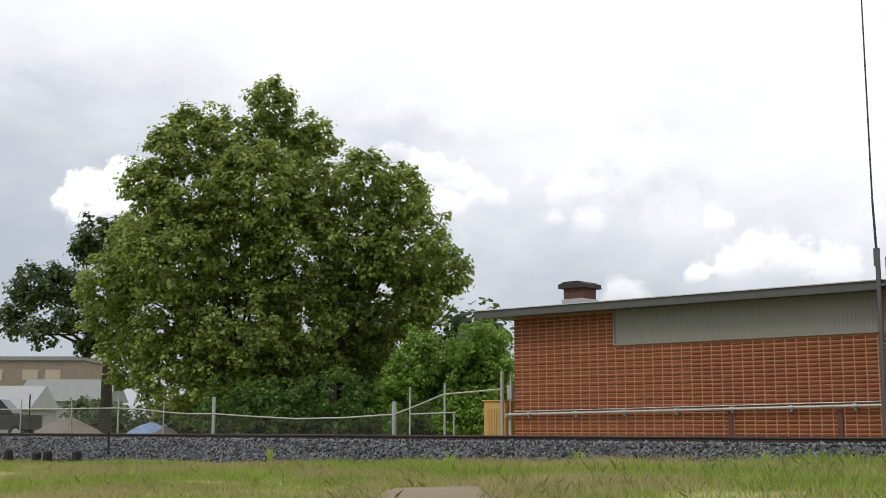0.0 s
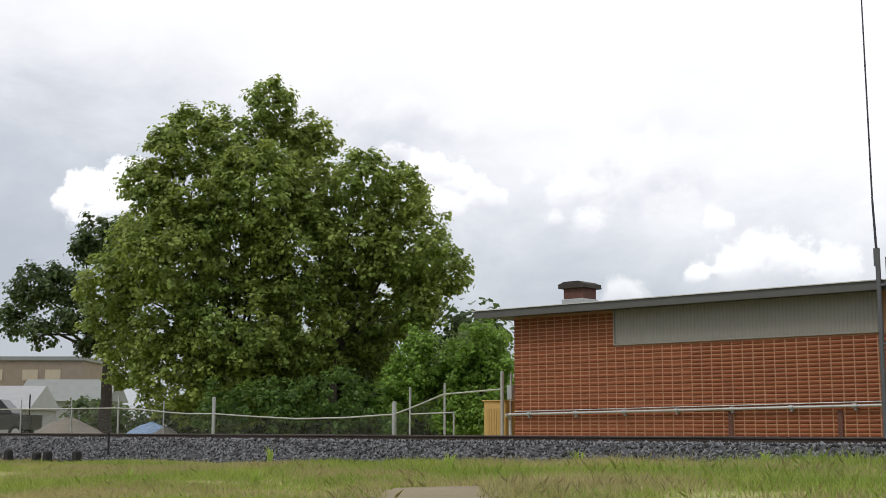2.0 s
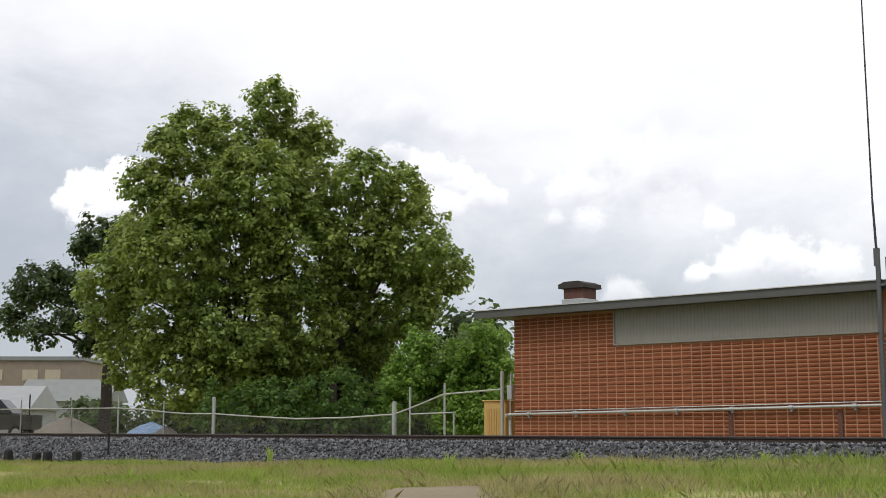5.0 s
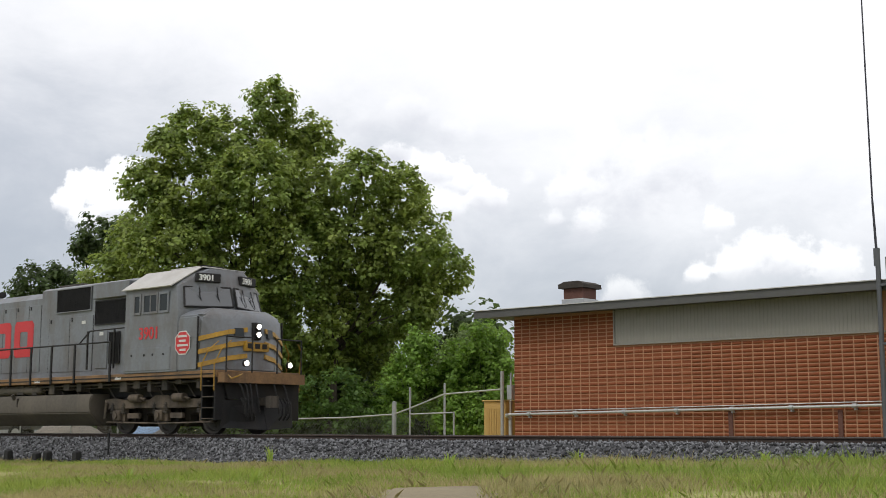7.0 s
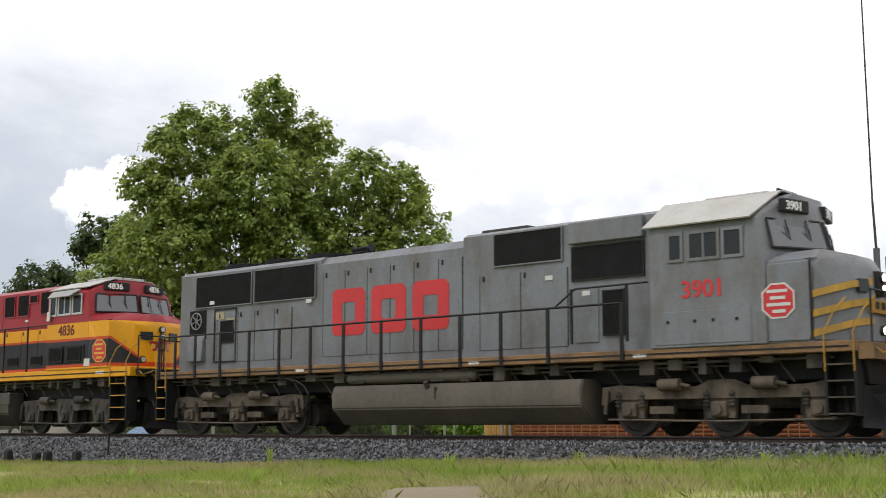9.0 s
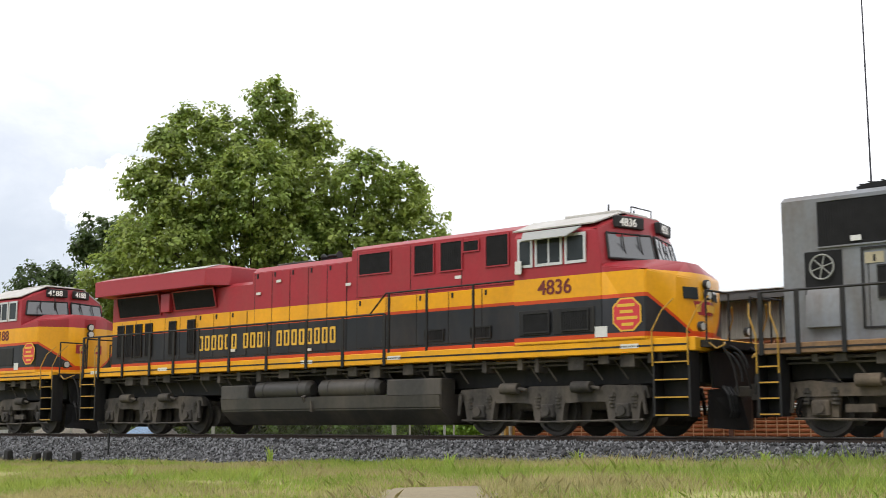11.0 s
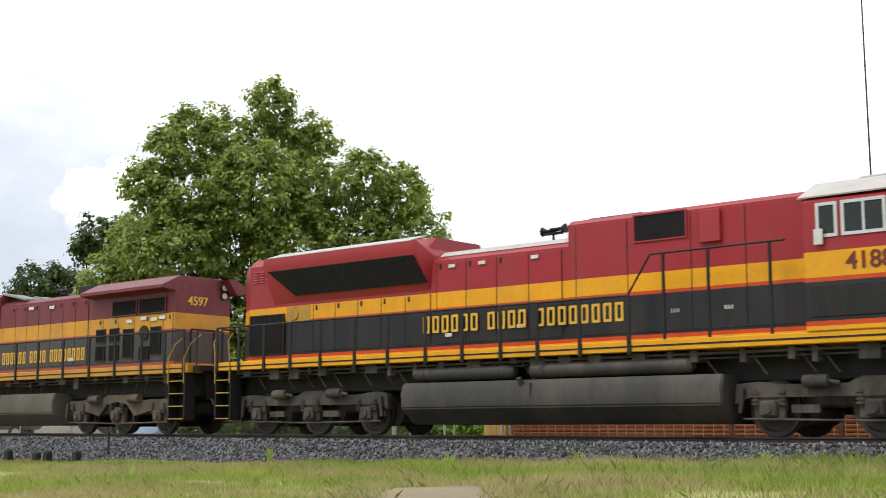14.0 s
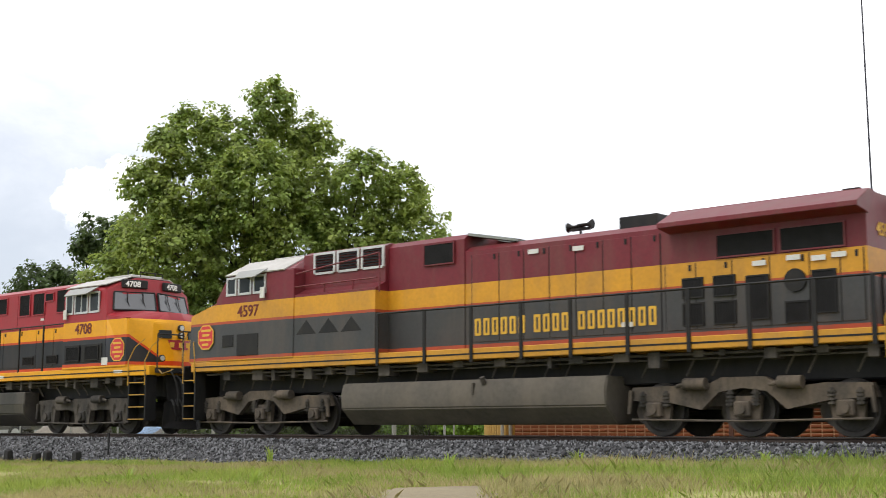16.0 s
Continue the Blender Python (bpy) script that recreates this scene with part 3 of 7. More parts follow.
def emblem(parent, x, z, r, y, back, bars):
    for s in (-1, 1):
        bm = B()
        pts = [(x + r * sx * a, z + r * 1.0 * sz * b) for sx, sz, a, b in ((1, 1, 0.45, 1), (1, 1, 1, 0.5), (1, -1, 1, 0.5), (1, -1, 0.45, 1), (-1, -1, 0.45, 1), (-1, -1, 1, 0.5), (-1, 1, 1, 0.5), (-1, 1, 0.45, 1))]
        extr(bm, pts, s * y, s * (y + 0.006))
        e = part("emblem", bm, bars, parent, "eight-sided emblem with plain bars")
        bm = B()
        extr(bm, [(x + (p[0] - x) * 0.9, z + (p[1] - z) * 0.9) for p in pts], s * (y + 0.006), s * (y + 0.010))
        part("field", bm, back, e)
        for k, (dx, w) in enumerate(((-0.05, 0.62), (-0.02, 0.45), (0.02, 0.72), (0.05, 0.4))):
            bm = B()
            zc = z + r * (0.55 - 0.38 * k)
            box(bm, x + r * dx - r * w, x + r * dx + r * w, s * (y + 0.010), s * (y + 0.014), zc - r * 0.09, zc + r * 0.09)
            part("bar", bm, bars, e)


def label_plate(parent, x, z, w, h, y):
    for s in (-1, 1):
        bm = B()
        box(bm, x - w / 2, x + w / 2, s * y, s * (y + 0.008), z - h / 2, z + h / 2)
        part("label_plate", bm, WHITE, parent, "small white label")


def cab_window(parent, panes, z0, z1, y, shade, frame_mat=None, mirror=True, parted=True):
    """Side windows with aluminium frames: panes are (x0, x1); shade is (x0, x1) of the awning over them."""
    for s in (-1, 1):
        for a, b in panes:
            bm = B()
            box(bm, a, b, s * (y - 0.01), s * (y + 0.012), z0, z1)
            w = part("side_window", bm, GLASS, parent, "dark side window")
            bm = B()
            t = 0.03
            for x in (a, b):
                box(bm, x - t, x + t, s * y, s * (y + 0.03), z0 - t, z1 + t)
            for z in (z0, z1):
                box(bm, a + t, b - t, s * y, s * (y + 0.028), z - t, z + t)
            part("window_frame", bm, frame_mat or ALU, w, "aluminium window frame")
            if parted and b - a > 0.55:
                bm = B()
                box(bm, (a + b) / 2 - 0.022, (a + b) / 2 + 0.022, s * y, s * (y + 0.024), z0 + t, z1 - t)
                part("window_bar", bm, frame_mat or ALU, w)
        if shade:
            bm = B()
            slab(bm, [(shade[0], s * (y - 0.02), z1 + 0.16), (shade[1], s * (y - 0.02), z1 + 0.16), (shade[1] - 0.18, s * (y + 0.30), z1 - 0.07), (shade[0] + 0.18, s * (y + 0.30), z1 - 0.07)], 0.012)
            part("sunshade", bm, SHADE_MAT, parent, "grey awning over the side window")
        if mirror:
            bm = B()
            box(bm, panes[0][0] - 0.05, panes[0][0] + 0.12, s * (y + 0.06), s * (y + 0.10), z0 - 0.17, z0 + 0.12, 0.01)
            tube(bm, (panes[0][0] + 0.03, s * y, z0), (panes[0][0] + 0.03, s * (y + 0.08), z0), 0.012)
            part("mirror", bm, WHITE, parent, "small white mirror")


def end_gear(parent, x, d, deck, material, lead=False):
    """Anticlimber, pilot, plow, coupler and hoses at the end x; d is +1 at the front, -1 at the rear."""
    bm = B()
    lo = 0.34 if lead else 0.20
    w = 1.45 if lead else 1.3
    extr(bm, [(-w, deck - lo), (w, deck - lo), (w, deck - 0.06), (-w, deck - 0.06)], x - d * 0.3, x - d * 0.02, "yz")
    part("end_sill", bm, material, parent)
    bm = B()
    k = 1.0 if lead else 0.72
    slab(bm, [(x - d * 0.28, -1.12 * k, 0.95), (x - d * 0.28, 1.12 * k, 0.95), (x - d * 0.28, 1.3 * k, deck - 0.2), (x - d * 0.28, -1.3 * k, deck - 0.2)], 0.03)
    if lead or d > 0:
        for s in (-1, 1):
            slab(bm, [(x + d * 0.05, 0, 0.12), (x - d * 0.35, s * 1.28 * k, 0.18), (x - d * 0.34, s * 1.22 * k, 0.92), (x - d * 0.2, 0, 0.98)], 0.025)
    part("pilot_plow", bm, BLACK, parent)
    bm = B()
    box(bm, x - d * 0.2, x + d * 0.3, -0.12, 0.12, 0.78, 1.0, 0.02)
    extr(bm, [(x + d * 0.22, -0.2), (x + d * 0.4, -0.18), (x + d * 0.42, 0.02), (x + d * 0.3, 0.06), (x + d * 0.3, 0.2), (x + d * 0.2, 0.2)], 0.72, 1.04, "xy")
    part("coupler", bm, UNDER, parent)
    for s in (-1, 1):
        for k in range(3):
            bm = B()
            y = s * (0.55 + 0.14 * k)
            pipe(bm, [(x - d * 0.05, y, 0.98), (x + d * 0.08, y, 0.8), (x + d * 0.12, y - s * 0.05, 0.5), (x + d * 0.05, y - s * 0.1, 0.38)], 0.03)
            part("air_hose", bm, BLACK, parent)
    for s in (-1, 1):
        bm = B()
        for y in (0.45, 1.35):
            pipe(bm, [(x - d * 0.08, s * y, deck - 0.1), (x - d * 0.08, s * y, deck + 0.9)], 0.022)
        pipe(bm, [(x - d * 0.08, s * 0.45, deck + 0.9), (x - d * 0.08, s * 1.35, deck + 0.9)], 0.022)
        part("end_handrail", bm, BLACK, parent)
    for k, y in enumerate((-0.95, -0.78, -0.6, -0.35, 0.35, 0.7)):
        bm = B()
        out, top, low = (0.2, deck - 0.35, 0.55) if lead else (0.34 + 0.05 * (k % 3), deck - 0.15 - 0.12 * (k % 2), 0.8 + 0.13 * ((k * 2) % 5))
        pts = []
        for i in range(9):
            u = i / 8
            pts.append((x - d * 0.05 + d * out * math.sin(u * math.pi / 2), y * (1 - 0.08 * u) + 0.05 * math.sin(3 * u + k), top - (top - low) * (1 - math.cos(u * math.pi / 2)) ** 0.8))
        hose(bm, pts, 0.024)
        part("jumper_cable", bm, BLACK, parent)
    bm = B()
    pipe(bm, [(x - d * 0.05, -1.32, deck - 0.12), (x + d * 0.10, -1.30, deck - 0.24), (x + d * 0.16, -1.1, deck - 0.16), (x + d * 0.05, -0.9, deck - 0.10)], 0.018)
    part("uncoupling_lever", bm, YELLOW, parent, "yellow uncoupling lever")


def underframe(parent, x0, x1, deck, sill, material, sill_mat):
    bm = B()
    box(bm, x0, x1, -1.5, 1.5, sill, deck, 0.015)
    part("side_sill", bm, sill_mat, parent)
    # a black strip stands for the shade in the seam along the sill
    for s in (-1, 1):
        bm = B()
        z = sill + 0.5 * (deck - sill)
        box(bm, x0 + 0.15, x1 - 0.15, s * 1.494, s * 1.508, z - 0.02, z + 0.015)
        part("sill_seam_shade", bm, BLACK, parent, "black strip for the shaded seam along the sill")
    # black, to put the shade of the void above the trucks into the colour
    bm = B()
    box(bm, x0 + 0.3, x1 - 0.3, -0.75, 0.75, 1.05, sill, 0.03)
    part("underframe", bm, BLACK, parent)
    for s in (-1, 1):
        bm = B()
        pipe(bm, [(x0 + 0.5, s * 1.32, sill - 0.08), (x1 - 0.5, s * 1.32, sill - 0.08)], 0.03)
        pipe(bm, [(x0 + 0.5, s * 1.22, sill - 0.17), (x1 - 2.5, s * 1.22, sill - 0.17)], 0.022)
        rnd = random.Random(int(-x0 * 10))
        x = x0 + 1.0
        while x < x1 - 1.0:
            w = rnd.uniform(0.1, 0.4)
            h = rnd.uniform(0.12, 0.34)
            box(bm, x, x + w, s * 1.0, s * 1.36, sill - h, sill - 0.01, 0.012)
            tube(bm, (x + w, s * 1.2, sill - 0.05), (x + w + 0.3, s * 1.1, sill - 0.5), 0.02)
            x += w + rnd.uniform(0.25, 0.9)
        part("piping", bm, UNDER, parent)


def fuel_tank(parent, x0, x1, top, material, reservoirs=()):
    bm = B()
    pts = [(-1.0, 0.25), (1.0, 0.25), (1.42, 0.62), (1.46, 0.95), (1.36, top), (-1.36, top), (-1.46, 0.95), (-1.42, 0.62)]
    extr(bm, pts, x0, x1, "yz")
    es = [e for e in bm.edges]
    bmesh.ops.bevel(bm, geom=es, offset=0.03, segments=2, affect="EDGES")
    tank = part("fuel_tank", bm, material, parent)
    for s in (-1, 1):
        bm = B()
        xm = x0 + (x1 - x0) * 0.42
        tube(bm, (xm, s * 1.4, top - 0.1), (xm, s * 1.47, top + 0.04), 0.06, seg=10)
        part("filler_cap", bm, UNDER, tank)
        bm = B()
        box(bm, xm + 0.25, xm + 0.30, s * 1.40, s * 1.475, top - 0.35, top - 0.08)
        part("fuel_gauge", bm, UNDER, tank)
    for a, b, zc, r in reservoirs:
        for s in (-1, 1):
            bm = B()
            tube(bm, (a, s * 1.22, zc), (b, s * 1.22, zc), r, seg=18)
            tube(bm, (b, s * 1.22, zc), (b + 0.09, s * 1.22, zc), r, r * 0.6, seg=18)
            tube(bm, (a - 0.09, s * 1.22, zc), (a, s * 1.22, zc), r * 0.6, r, seg=18)
            for x in (a + 0.3, b - 0.3):
                tube(bm, (x - 0.02, s * 1.22, zc), (x + 0.02, s * 1.22, zc), r + 0.012, seg=18)
            part("air_reservoir", bm, material, parent)


def horn(parent, x, z, y=0.0):
    bm = B()
    tube(bm, (x, y, z - 0.2), (x, y, z), 0.03)
    box(bm, x - 0.25, x + 0.25, y - 0.05, y + 0.05, z, z + 0.05)
    for dy, d, le in ((-0.12, 1, 0.30), (0.0, 1, 0.22), (0.12, -1, 0.28), (0.02, -1, 0.2)):
        tube(bm, (x, y + dy, z + 0.1), (x + d * le, y + dy, z + 0.1), 0.03, seg=10)
        tube(bm, (x + d * le, y + dy, z + 0.1), (x + d * (le + 0.12), y + dy, z + 0.1), 0.035, 0.10, seg=12)
    part("horn", bm, BLACK, parent)


def fan(parent, x, z, r=0.62):
    bm = B()
    tube(bm, (x, 0, z), (x, 0, z + 0.1), r, seg=28)
    o = part("roof_fan", bm, GRILLE, parent)
    bm = B()
    for k in range(8):
        a = math.pi * k / 8
        c, s = math.cos(a) * r, math.sin(a) * r
        pipe(bm, [(x - c, -s, z + 0.12), (x, 0, z + 0.16), (x + c, s, z + 0.12)], 0.015)
    part("guard", bm, BLACK, o)


def windshields(parent, mid, outer, z0, z1, y_out=1.34, rake=0.12):
    """Two front windows swept back from the middle post: mid and outer are x at the post and at the corner."""
    for s in (-1, 1):
        pts = [(mid, s * 0.06, z0), (outer, s * y_out, z0 - 0.03), (outer - rake, s * (y_out - 0.08), z1 - 0.02), (mid - rake, s * 0.06, z1)]
        nrm = Vector(((y_out - 0.06), s * (mid - outer), 0.1)).normalized() * 0.03
        pts = [Vector(q) + nrm for q in pts]
        bm = B()
        slab(bm, pts, 0.012)
        w = part("windshield", bm, PANE, parent, "raked dark windshield")
        bm = B()
        for a, c in zip(pts, pts[1:] + pts[:1]):
            tube(bm, a, c, 0.03, seg=6)
        part("gasket", bm, BLACK, w)
        for f in (0.3, 0.68):
            bm = B()
            top = pts[3].lerp(pts[2], f) + nrm * 1.5
            low = top.lerp(pts[0].lerp(pts[1], f) + nrm * 1.5, 0.6)
            tube(bm, top, low, 0.013)
            tube(bm, low + Vector((0, -0.05, 0.16)), low + Vector((0, 0.08, -0.16)), 0.011)
            part("wiper", bm, BLACK, w)


def lights(parent, pts, lit, r=0.09, d=1):
    for x, y, z in pts:
        bm = B()
        tube(bm, (x - d * 0.06, y, z), (x + d * 0.02, y, z), r * 1.35, seg=14)
        h = part("headlight", bm, BLACK, parent)
        bm = B()
        tube(bm, (x + d * 0.015, y, z), (x + d * 0.035, y, z), r, seg=14)
        part("lens", bm, LIT if lit else LENS, h, "lit white lamp" if lit else "unlit lamp lens")


def number_boards(parent, text, x, z, y0, y1):
    """Black boards over the windshields, turned outwards; x, z the middle."""
    for s in (-1, 1):
        yc = s * (y0 + y1) / 2
        m = pose(x, yc, z, 0, 0, 0) @ pose(0, 0, 0, 0, 0, s * 14)
        # the board faces forwards and a little outwards
        bm = B()
        box(bm, -0.14, 0.0, -(y1 - y0) / 2, (y1 - y0) / 2, -0.13, 0.13, 0.02)
        bm.transform(m)
        b = part("number_board", bm, BLACK, parent, "black number board")
        words("number", text, 0.24, NUM_WHITE, b, m @ pose(0.003, -0.31, -0.085, 0, 0, 90))


# ------------------------------------------------------------ the four kinds of locomotive
def ge_loco(name, number, label, lights_on=False):
    """A six-axle wide-cab hood unit with a flying radiator wing, in red, yellow and black."""
    root = empty(name)
    P = BELLE
    underframe(root, -22.5, -1.6, 1.93, 1.66, UNDER, BELLE)
    # hood sections from the rear
    bm = B()
    extr(bm, [(-1.0, 1.93), (1.0, 1.93), (1.0, 4.0), (0.85, 4.1), (-0.85, 4.1), (-1.0, 4.0)], -21.7, -15.3, "yz")
    part("radiator_hood", bm, P, root)
    bm = B()
    pts = []
    for s in (-1, 1):
        for x, y, z in ((-22.0, 1.47, 4.05), (-22.0, 1.47, 4.50), (-16.75, 1.47, 4.05), (-16.75, 1.47, 4.50), (-22.0, 0.9, 4.66), (-16.7, 0.9, 4.66), (-16.3, 0.98, 4.05), (-16.3, 0.9, 4.55)):
            pts.append((x, s * y, z))
    hull(bm, pts, 0.012)
    part("radiator_wing", bm, RED_TRIM, root, "overhanging red radiator wing")
    # pale plates paint the sky light on the red wing's top
    bm = B()
    for s in (-1, 1):
        slab(bm, [(-18.9, s * 1.46, 4.52), (-16.8, s * 1.46, 4.52), (-16.75, s * 0.92, 4.675), (-18.9, s * 0.92, 4.675)], 0.008)
    part("wing_top", bm, SKYLIT_TOP, root, "wing top painted pale for light from above")
    grille(root, -21.3, -19.3, 1.02, 3.42, 3.98, RED_TRIM, lean=0.12)
    grille(root, -18.6, -16.8, 1.02, 3.5, 3.98, RED_TRIM, lean=0.12)
    for s in (-1, 1):
        bm = B()
        box(bm, -19.15, -18.75, s * 1.0, s * 1.16, 3.45, 3.98, 0.015)
        part("wing_bracket", bm, RED_TRIM, root)
    bm = B()
    extr(bm, [(-1.0, 1.93), (1.0, 1.93), (1.0, 4.30), (0.8, 4.45), (-0.8, 4.45), (-1.0, 4.30)], -15.3, -11.5, "yz")
    part("engine_hood", bm, P, root)
    bm = B()
    extr(bm, [(-1.03, 1.93), (1.03, 1.93), (1.03, 4.55), (0.85, 4.66), (-0.85, 4.66), (-1.03, 4.55)], -11.5, -6.0, "yz")
    part("auxiliary_hood", bm, P, root)
    hood_doors(root, [-21.2, -20.5, -19.8, -19.1, -18.4, -17.7], 1.0, 2.1, 3.30, P, latch=False)
    hood_doors(root, [-15.2, -14.5, -13.8, -13.1, -12.4, -11.7], 1.0, 2.1, 4.28, P)
    hood_doors(root, [-17.6, -16.9, -16.2, -15.5], 1.0, 2.1, 3.30, P)
    hood_doors(root, [-11.3, -10.3, -9.3, -8.3, -7.3, -6.3], 1.03, 2.1, 3.30, P)
    hood_doors(root, [-11.3, -9.5, -7.9, -6.1], 1.03, 3.36, 4.5, P, latch=False)
    for a, b, z0, z1 in ((-11.2, -10.15, 3.92, 4.42), (-9.35, -8.75, 3.8, 4.46), (-8.52, -7.88, 3.8, 4.46), (-7.82, -7.38, 4.2, 4.42), (-7.15, -6.52, 3.8, 4.48)):
        grille(root, a, b, 1.055, z0, z1, RED_TRIM)
    for a in (-21.35, -20.92, -20.47, -19.97, -18.85, -18.0):
        grille(root, a, a + 0.27, 1.03, 2.25, 3.16, BLACK)
    # cab and nose
    bm = B()
    pts = []
    for s in (-1, 1):
        for x, y, z in ((-6.0, 1.53, 1.93), (-6.0, 1.53, 4.25), (-6.0, 1.40, 4.42), (-6.0, 0.75, 4.66), (-3.72, 1.53, 1.93), (-3.72, 1.53, 3.55), (-3.86, 1.48, 4.28), (-3.9, 1.1, 4.5), (-3.38, 0.1, 1.93), (-3.38, 0.1, 3.62), (-3.55, 0.1, 4.5), (-3.6, 0.6, 4.66)):
            pts.append((x, s * y, z))
    hull(bm, pts, 0.015)
    part("cab", bm, BELLE_CAB, root)
    bm = B()
    for s in (-1, 1):
        slab(bm, [(-6.08, s * 1.45, 4.42), (-3.95, s * 1.44, 4.42), (-3.72, s * 0.7, 4.70), (-6.08, s * 0.7, 4.70)], 0.015)
    slab(bm, [(-6.08, -0.7, 4.705), (-3.72, -0.7, 4.705), (-3.72, 0.7, 4.705), (-6.08, 0.7, 4.705)], 0.012)
    box(bm, -5.3, -3.9, -0.6, 0.6, 4.72, 4.80, 0.02)
    part("cab_roof", bm, SKYLIT_TOP, root, "cab roof with the sky light painted in pale")
    bm = B()
    pts = []
    for s in (-1, 1):
        for x, y, z in ((-3.73, 1.535, 1.93), (-3.73, 1.535, 3.48), (-3.74, 1.35, 3.58), (-2.68, 1.53, 1.93), (-2.70, 1.50, 3.34), (-2.36, 0.85, 1.93), (-2.40, 0.82, 3.24), (-2.16, 0.25, 1.93), (-2.22, 0.22, 3.20), (-2.50, 0.25, 3.58), (-2.80, 0.9, 3.60)):
            pts.append((x, s * y, z))
    hull(bm, pts, 0.02)
    part("nose", bm, BELLE_CAB, root)
    windshields(root, -3.35, -3.66, 3.68, 4.22, 1.36, 0.12)
    number_boards(root, number, -3.52, 4.46, 0.3, 1.1)
    cab_window(root, [(-5.85, -5.5), (-5.38, -4.72), (-4.6, -4.12)], 3.62, 4.2, 1.53, (-5.75, -4.22))
    bm = B()
    for s in (-1, 1):
        slab(bm, [(-2.20, s * 0.3, 2.78), (-2.32, s * 0.66, 2.78), (-2.34, s * 0.66, 3.02), (-2.22, s * 0.3, 3.02)], 0.025)
    part("nose_window", bm, GLASS, root)
    lights(root, [(-2.14, 0, 3.10), (-2.12, 0, 2.88), (-1.75, -0.95, 2.16), (-1.75, 0.95, 2.16)], lights_on, r=0.075)
    bm = B()
    slab(bm, [(-2.13, -0.02, 2.46), (-2.30, -0.52, 2.46), (-2.31, -0.52, 2.74), (-2.14, -0.02, 2.74)], 0.02)
    slab(bm, [(-2.13, 0.02, 2.46), (-2.30, 0.52, 2.46), (-2.31, 0.52, 2.74), (-2.14, 0.02, 2.74)], 0.02)
    np_ = part("nose_mark", bm, RED_TRIM, root, "plain outlined mark on the nose")
    bm = B()
    for y in (-0.26, 0.0, 0.26):
        box(bm, -2.20 - abs(y) * 0.33, -2.094 - abs(y) * 0.33, y - 0.08, y + 0.08, 2.52, 2.67)
    part("bars", bm, LETTER_Y, np_)
    for s in (-1, 1):
        for xa, xb in ((-4.95, -3.9), (-5.85, -5.05)):
            bm = B()
            box(bm, xa, xb, s * 1.535, s * 1.56, 2.12, 2.66, 0.01)
            part("battery_box_door", bm, BLACK, root)
    for a in (-5.7, -4.7):
        grille(root, a, a + 0.65, 1.565, 2.2, 2.58, BLACK)
    for a in (-9.0, -7.6):
        grille(root, a, a + 0.55, 1.06, 2.2, 2.42, BLACK)
    both_sides_number(root, number, -5.35, 2.98, 0.44, 1.535, NUM_DARK)
    emblem(root, -3.12, 2.44, 0.34, 1.535, LETTER_R, LETTER_Y)
    label_plate(root, -3.75, 2.12, 0.3, 0.22, 1.535)
    for x, z in ((-11.6, 3.72), (-8.0, 3.62), (-14.2, 4.0), (-15.0, 3.72), (-16.0, 2.25), (-13.0, 2.15)):
        label_plate(root, x, z, 0.18, 0.07, 1.05)
    for x in (-3.1, -9.6, -12.6, -18.5, -21.8):
        label_plate(root, x, 1.80, 0.42, 0.09, 1.5)
    block_lettering(root, -17.55, -12.0, 2.29, 2.70, 1.022, LETTER_Y, (6, 4, 8))
    railings(root, [-9.9, -11.3, -12.6, -14.1, -15.6, -16.9, -18.0, -19.1, -20.4, -21.6, -22.4], 2.85, BLACK, y=1.522)
    raised_rail(root, -9.9, -6.05, 2.85, 3.34, (-9.8, -8.6, -7.2), BLACK)
    steps(root, -2.55, -1.75, 1.93, BLACK)
    steps(root, -21.75, -22.5, 1.93, BLACK)
    end_gear(root, -1.35, 1, 1.93, BLACK)
    end_gear(root, -22.55, -1, 1.93, BLACK)
    truck(root, [-7.3, -5.4, -3.5], UNDER, "cast")
    truck(root, [-21.45, -19.6, -17.75], UNDER, "cast")
    for s in (-1, 1):
        for xa, xb, zt in ((-16.0, -14.9, 1.28), (-9.9, -8.2, 1.30)):
            bm = B()
            box(bm, xa, xb, s * 0.9, s * 1.44, 0.9, zt, 0.03)
            part("equipment_box", bm, TANK, root)
    fuel_tank(root, -16.0, -8.2, 0.92, TANK, [(-14.6, -12.7, 1.12, 0.24), (-12.2, -10.3, 1.12, 0.24)])
    horn(root, -13.0, 4.52, -0.3)
    bm = B()
    box(bm, -14.9, -13.6, -0.5, 0.5, 4.45, 4.56, 0.02)
    part("exhaust_stack", bm, UNDER, root)
    bm = B()
    for y in (-0.5, 0.5):
        tube(bm, (-4.2, y, 4.78), (-4.2, y, 4.95), 0.02)
    pipe(bm, [(-3.7, -0.4, 4.72), (-3.7, -0.4, 4.86), (-3.7, 0.4, 4.86), (-3.7, 0.4, 4.72)], 0.015)
    part("roof_antenna", bm, BLACK, root)
    return tagged(root, label, "locomotive", "locomotives of the train")


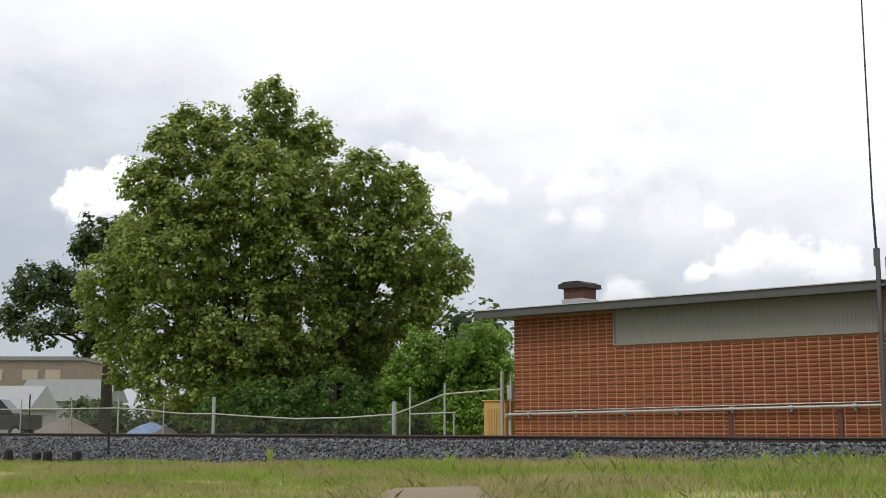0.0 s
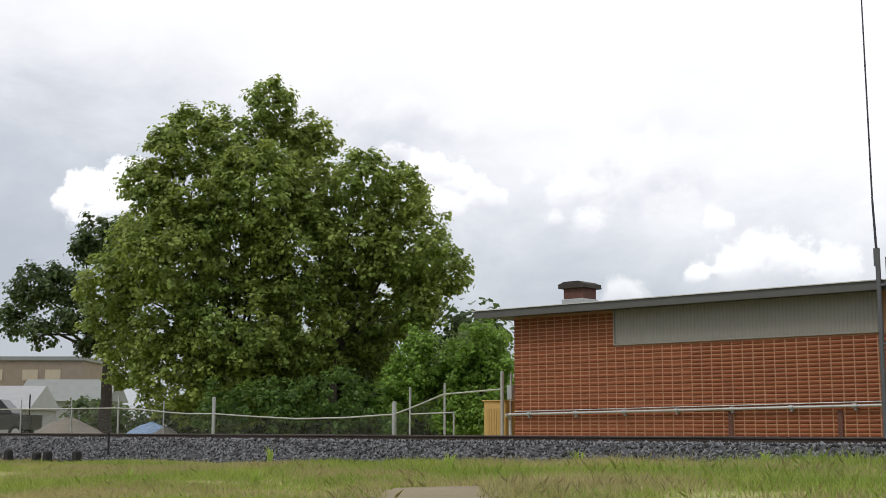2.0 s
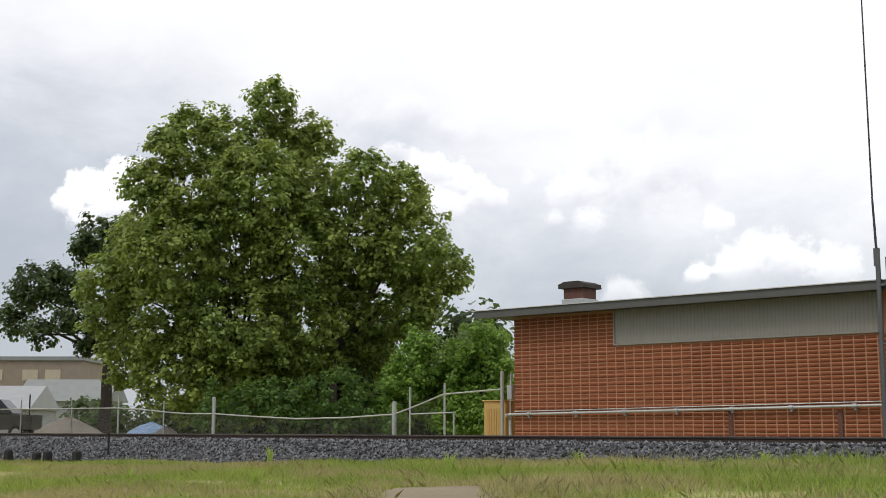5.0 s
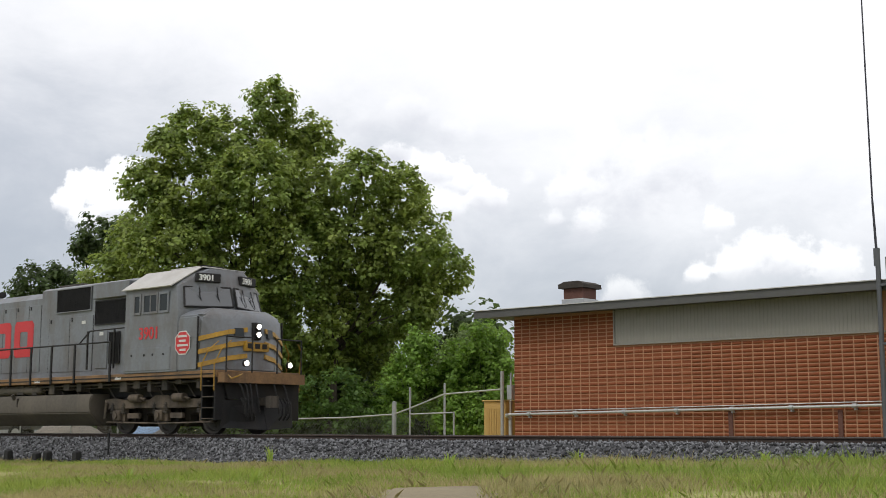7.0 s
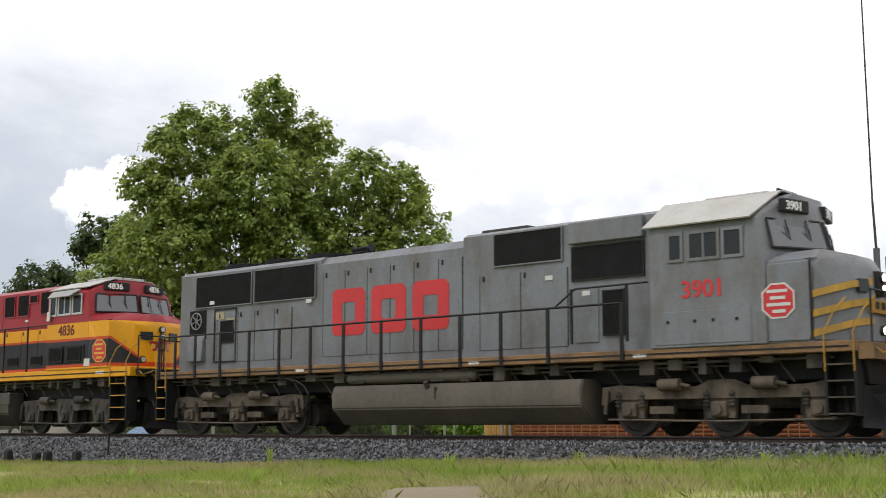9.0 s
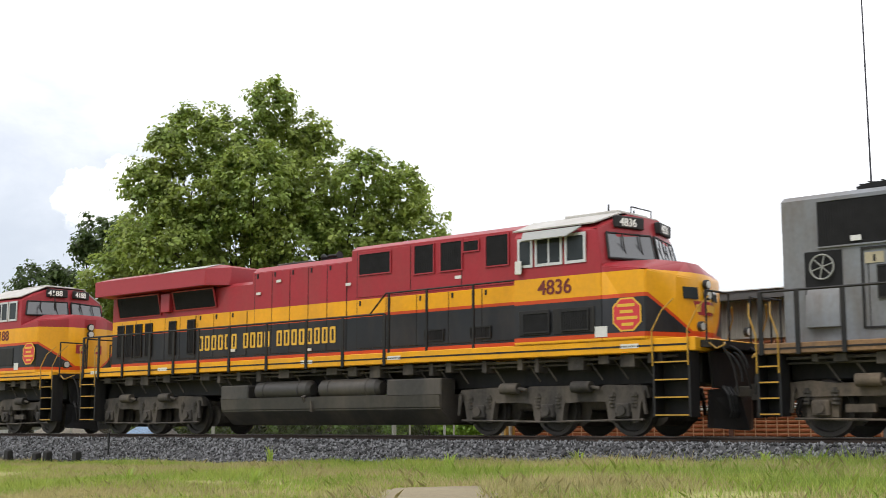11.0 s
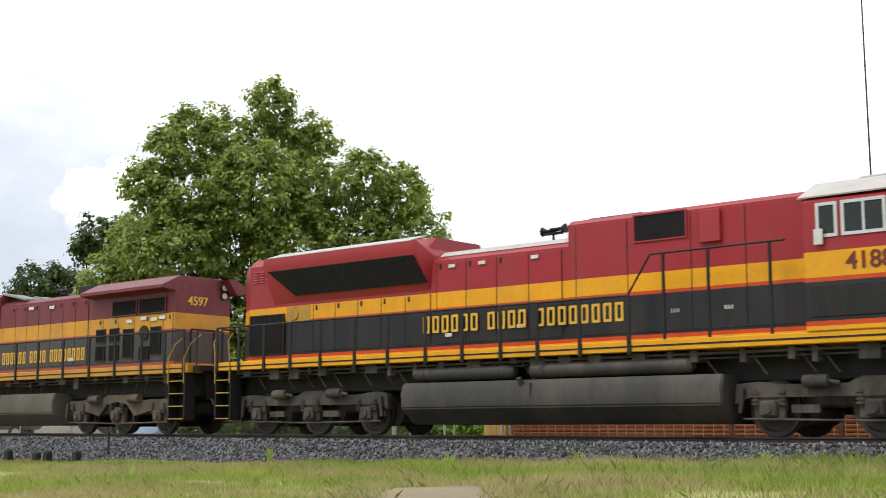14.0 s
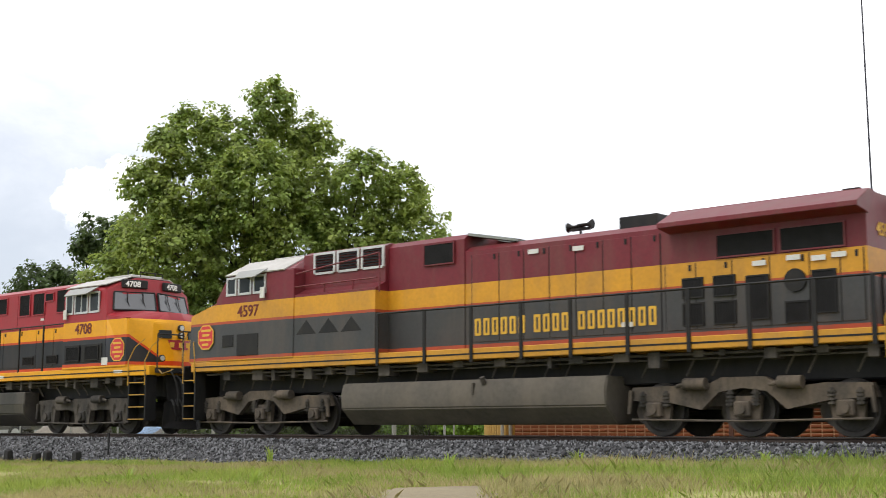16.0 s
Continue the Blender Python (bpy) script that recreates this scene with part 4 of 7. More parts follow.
def ace_loco(name, number, label):
    """A six-axle wide-cab hood unit with flared radiators, in red, yellow and black."""
    root = empty(name)
    P = BELLE
    underframe(root, -22.5, -1.35, 1.90, 1.68, UNDER, BELLE)
    bm = B()
    extr(bm, [(-1.0, 1.9), (1.0, 1.9), (1.0, 4.45), (0.8, 4.66), (-0.8, 4.66), (-1.0, 4.45)], -21.7, -15.2, "yz")
    part("radiator_hood", bm, P, root)
    bm = B()
    pts = []
    for s in (-1, 1):
        for x, y in ((-21.705, 1.002), (-22.4, 0.55)):
            pts += [(x, s * y, 1.9), (x, s * y, 4.45), (x, s * (y - 0.2), 4.66)]
    hull(bm, pts, 0.008)
    part("hood_end", bm, P, root)
    bm = B()
    pts = []
    for s in (-1, 1):
        for x, y, z in ((-20.7, 1.0, 3.38), (-15.2, 1.0, 3.38), (-20.7, 1.44, 4.30), (-15.3, 1.44, 4.30), (-20.7, 1.42, 4.54), (-15.3, 1.42, 4.54), (-20.7, 0.85, 4.72), (-15.6, 0.85, 4.70), (-15.1, 0.98, 4.2)):
            pts.append((x, s * y, z))
    hull(bm, pts, 0.01)
    part("radiator_wing", bm, RED_TRIM, root, "flared red radiator housing")
    # sky light on the housing's top, painted as pale plates
    bm = B()
    for s in (-1, 1):
        slab(bm, [(-20.6, s * 1.42, 4.55), (-15.5, s * 1.42, 4.55), (-15.4, s * 0.9, 4.72), (-20.6, s * 0.9, 4.72)], 0.008)
    part("wing_top", bm, SKYLIT_TOP, root, "housing top painted pale for light from above")
    for s in (-1, 1):
        bm = B()
        slab(bm, [(-19.75, s * 1.115, 3.56), (-15.2, s * 1.115, 3.56), (-15.4, s * 1.425, 4.20), (-20.5, s * 1.425, 4.20)], 0.02)
        g = part("grille", bm, GRILLE, root, "sloped black radiator grille")
        bm = B()
        slab(bm, [(-17.8, s * 1.14, 3.57), (-17.74, s * 1.14, 3.57), (-17.94, s * 1.445, 4.19), (-18.0, s * 1.445, 4.19)], 0.01)
        part("rib", bm, BLACK, g)
    for k in range(4):
        for s in (-1, 1):
            for j in range(5):
                bm = B()
                xa = -21.55 + 0.24 * k
                slab(bm, [(xa, s * 1.002, 4.03 + 0.07 * j), (xa + 0.17, s * 1.002, 4.03 + 0.07 * j), (xa + 0.17, s * 1.022, 4.0 + 0.07 * j), (xa, s * 1.022, 4.0 + 0.07 * j)], 0.006)
                part("louvre", bm, RED_TRIM, root)
    for x in (-19.3, -17.3):
        fan(root, x, 4.70, 0.7)
    bm = B()
    extr(bm, [(-1.0, 1.9), (1.0, 1.9), (1.0, 4.05), (0.72, 4.27), (-0.72, 4.27), (-1.0, 4.05)], -15.2, -11.2, "yz")
    part("engine_hood", bm, P, root)
    # pale strips paint the light that the sloped shoulder catches
    bm = B()
    for s in (-1, 1):
        slab(bm, [(-15.0, s * 0.87, 4.165), (-11.3, s * 0.87, 4.165), (-11.3, s * 0.74, 4.275), (-15.0, s * 0.74, 4.275)], 0.006)
    part("hood_shoulder", bm, SKYLIT_TOP, root, "hood shoulder painted pale for light from above")
    bm = B()
    extr(bm, [(-1.04, 1.9), (1.04, 1.9), (1.04, 4.5), (0.9, 4.6), (-0.9, 4.6), (-1.04, 4.5)], -11.2, -5.6, "yz")
    part("auxiliary_hood", bm, P, root)
    hood_doors(root, [-15.0, -14.1, -13.2, -12.3, -11.4], 1.0, 2.1, 4.0, P)
    hood_doors(root, [-20.0, -19.2, -18.4, -17.6, -16.8, -16.0, -15.2], 1.0, 2.1, 3.3, P)
    hood_doors(root, [-11.0, -9.7, -8.2, -7.0, -5.8], 1.04, 2.1, 4.46, P, latch=False)
    grille(root, -9.5, -8.3, 1.065, 3.98, 4.5, RED_TRIM)
    grille(root, -21.6, -20.3, 1.03, 2.1, 3.1, BLACK)
    for s in (-1, 1):
        bm = B()
        tube(bm, (-19.9, s * 1.02, 3.1), (-19.9, s * 1.06, 3.1), 0.16, seg=18)
        box(bm, -20.2, -19.3, s * 1.0, s * 1.03, 2.9, 3.3, 0.01)
        part("handbrake", bm, YELLOW, root)
    for s in (-1, 1):
        bm = B()
        box(bm, -7.95, -7.5, s * 1.04, s * 1.16, 3.8, 4.45, 0.01)
        part("sand_box", bm, RED_TRIM, root)
    bm = B()
    pts = []
    for s in (-1, 1):
        for x, y, z in ((-5.6, 1.53, 1.9), (-5.6, 1.53, 4.28), (-5.6, 0.8, 4.68), (-3.22, 1.53, 1.9), (-3.22, 1.53, 3.6), (-3.3, 1.5, 4.26), (-3.3, 1.1, 4.5), (-2.9, 0.1, 1.9), (-2.9, 0.1, 3.7), (-3.0, 0.1, 4.6), (-3.05, 0.6, 4.68)):
            pts.append((x, s * y, z))
    hull(bm, pts, 0.015)
    part("cab", bm, BELLE_CAB, root)
    bm = B()
    for s in (-1, 1):
        slab(bm, [(-5.7, s * 1.5, 4.36), (-3.42, s * 1.5, 4.36), (-3.2, s * 0.7, 4.74), (-5.7, s * 0.7, 4.74)], 0.015)
    slab(bm, [(-5.7, -0.7, 4.745), (-3.1, -0.7, 4.745), (-3.1, 0.7, 4.745), (-5.7, 0.7, 4.745)], 0.012)
    box(bm, -4.9, -3.5, -0.55, 0.55, 4.76, 4.83, 0.02)
    part("cab_roof", bm, SKYLIT_TOP, root, "cab roof with the sky light painted in pale")
    bm = B()
    pts = []
    for s in (-1, 1):
        for x, y, z in ((-3.3, 1.535, 1.9), (-3.3, 1.53, 3.42), (-2.3, 1.5, 1.9), (-2.3, 1.46, 3.55), (-1.78, 0.75, 1.9), (-1.78, 0.72, 3.62), (-1.66, 0.2, 1.9), (-1.66, 0.2, 3.64), (-1.80, 0.5, 3.76), (-2.6, 1.1, 3.76)):
            pts.append((x, s * y, z))
    hull(bm, pts, 0.02)
    part("nose", bm, BELLE_CAB, root)
    windshields(root, -2.88, -3.16, 3.80, 4.24, 1.42, 0.08)
    number_boards(root, number, -2.9, 4.52, 0.12, 0.80)
    cab_window(root, [(-5.3, -4.95), (-4.82, -4.05), (-3.95, -3.5)], 3.62, 4.2, 1.53, None)
    lights(root, [(-1.62, -0.0, 3.36), (-1.62, 0.0, 3.14), (-1.45, -0.95, 2.14), (-1.45, 0.95, 2.14)], False)
    bm = B()
    box(bm, -1.80, -1.67, -0.46, 0.46, 2.52, 2.8)
    nm = part("nose_mark", bm, RED_TRIM, root, "plain outlined mark on the nose")
    bm = B()
    for y in (-0.26, 0.0, 0.26):
        box(bm, -1.67, -1.664, y - 0.09, y + 0.09, 2.6, 2.75)
    part("bars", bm, LETTER_Y, nm)
    both_sides_number(root, number, -4.8, 2.98, 0.44, 1.535, NUM_DARK)
    emblem(root, -2.68, 2.5, 0.34, 1.535, LETTER_R, LETTER_Y)
    label_plate(root, -3.4, 2.12, 0.25, 0.22, 1.535)
    for x, z in ((-8.6, 2.5), (-7.4, 2.5), (-12.5, 2.4), (-14.6, 2.3), (-13.6, 3.9), (-12.1, 3.9), (-14.5, 3.9)):
        label_plate(root, x, z, 0.2, 0.08, 1.05)
    for s in (-1, 1):
        bm = B()
        box(bm, -5.5, -3.6, s * 1.53, s * 1.55, 2.15, 2.72, 0.01)
        part("battery_box_door", bm, BLACK, root)
    block_lettering(root, -15.4, -9.75, 2.36, 2.76, 1.062, LETTER_Y, (6, 4, 8))
    railings(root, [-9.4, -10.6, -11.7, -12.7, -13.8, -14.9, -16.1, -17.2, -18.4, -19.5, -20.5, -21.5, -22.4], 2.82, BLACK, y=1.522)
    raised_rail(root, -8.9, -6.0, 2.82, 3.62, (-8.6, -7.6, -6.3), BLACK)
    steps(root, -1.95, -1.3, 1.9, BLACK)
    steps(root, -21.85, -22.45, 1.9, BLACK)
    end_gear(root, -1.1, 1, 1.9, BLACK)
    end_gear(root, -22.5, -1, 1.9, BLACK)
    truck(root, [-6.6, -4.55, -2.5], UNDER, "emd")
    truck(root, [-21.15, -19.15, -17.15], UNDER, "emd")
    fuel_tank(root, -15.75, -7.4, 1.20, TANK, [(-15.4, -12.6, 1.40, 0.17), (-12.0, -8.2, 1.40, 0.17)])
    horn(root, -12.2, 4.5, -0.2)
    bm = B()
    box(bm, -11.0, -9.6, -0.6, 0.6, 4.6, 4.68, 0.02)
    part("exhaust_stack", bm, UNDER, root)
    bm = B()
    pipe(bm, [(-2.6, -0.9, 4.3), (-2.3, -0.95, 4.45), (-2.25, -0.95, 4.2), (-2.35, -0.9, 3.9)], 0.018)
    part("roof_antenna", bm, BLACK, root)
    return tagged(root, label, "locomotive", "locomotives of the train")


def mac_loco(name, number, label):
    """A six-axle wide-cab hood unit in weathered grey with lit headlights."""
    root = empty(name)
    underframe(root, -22.47, -2.1, 1.72, 1.52, UNDER, RUSTY)
    bm = B()
    extr(bm, [(-1.0, 1.72), (1.0, 1.72), (1.0, 4.42), (0.85, 4.52), (-0.85, 4.52), (-1.0, 4.42)], -22.13, -16.36, "yz")
    part("radiator_hood", bm, GREY, root)
    bm = B()
    extr(bm, [(-1.0, 1.72), (1.0, 1.72), (1.0, 4.3), (0.8, 4.5), (-0.8, 4.5), (-1.0, 4.3)], -16.36, -10.80, "yz")
    part("engine_hood", bm, GREY, root)
    bm = B()
    extr(bm, [(-1.03, 1.72), (1.03, 1.72), (1.03, 4.52), (0.88, 4.60), (-0.88, 4.60), (-1.03, 4.52)], -11.58, -6.3, "yz")
    part("auxiliary_hood", bm, GREY, root)
    hood_doors(root, [-16.27, -15.48, -14.70, -13.92, -13.14, -12.36, -11.63], 1.0, 1.95, 4.1, GREY)
    hood_doors(root, [-20.47, -19.59, -18.90, -18.12, -17.44], 1.0, 1.95, 3.3, GREY)
    hood_doors(root, [-11.09, -9.92, -8.65], 1.03, 1.9, 3.6, GREY)
    grille(root, -21.40, -19.05, 1.02, 3.5, 4.34, GREY)
    grille(root, -18.90, -16.56, 1.02, 3.5, 4.34, GREY)
    grille(root, -10.65, -8.79, 1.05, 3.78, 4.48, GREY)
    grille(root, -8.50, -6.74, 1.05, 3.30, 3.98, BLACK)
    grille(root, -7.72, -7.23, 1.05, 2.1, 3.0, BLACK)
    for s in (-1, 1):
        bm = B()
        box(bm, -8.55, -6.69, s * 1.0, s * 1.16, 4.06, 4.53, 0.02)
        part("equipment_box", bm, GREY, root)
        bm = B()
        box(bm, -8.45, -7.86, s * 1.03, s * 1.06, 1.95, 3.1, 0.01)
        part("cabinet_door", bm, GREY, root)
    for s in (-1, 1):
        # no recess is cut: a flat dark plate gives the niche its shade
        bm = B()
        box(bm, -21.69, -20.96, s * 1.0, s * 1.012, 2.62, 3.42)
        nk = part("niche_shade_plate", bm, GRILLE, root, "flat dark plate for the shade in the handbrake niche")
        bm = B()
        for i in range(16):
            a0, a1 = 2 * math.pi * i / 16, 2 * math.pi * (i + 1) / 16
            tube(bm, (-21.33 + 0.23 * math.cos(a0), s * 1.07, 3.12 + 0.23 * math.sin(a0)), (-21.33 + 0.23 * math.cos(a1), s * 1.07, 3.12 + 0.23 * math.sin(a1)), 0.016, seg=6)
        for i in range(3):
            a0 = math.pi * i / 3 + 0.3
            c0, s0 = 0.22 * math.cos(a0), 0.22 * math.sin(a0)
            tube(bm, (-21.33 - c0, s * 1.06, 3.12 - s0), (-21.33 + c0, s * 1.06, 3.12 + s0), 0.013, seg=6)
        part("brake_wheel", bm, SHADE_MAT, nk, "grey spoked brake wheel")
        bm = B()
        hull(bm, [(-21.66, s * 1.0, 2.0), (-20.99, s * 1.0, 2.0), (-21.66, s * 1.0, 2.75), (-20.99, s * 1.0, 2.75), (-21.66, s * 1.14, 2.0), (-20.99, s * 1.14, 2.0), (-21.66, s * 1.1, 2.55), (-20.99, s * 1.1, 2.55)], 0.01)
        part("brake_housing", bm, GREY, root)
        bm = B()
        ring(bm, [(-20.56, s * 1.025, 1.98), (-19.69, s * 1.025, 1.98), (-19.69, s * 1.025, 3.38), (-20.56, s * 1.025, 3.38)], [(-20.60, s * 1.025, 1.94), (-19.65, s * 1.025, 1.94), (-19.65, s * 1.025, 3.42), (-20.60, s * 1.025, 3.42)], 0.006)
        part("door_gasket", bm, BLACK, root)
        for xa, xb, za, zb in ((-20.52, -20.17, 3.12, 3.32), (-20.06, -19.73, 2.86, 3.14)):
            bm = B()
            box(bm, xa, xb, s * 1.02, s * 1.032, za, zb)
            part("notice_plate", bm, CREAMY, root, "faded tan notice plate")
        bm = B()
        pipe(bm, [(-17.9, s * 1.38, 1.44), (-17.2, s * 1.42, 1.42), (-16.75, s * 1.43, 1.34), (-16.45, s * 1.44, 1.2), (-16.3, s * 1.44, 1.0), (-16.32, s * 1.44, 0.8), (-16.5, s * 1.42, 0.62), (-16.85, s * 1.36, 0.52)], 0.026, 8)
        part("air_line", bm, BLACK, root)
    grille(root, -20.27, -19.78, 1.03, 2.5, 3.05, BLACK)
    for x in (-20.27, -18.61, -16.95):
        fan(root, x, 4.56, 0.72)
    bm = B()
    pts = []
    for s in (-1, 1):
        for x, y, z in ((-6.3, 1.53, 1.72), (-6.3, 1.53, 4.15), (-6.3, 0.8, 4.66), (-3.8, 1.53, 1.72), (-3.8, 1.53, 3.4), (-3.95, 1.48, 4.12), (-3.95, 1.1, 4.45), (-3.25, 0.1, 1.72), (-3.25, 0.1, 3.5), (-3.5, 0.1, 4.5), (-3.6, 0.6, 4.66)):
            pts.append((x, s * y, z))
    hull(bm, pts, 0.015)
    part("cab", bm, GREY, root)
    bm = B()
    for s in (-1, 1):
        slab(bm, [(-6.40, s * 1.62, 4.12), (-4.05, s * 1.62, 4.12), (-3.8, s * 0.75, 4.70), (-6.40, s * 0.75, 4.70)], 0.015)
    slab(bm, [(-6.40, -0.75, 4.705), (-3.75, -0.75, 4.705), (-3.75, 0.75, 4.705), (-6.40, 0.75, 4.705)], 0.012)
    box(bm, -5.6, -4.2, -0.5, 0.5, 4.72, 4.80, 0.02)
    part("cab_roof", bm, SKYLIT_TOP, root, "cab roof with the sky light painted in pale")
    bm = B()
    pts = []
    for s in (-1, 1):
        for x, y, z in ((-3.8, 1.535, 1.72), (-3.8, 1.53, 3.22), (-3.85, 1.2, 3.42), (-2.9, 1.52, 1.72), (-2.9, 1.46, 3.24), (-2.45, 0.85, 1.72), (-2.48, 0.80, 3.06), (-2.25, 0.3, 1.72), (-2.3, 0.3, 3.08), (-2.52, 0.4, 3.38), (-2.95, 1.0, 3.48)):
            pts.append((x, s * y, z))
    hull(bm, pts, 0.04)
    part("nose", bm, GREY, root)
    for s in (-1, 1):
        bm = B()
        box(bm, -6.2, -4.1, s * 1.53, s * 1.545, 1.78, 2.42, 0.006)
        pl = part("cab_panel", bm, GREY, root)
        for xb in (-5.9, -5.3, -4.9, -4.4):
            bm = B()
            tube(bm, (xb, s * 1.54, 2.22), (xb, s * 1.56, 2.22), 0.035, seg=8)
            part("bolt", bm, BLACK, pl)
        bm = B()
        box(bm, -2.93, -2.90, s * 1.5, s * 1.545, 1.75, 3.2)
        part("nose_seam", bm, BLACK, root)
    # yellow chevron stripes on the nose flanks and front
    for z in (2.02, 2.38, 2.74):
        for s in (-1, 1):
            bm = B()
            slab(bm, [(-2.88, s * 1.525, z - 0.22), (-2.43, s * 0.855, z - 0.02), (-2.445, s * 0.84, z + 0.11), (-2.89, s * 1.51, z - 0.09)], 0.012)
            slab(bm, [(-2.43, s * 0.85, z - 0.02), (-2.25, s * 0.32, z + 0.06), (-2.265, s * 0.32, z + 0.19), (-2.445, s * 0.84, z + 0.11)], 0.016)
            part("nose_stripe", bm, YELLOW, root, "yellow chevron stripe")
    windshields(root, -3.22, -3.72, 3.56, 4.12, 1.38, 0.16)
    number_boards(root, number, -3.5, 4.38, 0.35, 1.1)
    cab_window(root, [(-5.85, -5.55), (-5.4, -4.75), (-4.65, -4.25)], 3.42, 3.95, 1.53, None, GREY, False)
    bm = B()
    box(bm, -2.35, -2.2, -0.14, 0.14, 2.60, 3.08, 0.02)
    part("headlight_housing", bm, BLACK, root)
    lights(root, [(-2.17, 0, 2.96), (-2.17, 0, 2.74), (-1.95, -0.6, 1.92), (-1.95, 0.98, 1.92)], True, r=0.072)
    bm = B()
    box(bm, -2.36, -2.20, -0.42, 0.42, 2.28, 2.53)
    nm = part("nose_mark", bm, YELLOW, root, "plain yellow mark on the nose")
    bm = B()
    for y in (-0.26, 0.0, 0.26):
        box(bm, -2.20, -2.194, y - 0.09, y + 0.09, 2.35, 2.49)
    part("bars", bm, BLACK, nm)
    bm = B()
    for s in (-1, 1):
        slab(bm, [(-2.29, s * 0.42, 2.66), (-2.37, s * 0.68, 2.66), (-2.39, s * 0.66, 2.90), (-2.31, s * 0.42, 2.90)], 0.035)
    part("nose_window", bm, GLASS, root)
    both_sides_number(root, number, -5.6, 2.68, 0.48, 1.535, LETTER_R)
    emblem(root, -3.55, 2.5, 0.33, 1.535, LETTER_R, WHITE)
    block_lettering(root, -16.02, -11.92, 2.45, 3.62, 1.022, LETTER_R, (3,))
    for x, z in ((-8.16, 3.0), (-20.66, 3.6), (-16.75, 3.4), (-9.13, 3.4)):
        label_plate(root, x, z, 0.2, 0.1, 1.06)
    for x in (-6.59, -10.89, -16.56):
        label_plate(root, x, 1.60, 0.3, 0.07, 1.5)
    railings(root, [-6.99, -8.84, -10.11, -11.28, -12.46, -13.73, -15.00, -16.17, -17.34, -18.51, -19.69, -20.76, -21.64, -22.37], 2.68, BLACK, base=1.5, y=1.522)
    raised_rail(root, -8.16, -6.40, 2.68, 3.05, (-8.26, -6.89), BLACK)
    steps(root, -2.7, -2.15, 1.72, BLACK, UNDER_BROWN)
    steps(root, -22.03, -22.47, 1.72, BLACK)
    end_gear(root, -1.8, 1, 1.72, RUSTY, lead=True)
    end_gear(root, -22.57, -1, 1.72, BLACK)
    truck(root, [-7.08, -5.05, -3.0], UNDER_BROWN, "emd")
    truck(root, [-21.42, -19.47, -17.51], UNDER_BROWN, "emd")
    fuel_tank(root, -15.48, -8.06, 1.18, TANK_DUSTY, [(-15.00, -11.09, 1.36, 0.15)])
    horn(root, -15.58, 4.62, -0.3)
    bm = B()
    box(bm, -11.48, -10.11, -0.5, 0.5, 4.66, 4.74, 0.02)
    part("exhaust_stack", bm, UNDER, root)
    bm = B()
    pipe(bm, [(-3.9, -0.7, 4.7), (-3.9, -0.7, 4.77), (-3.9, 0.1, 4.77), (-3.9, 0.1, 4.7)], 0.018)
    part("roof_antenna", bm, BLACK, root)
    return tagged(root, label, "locomotive", "locomotives of the train")


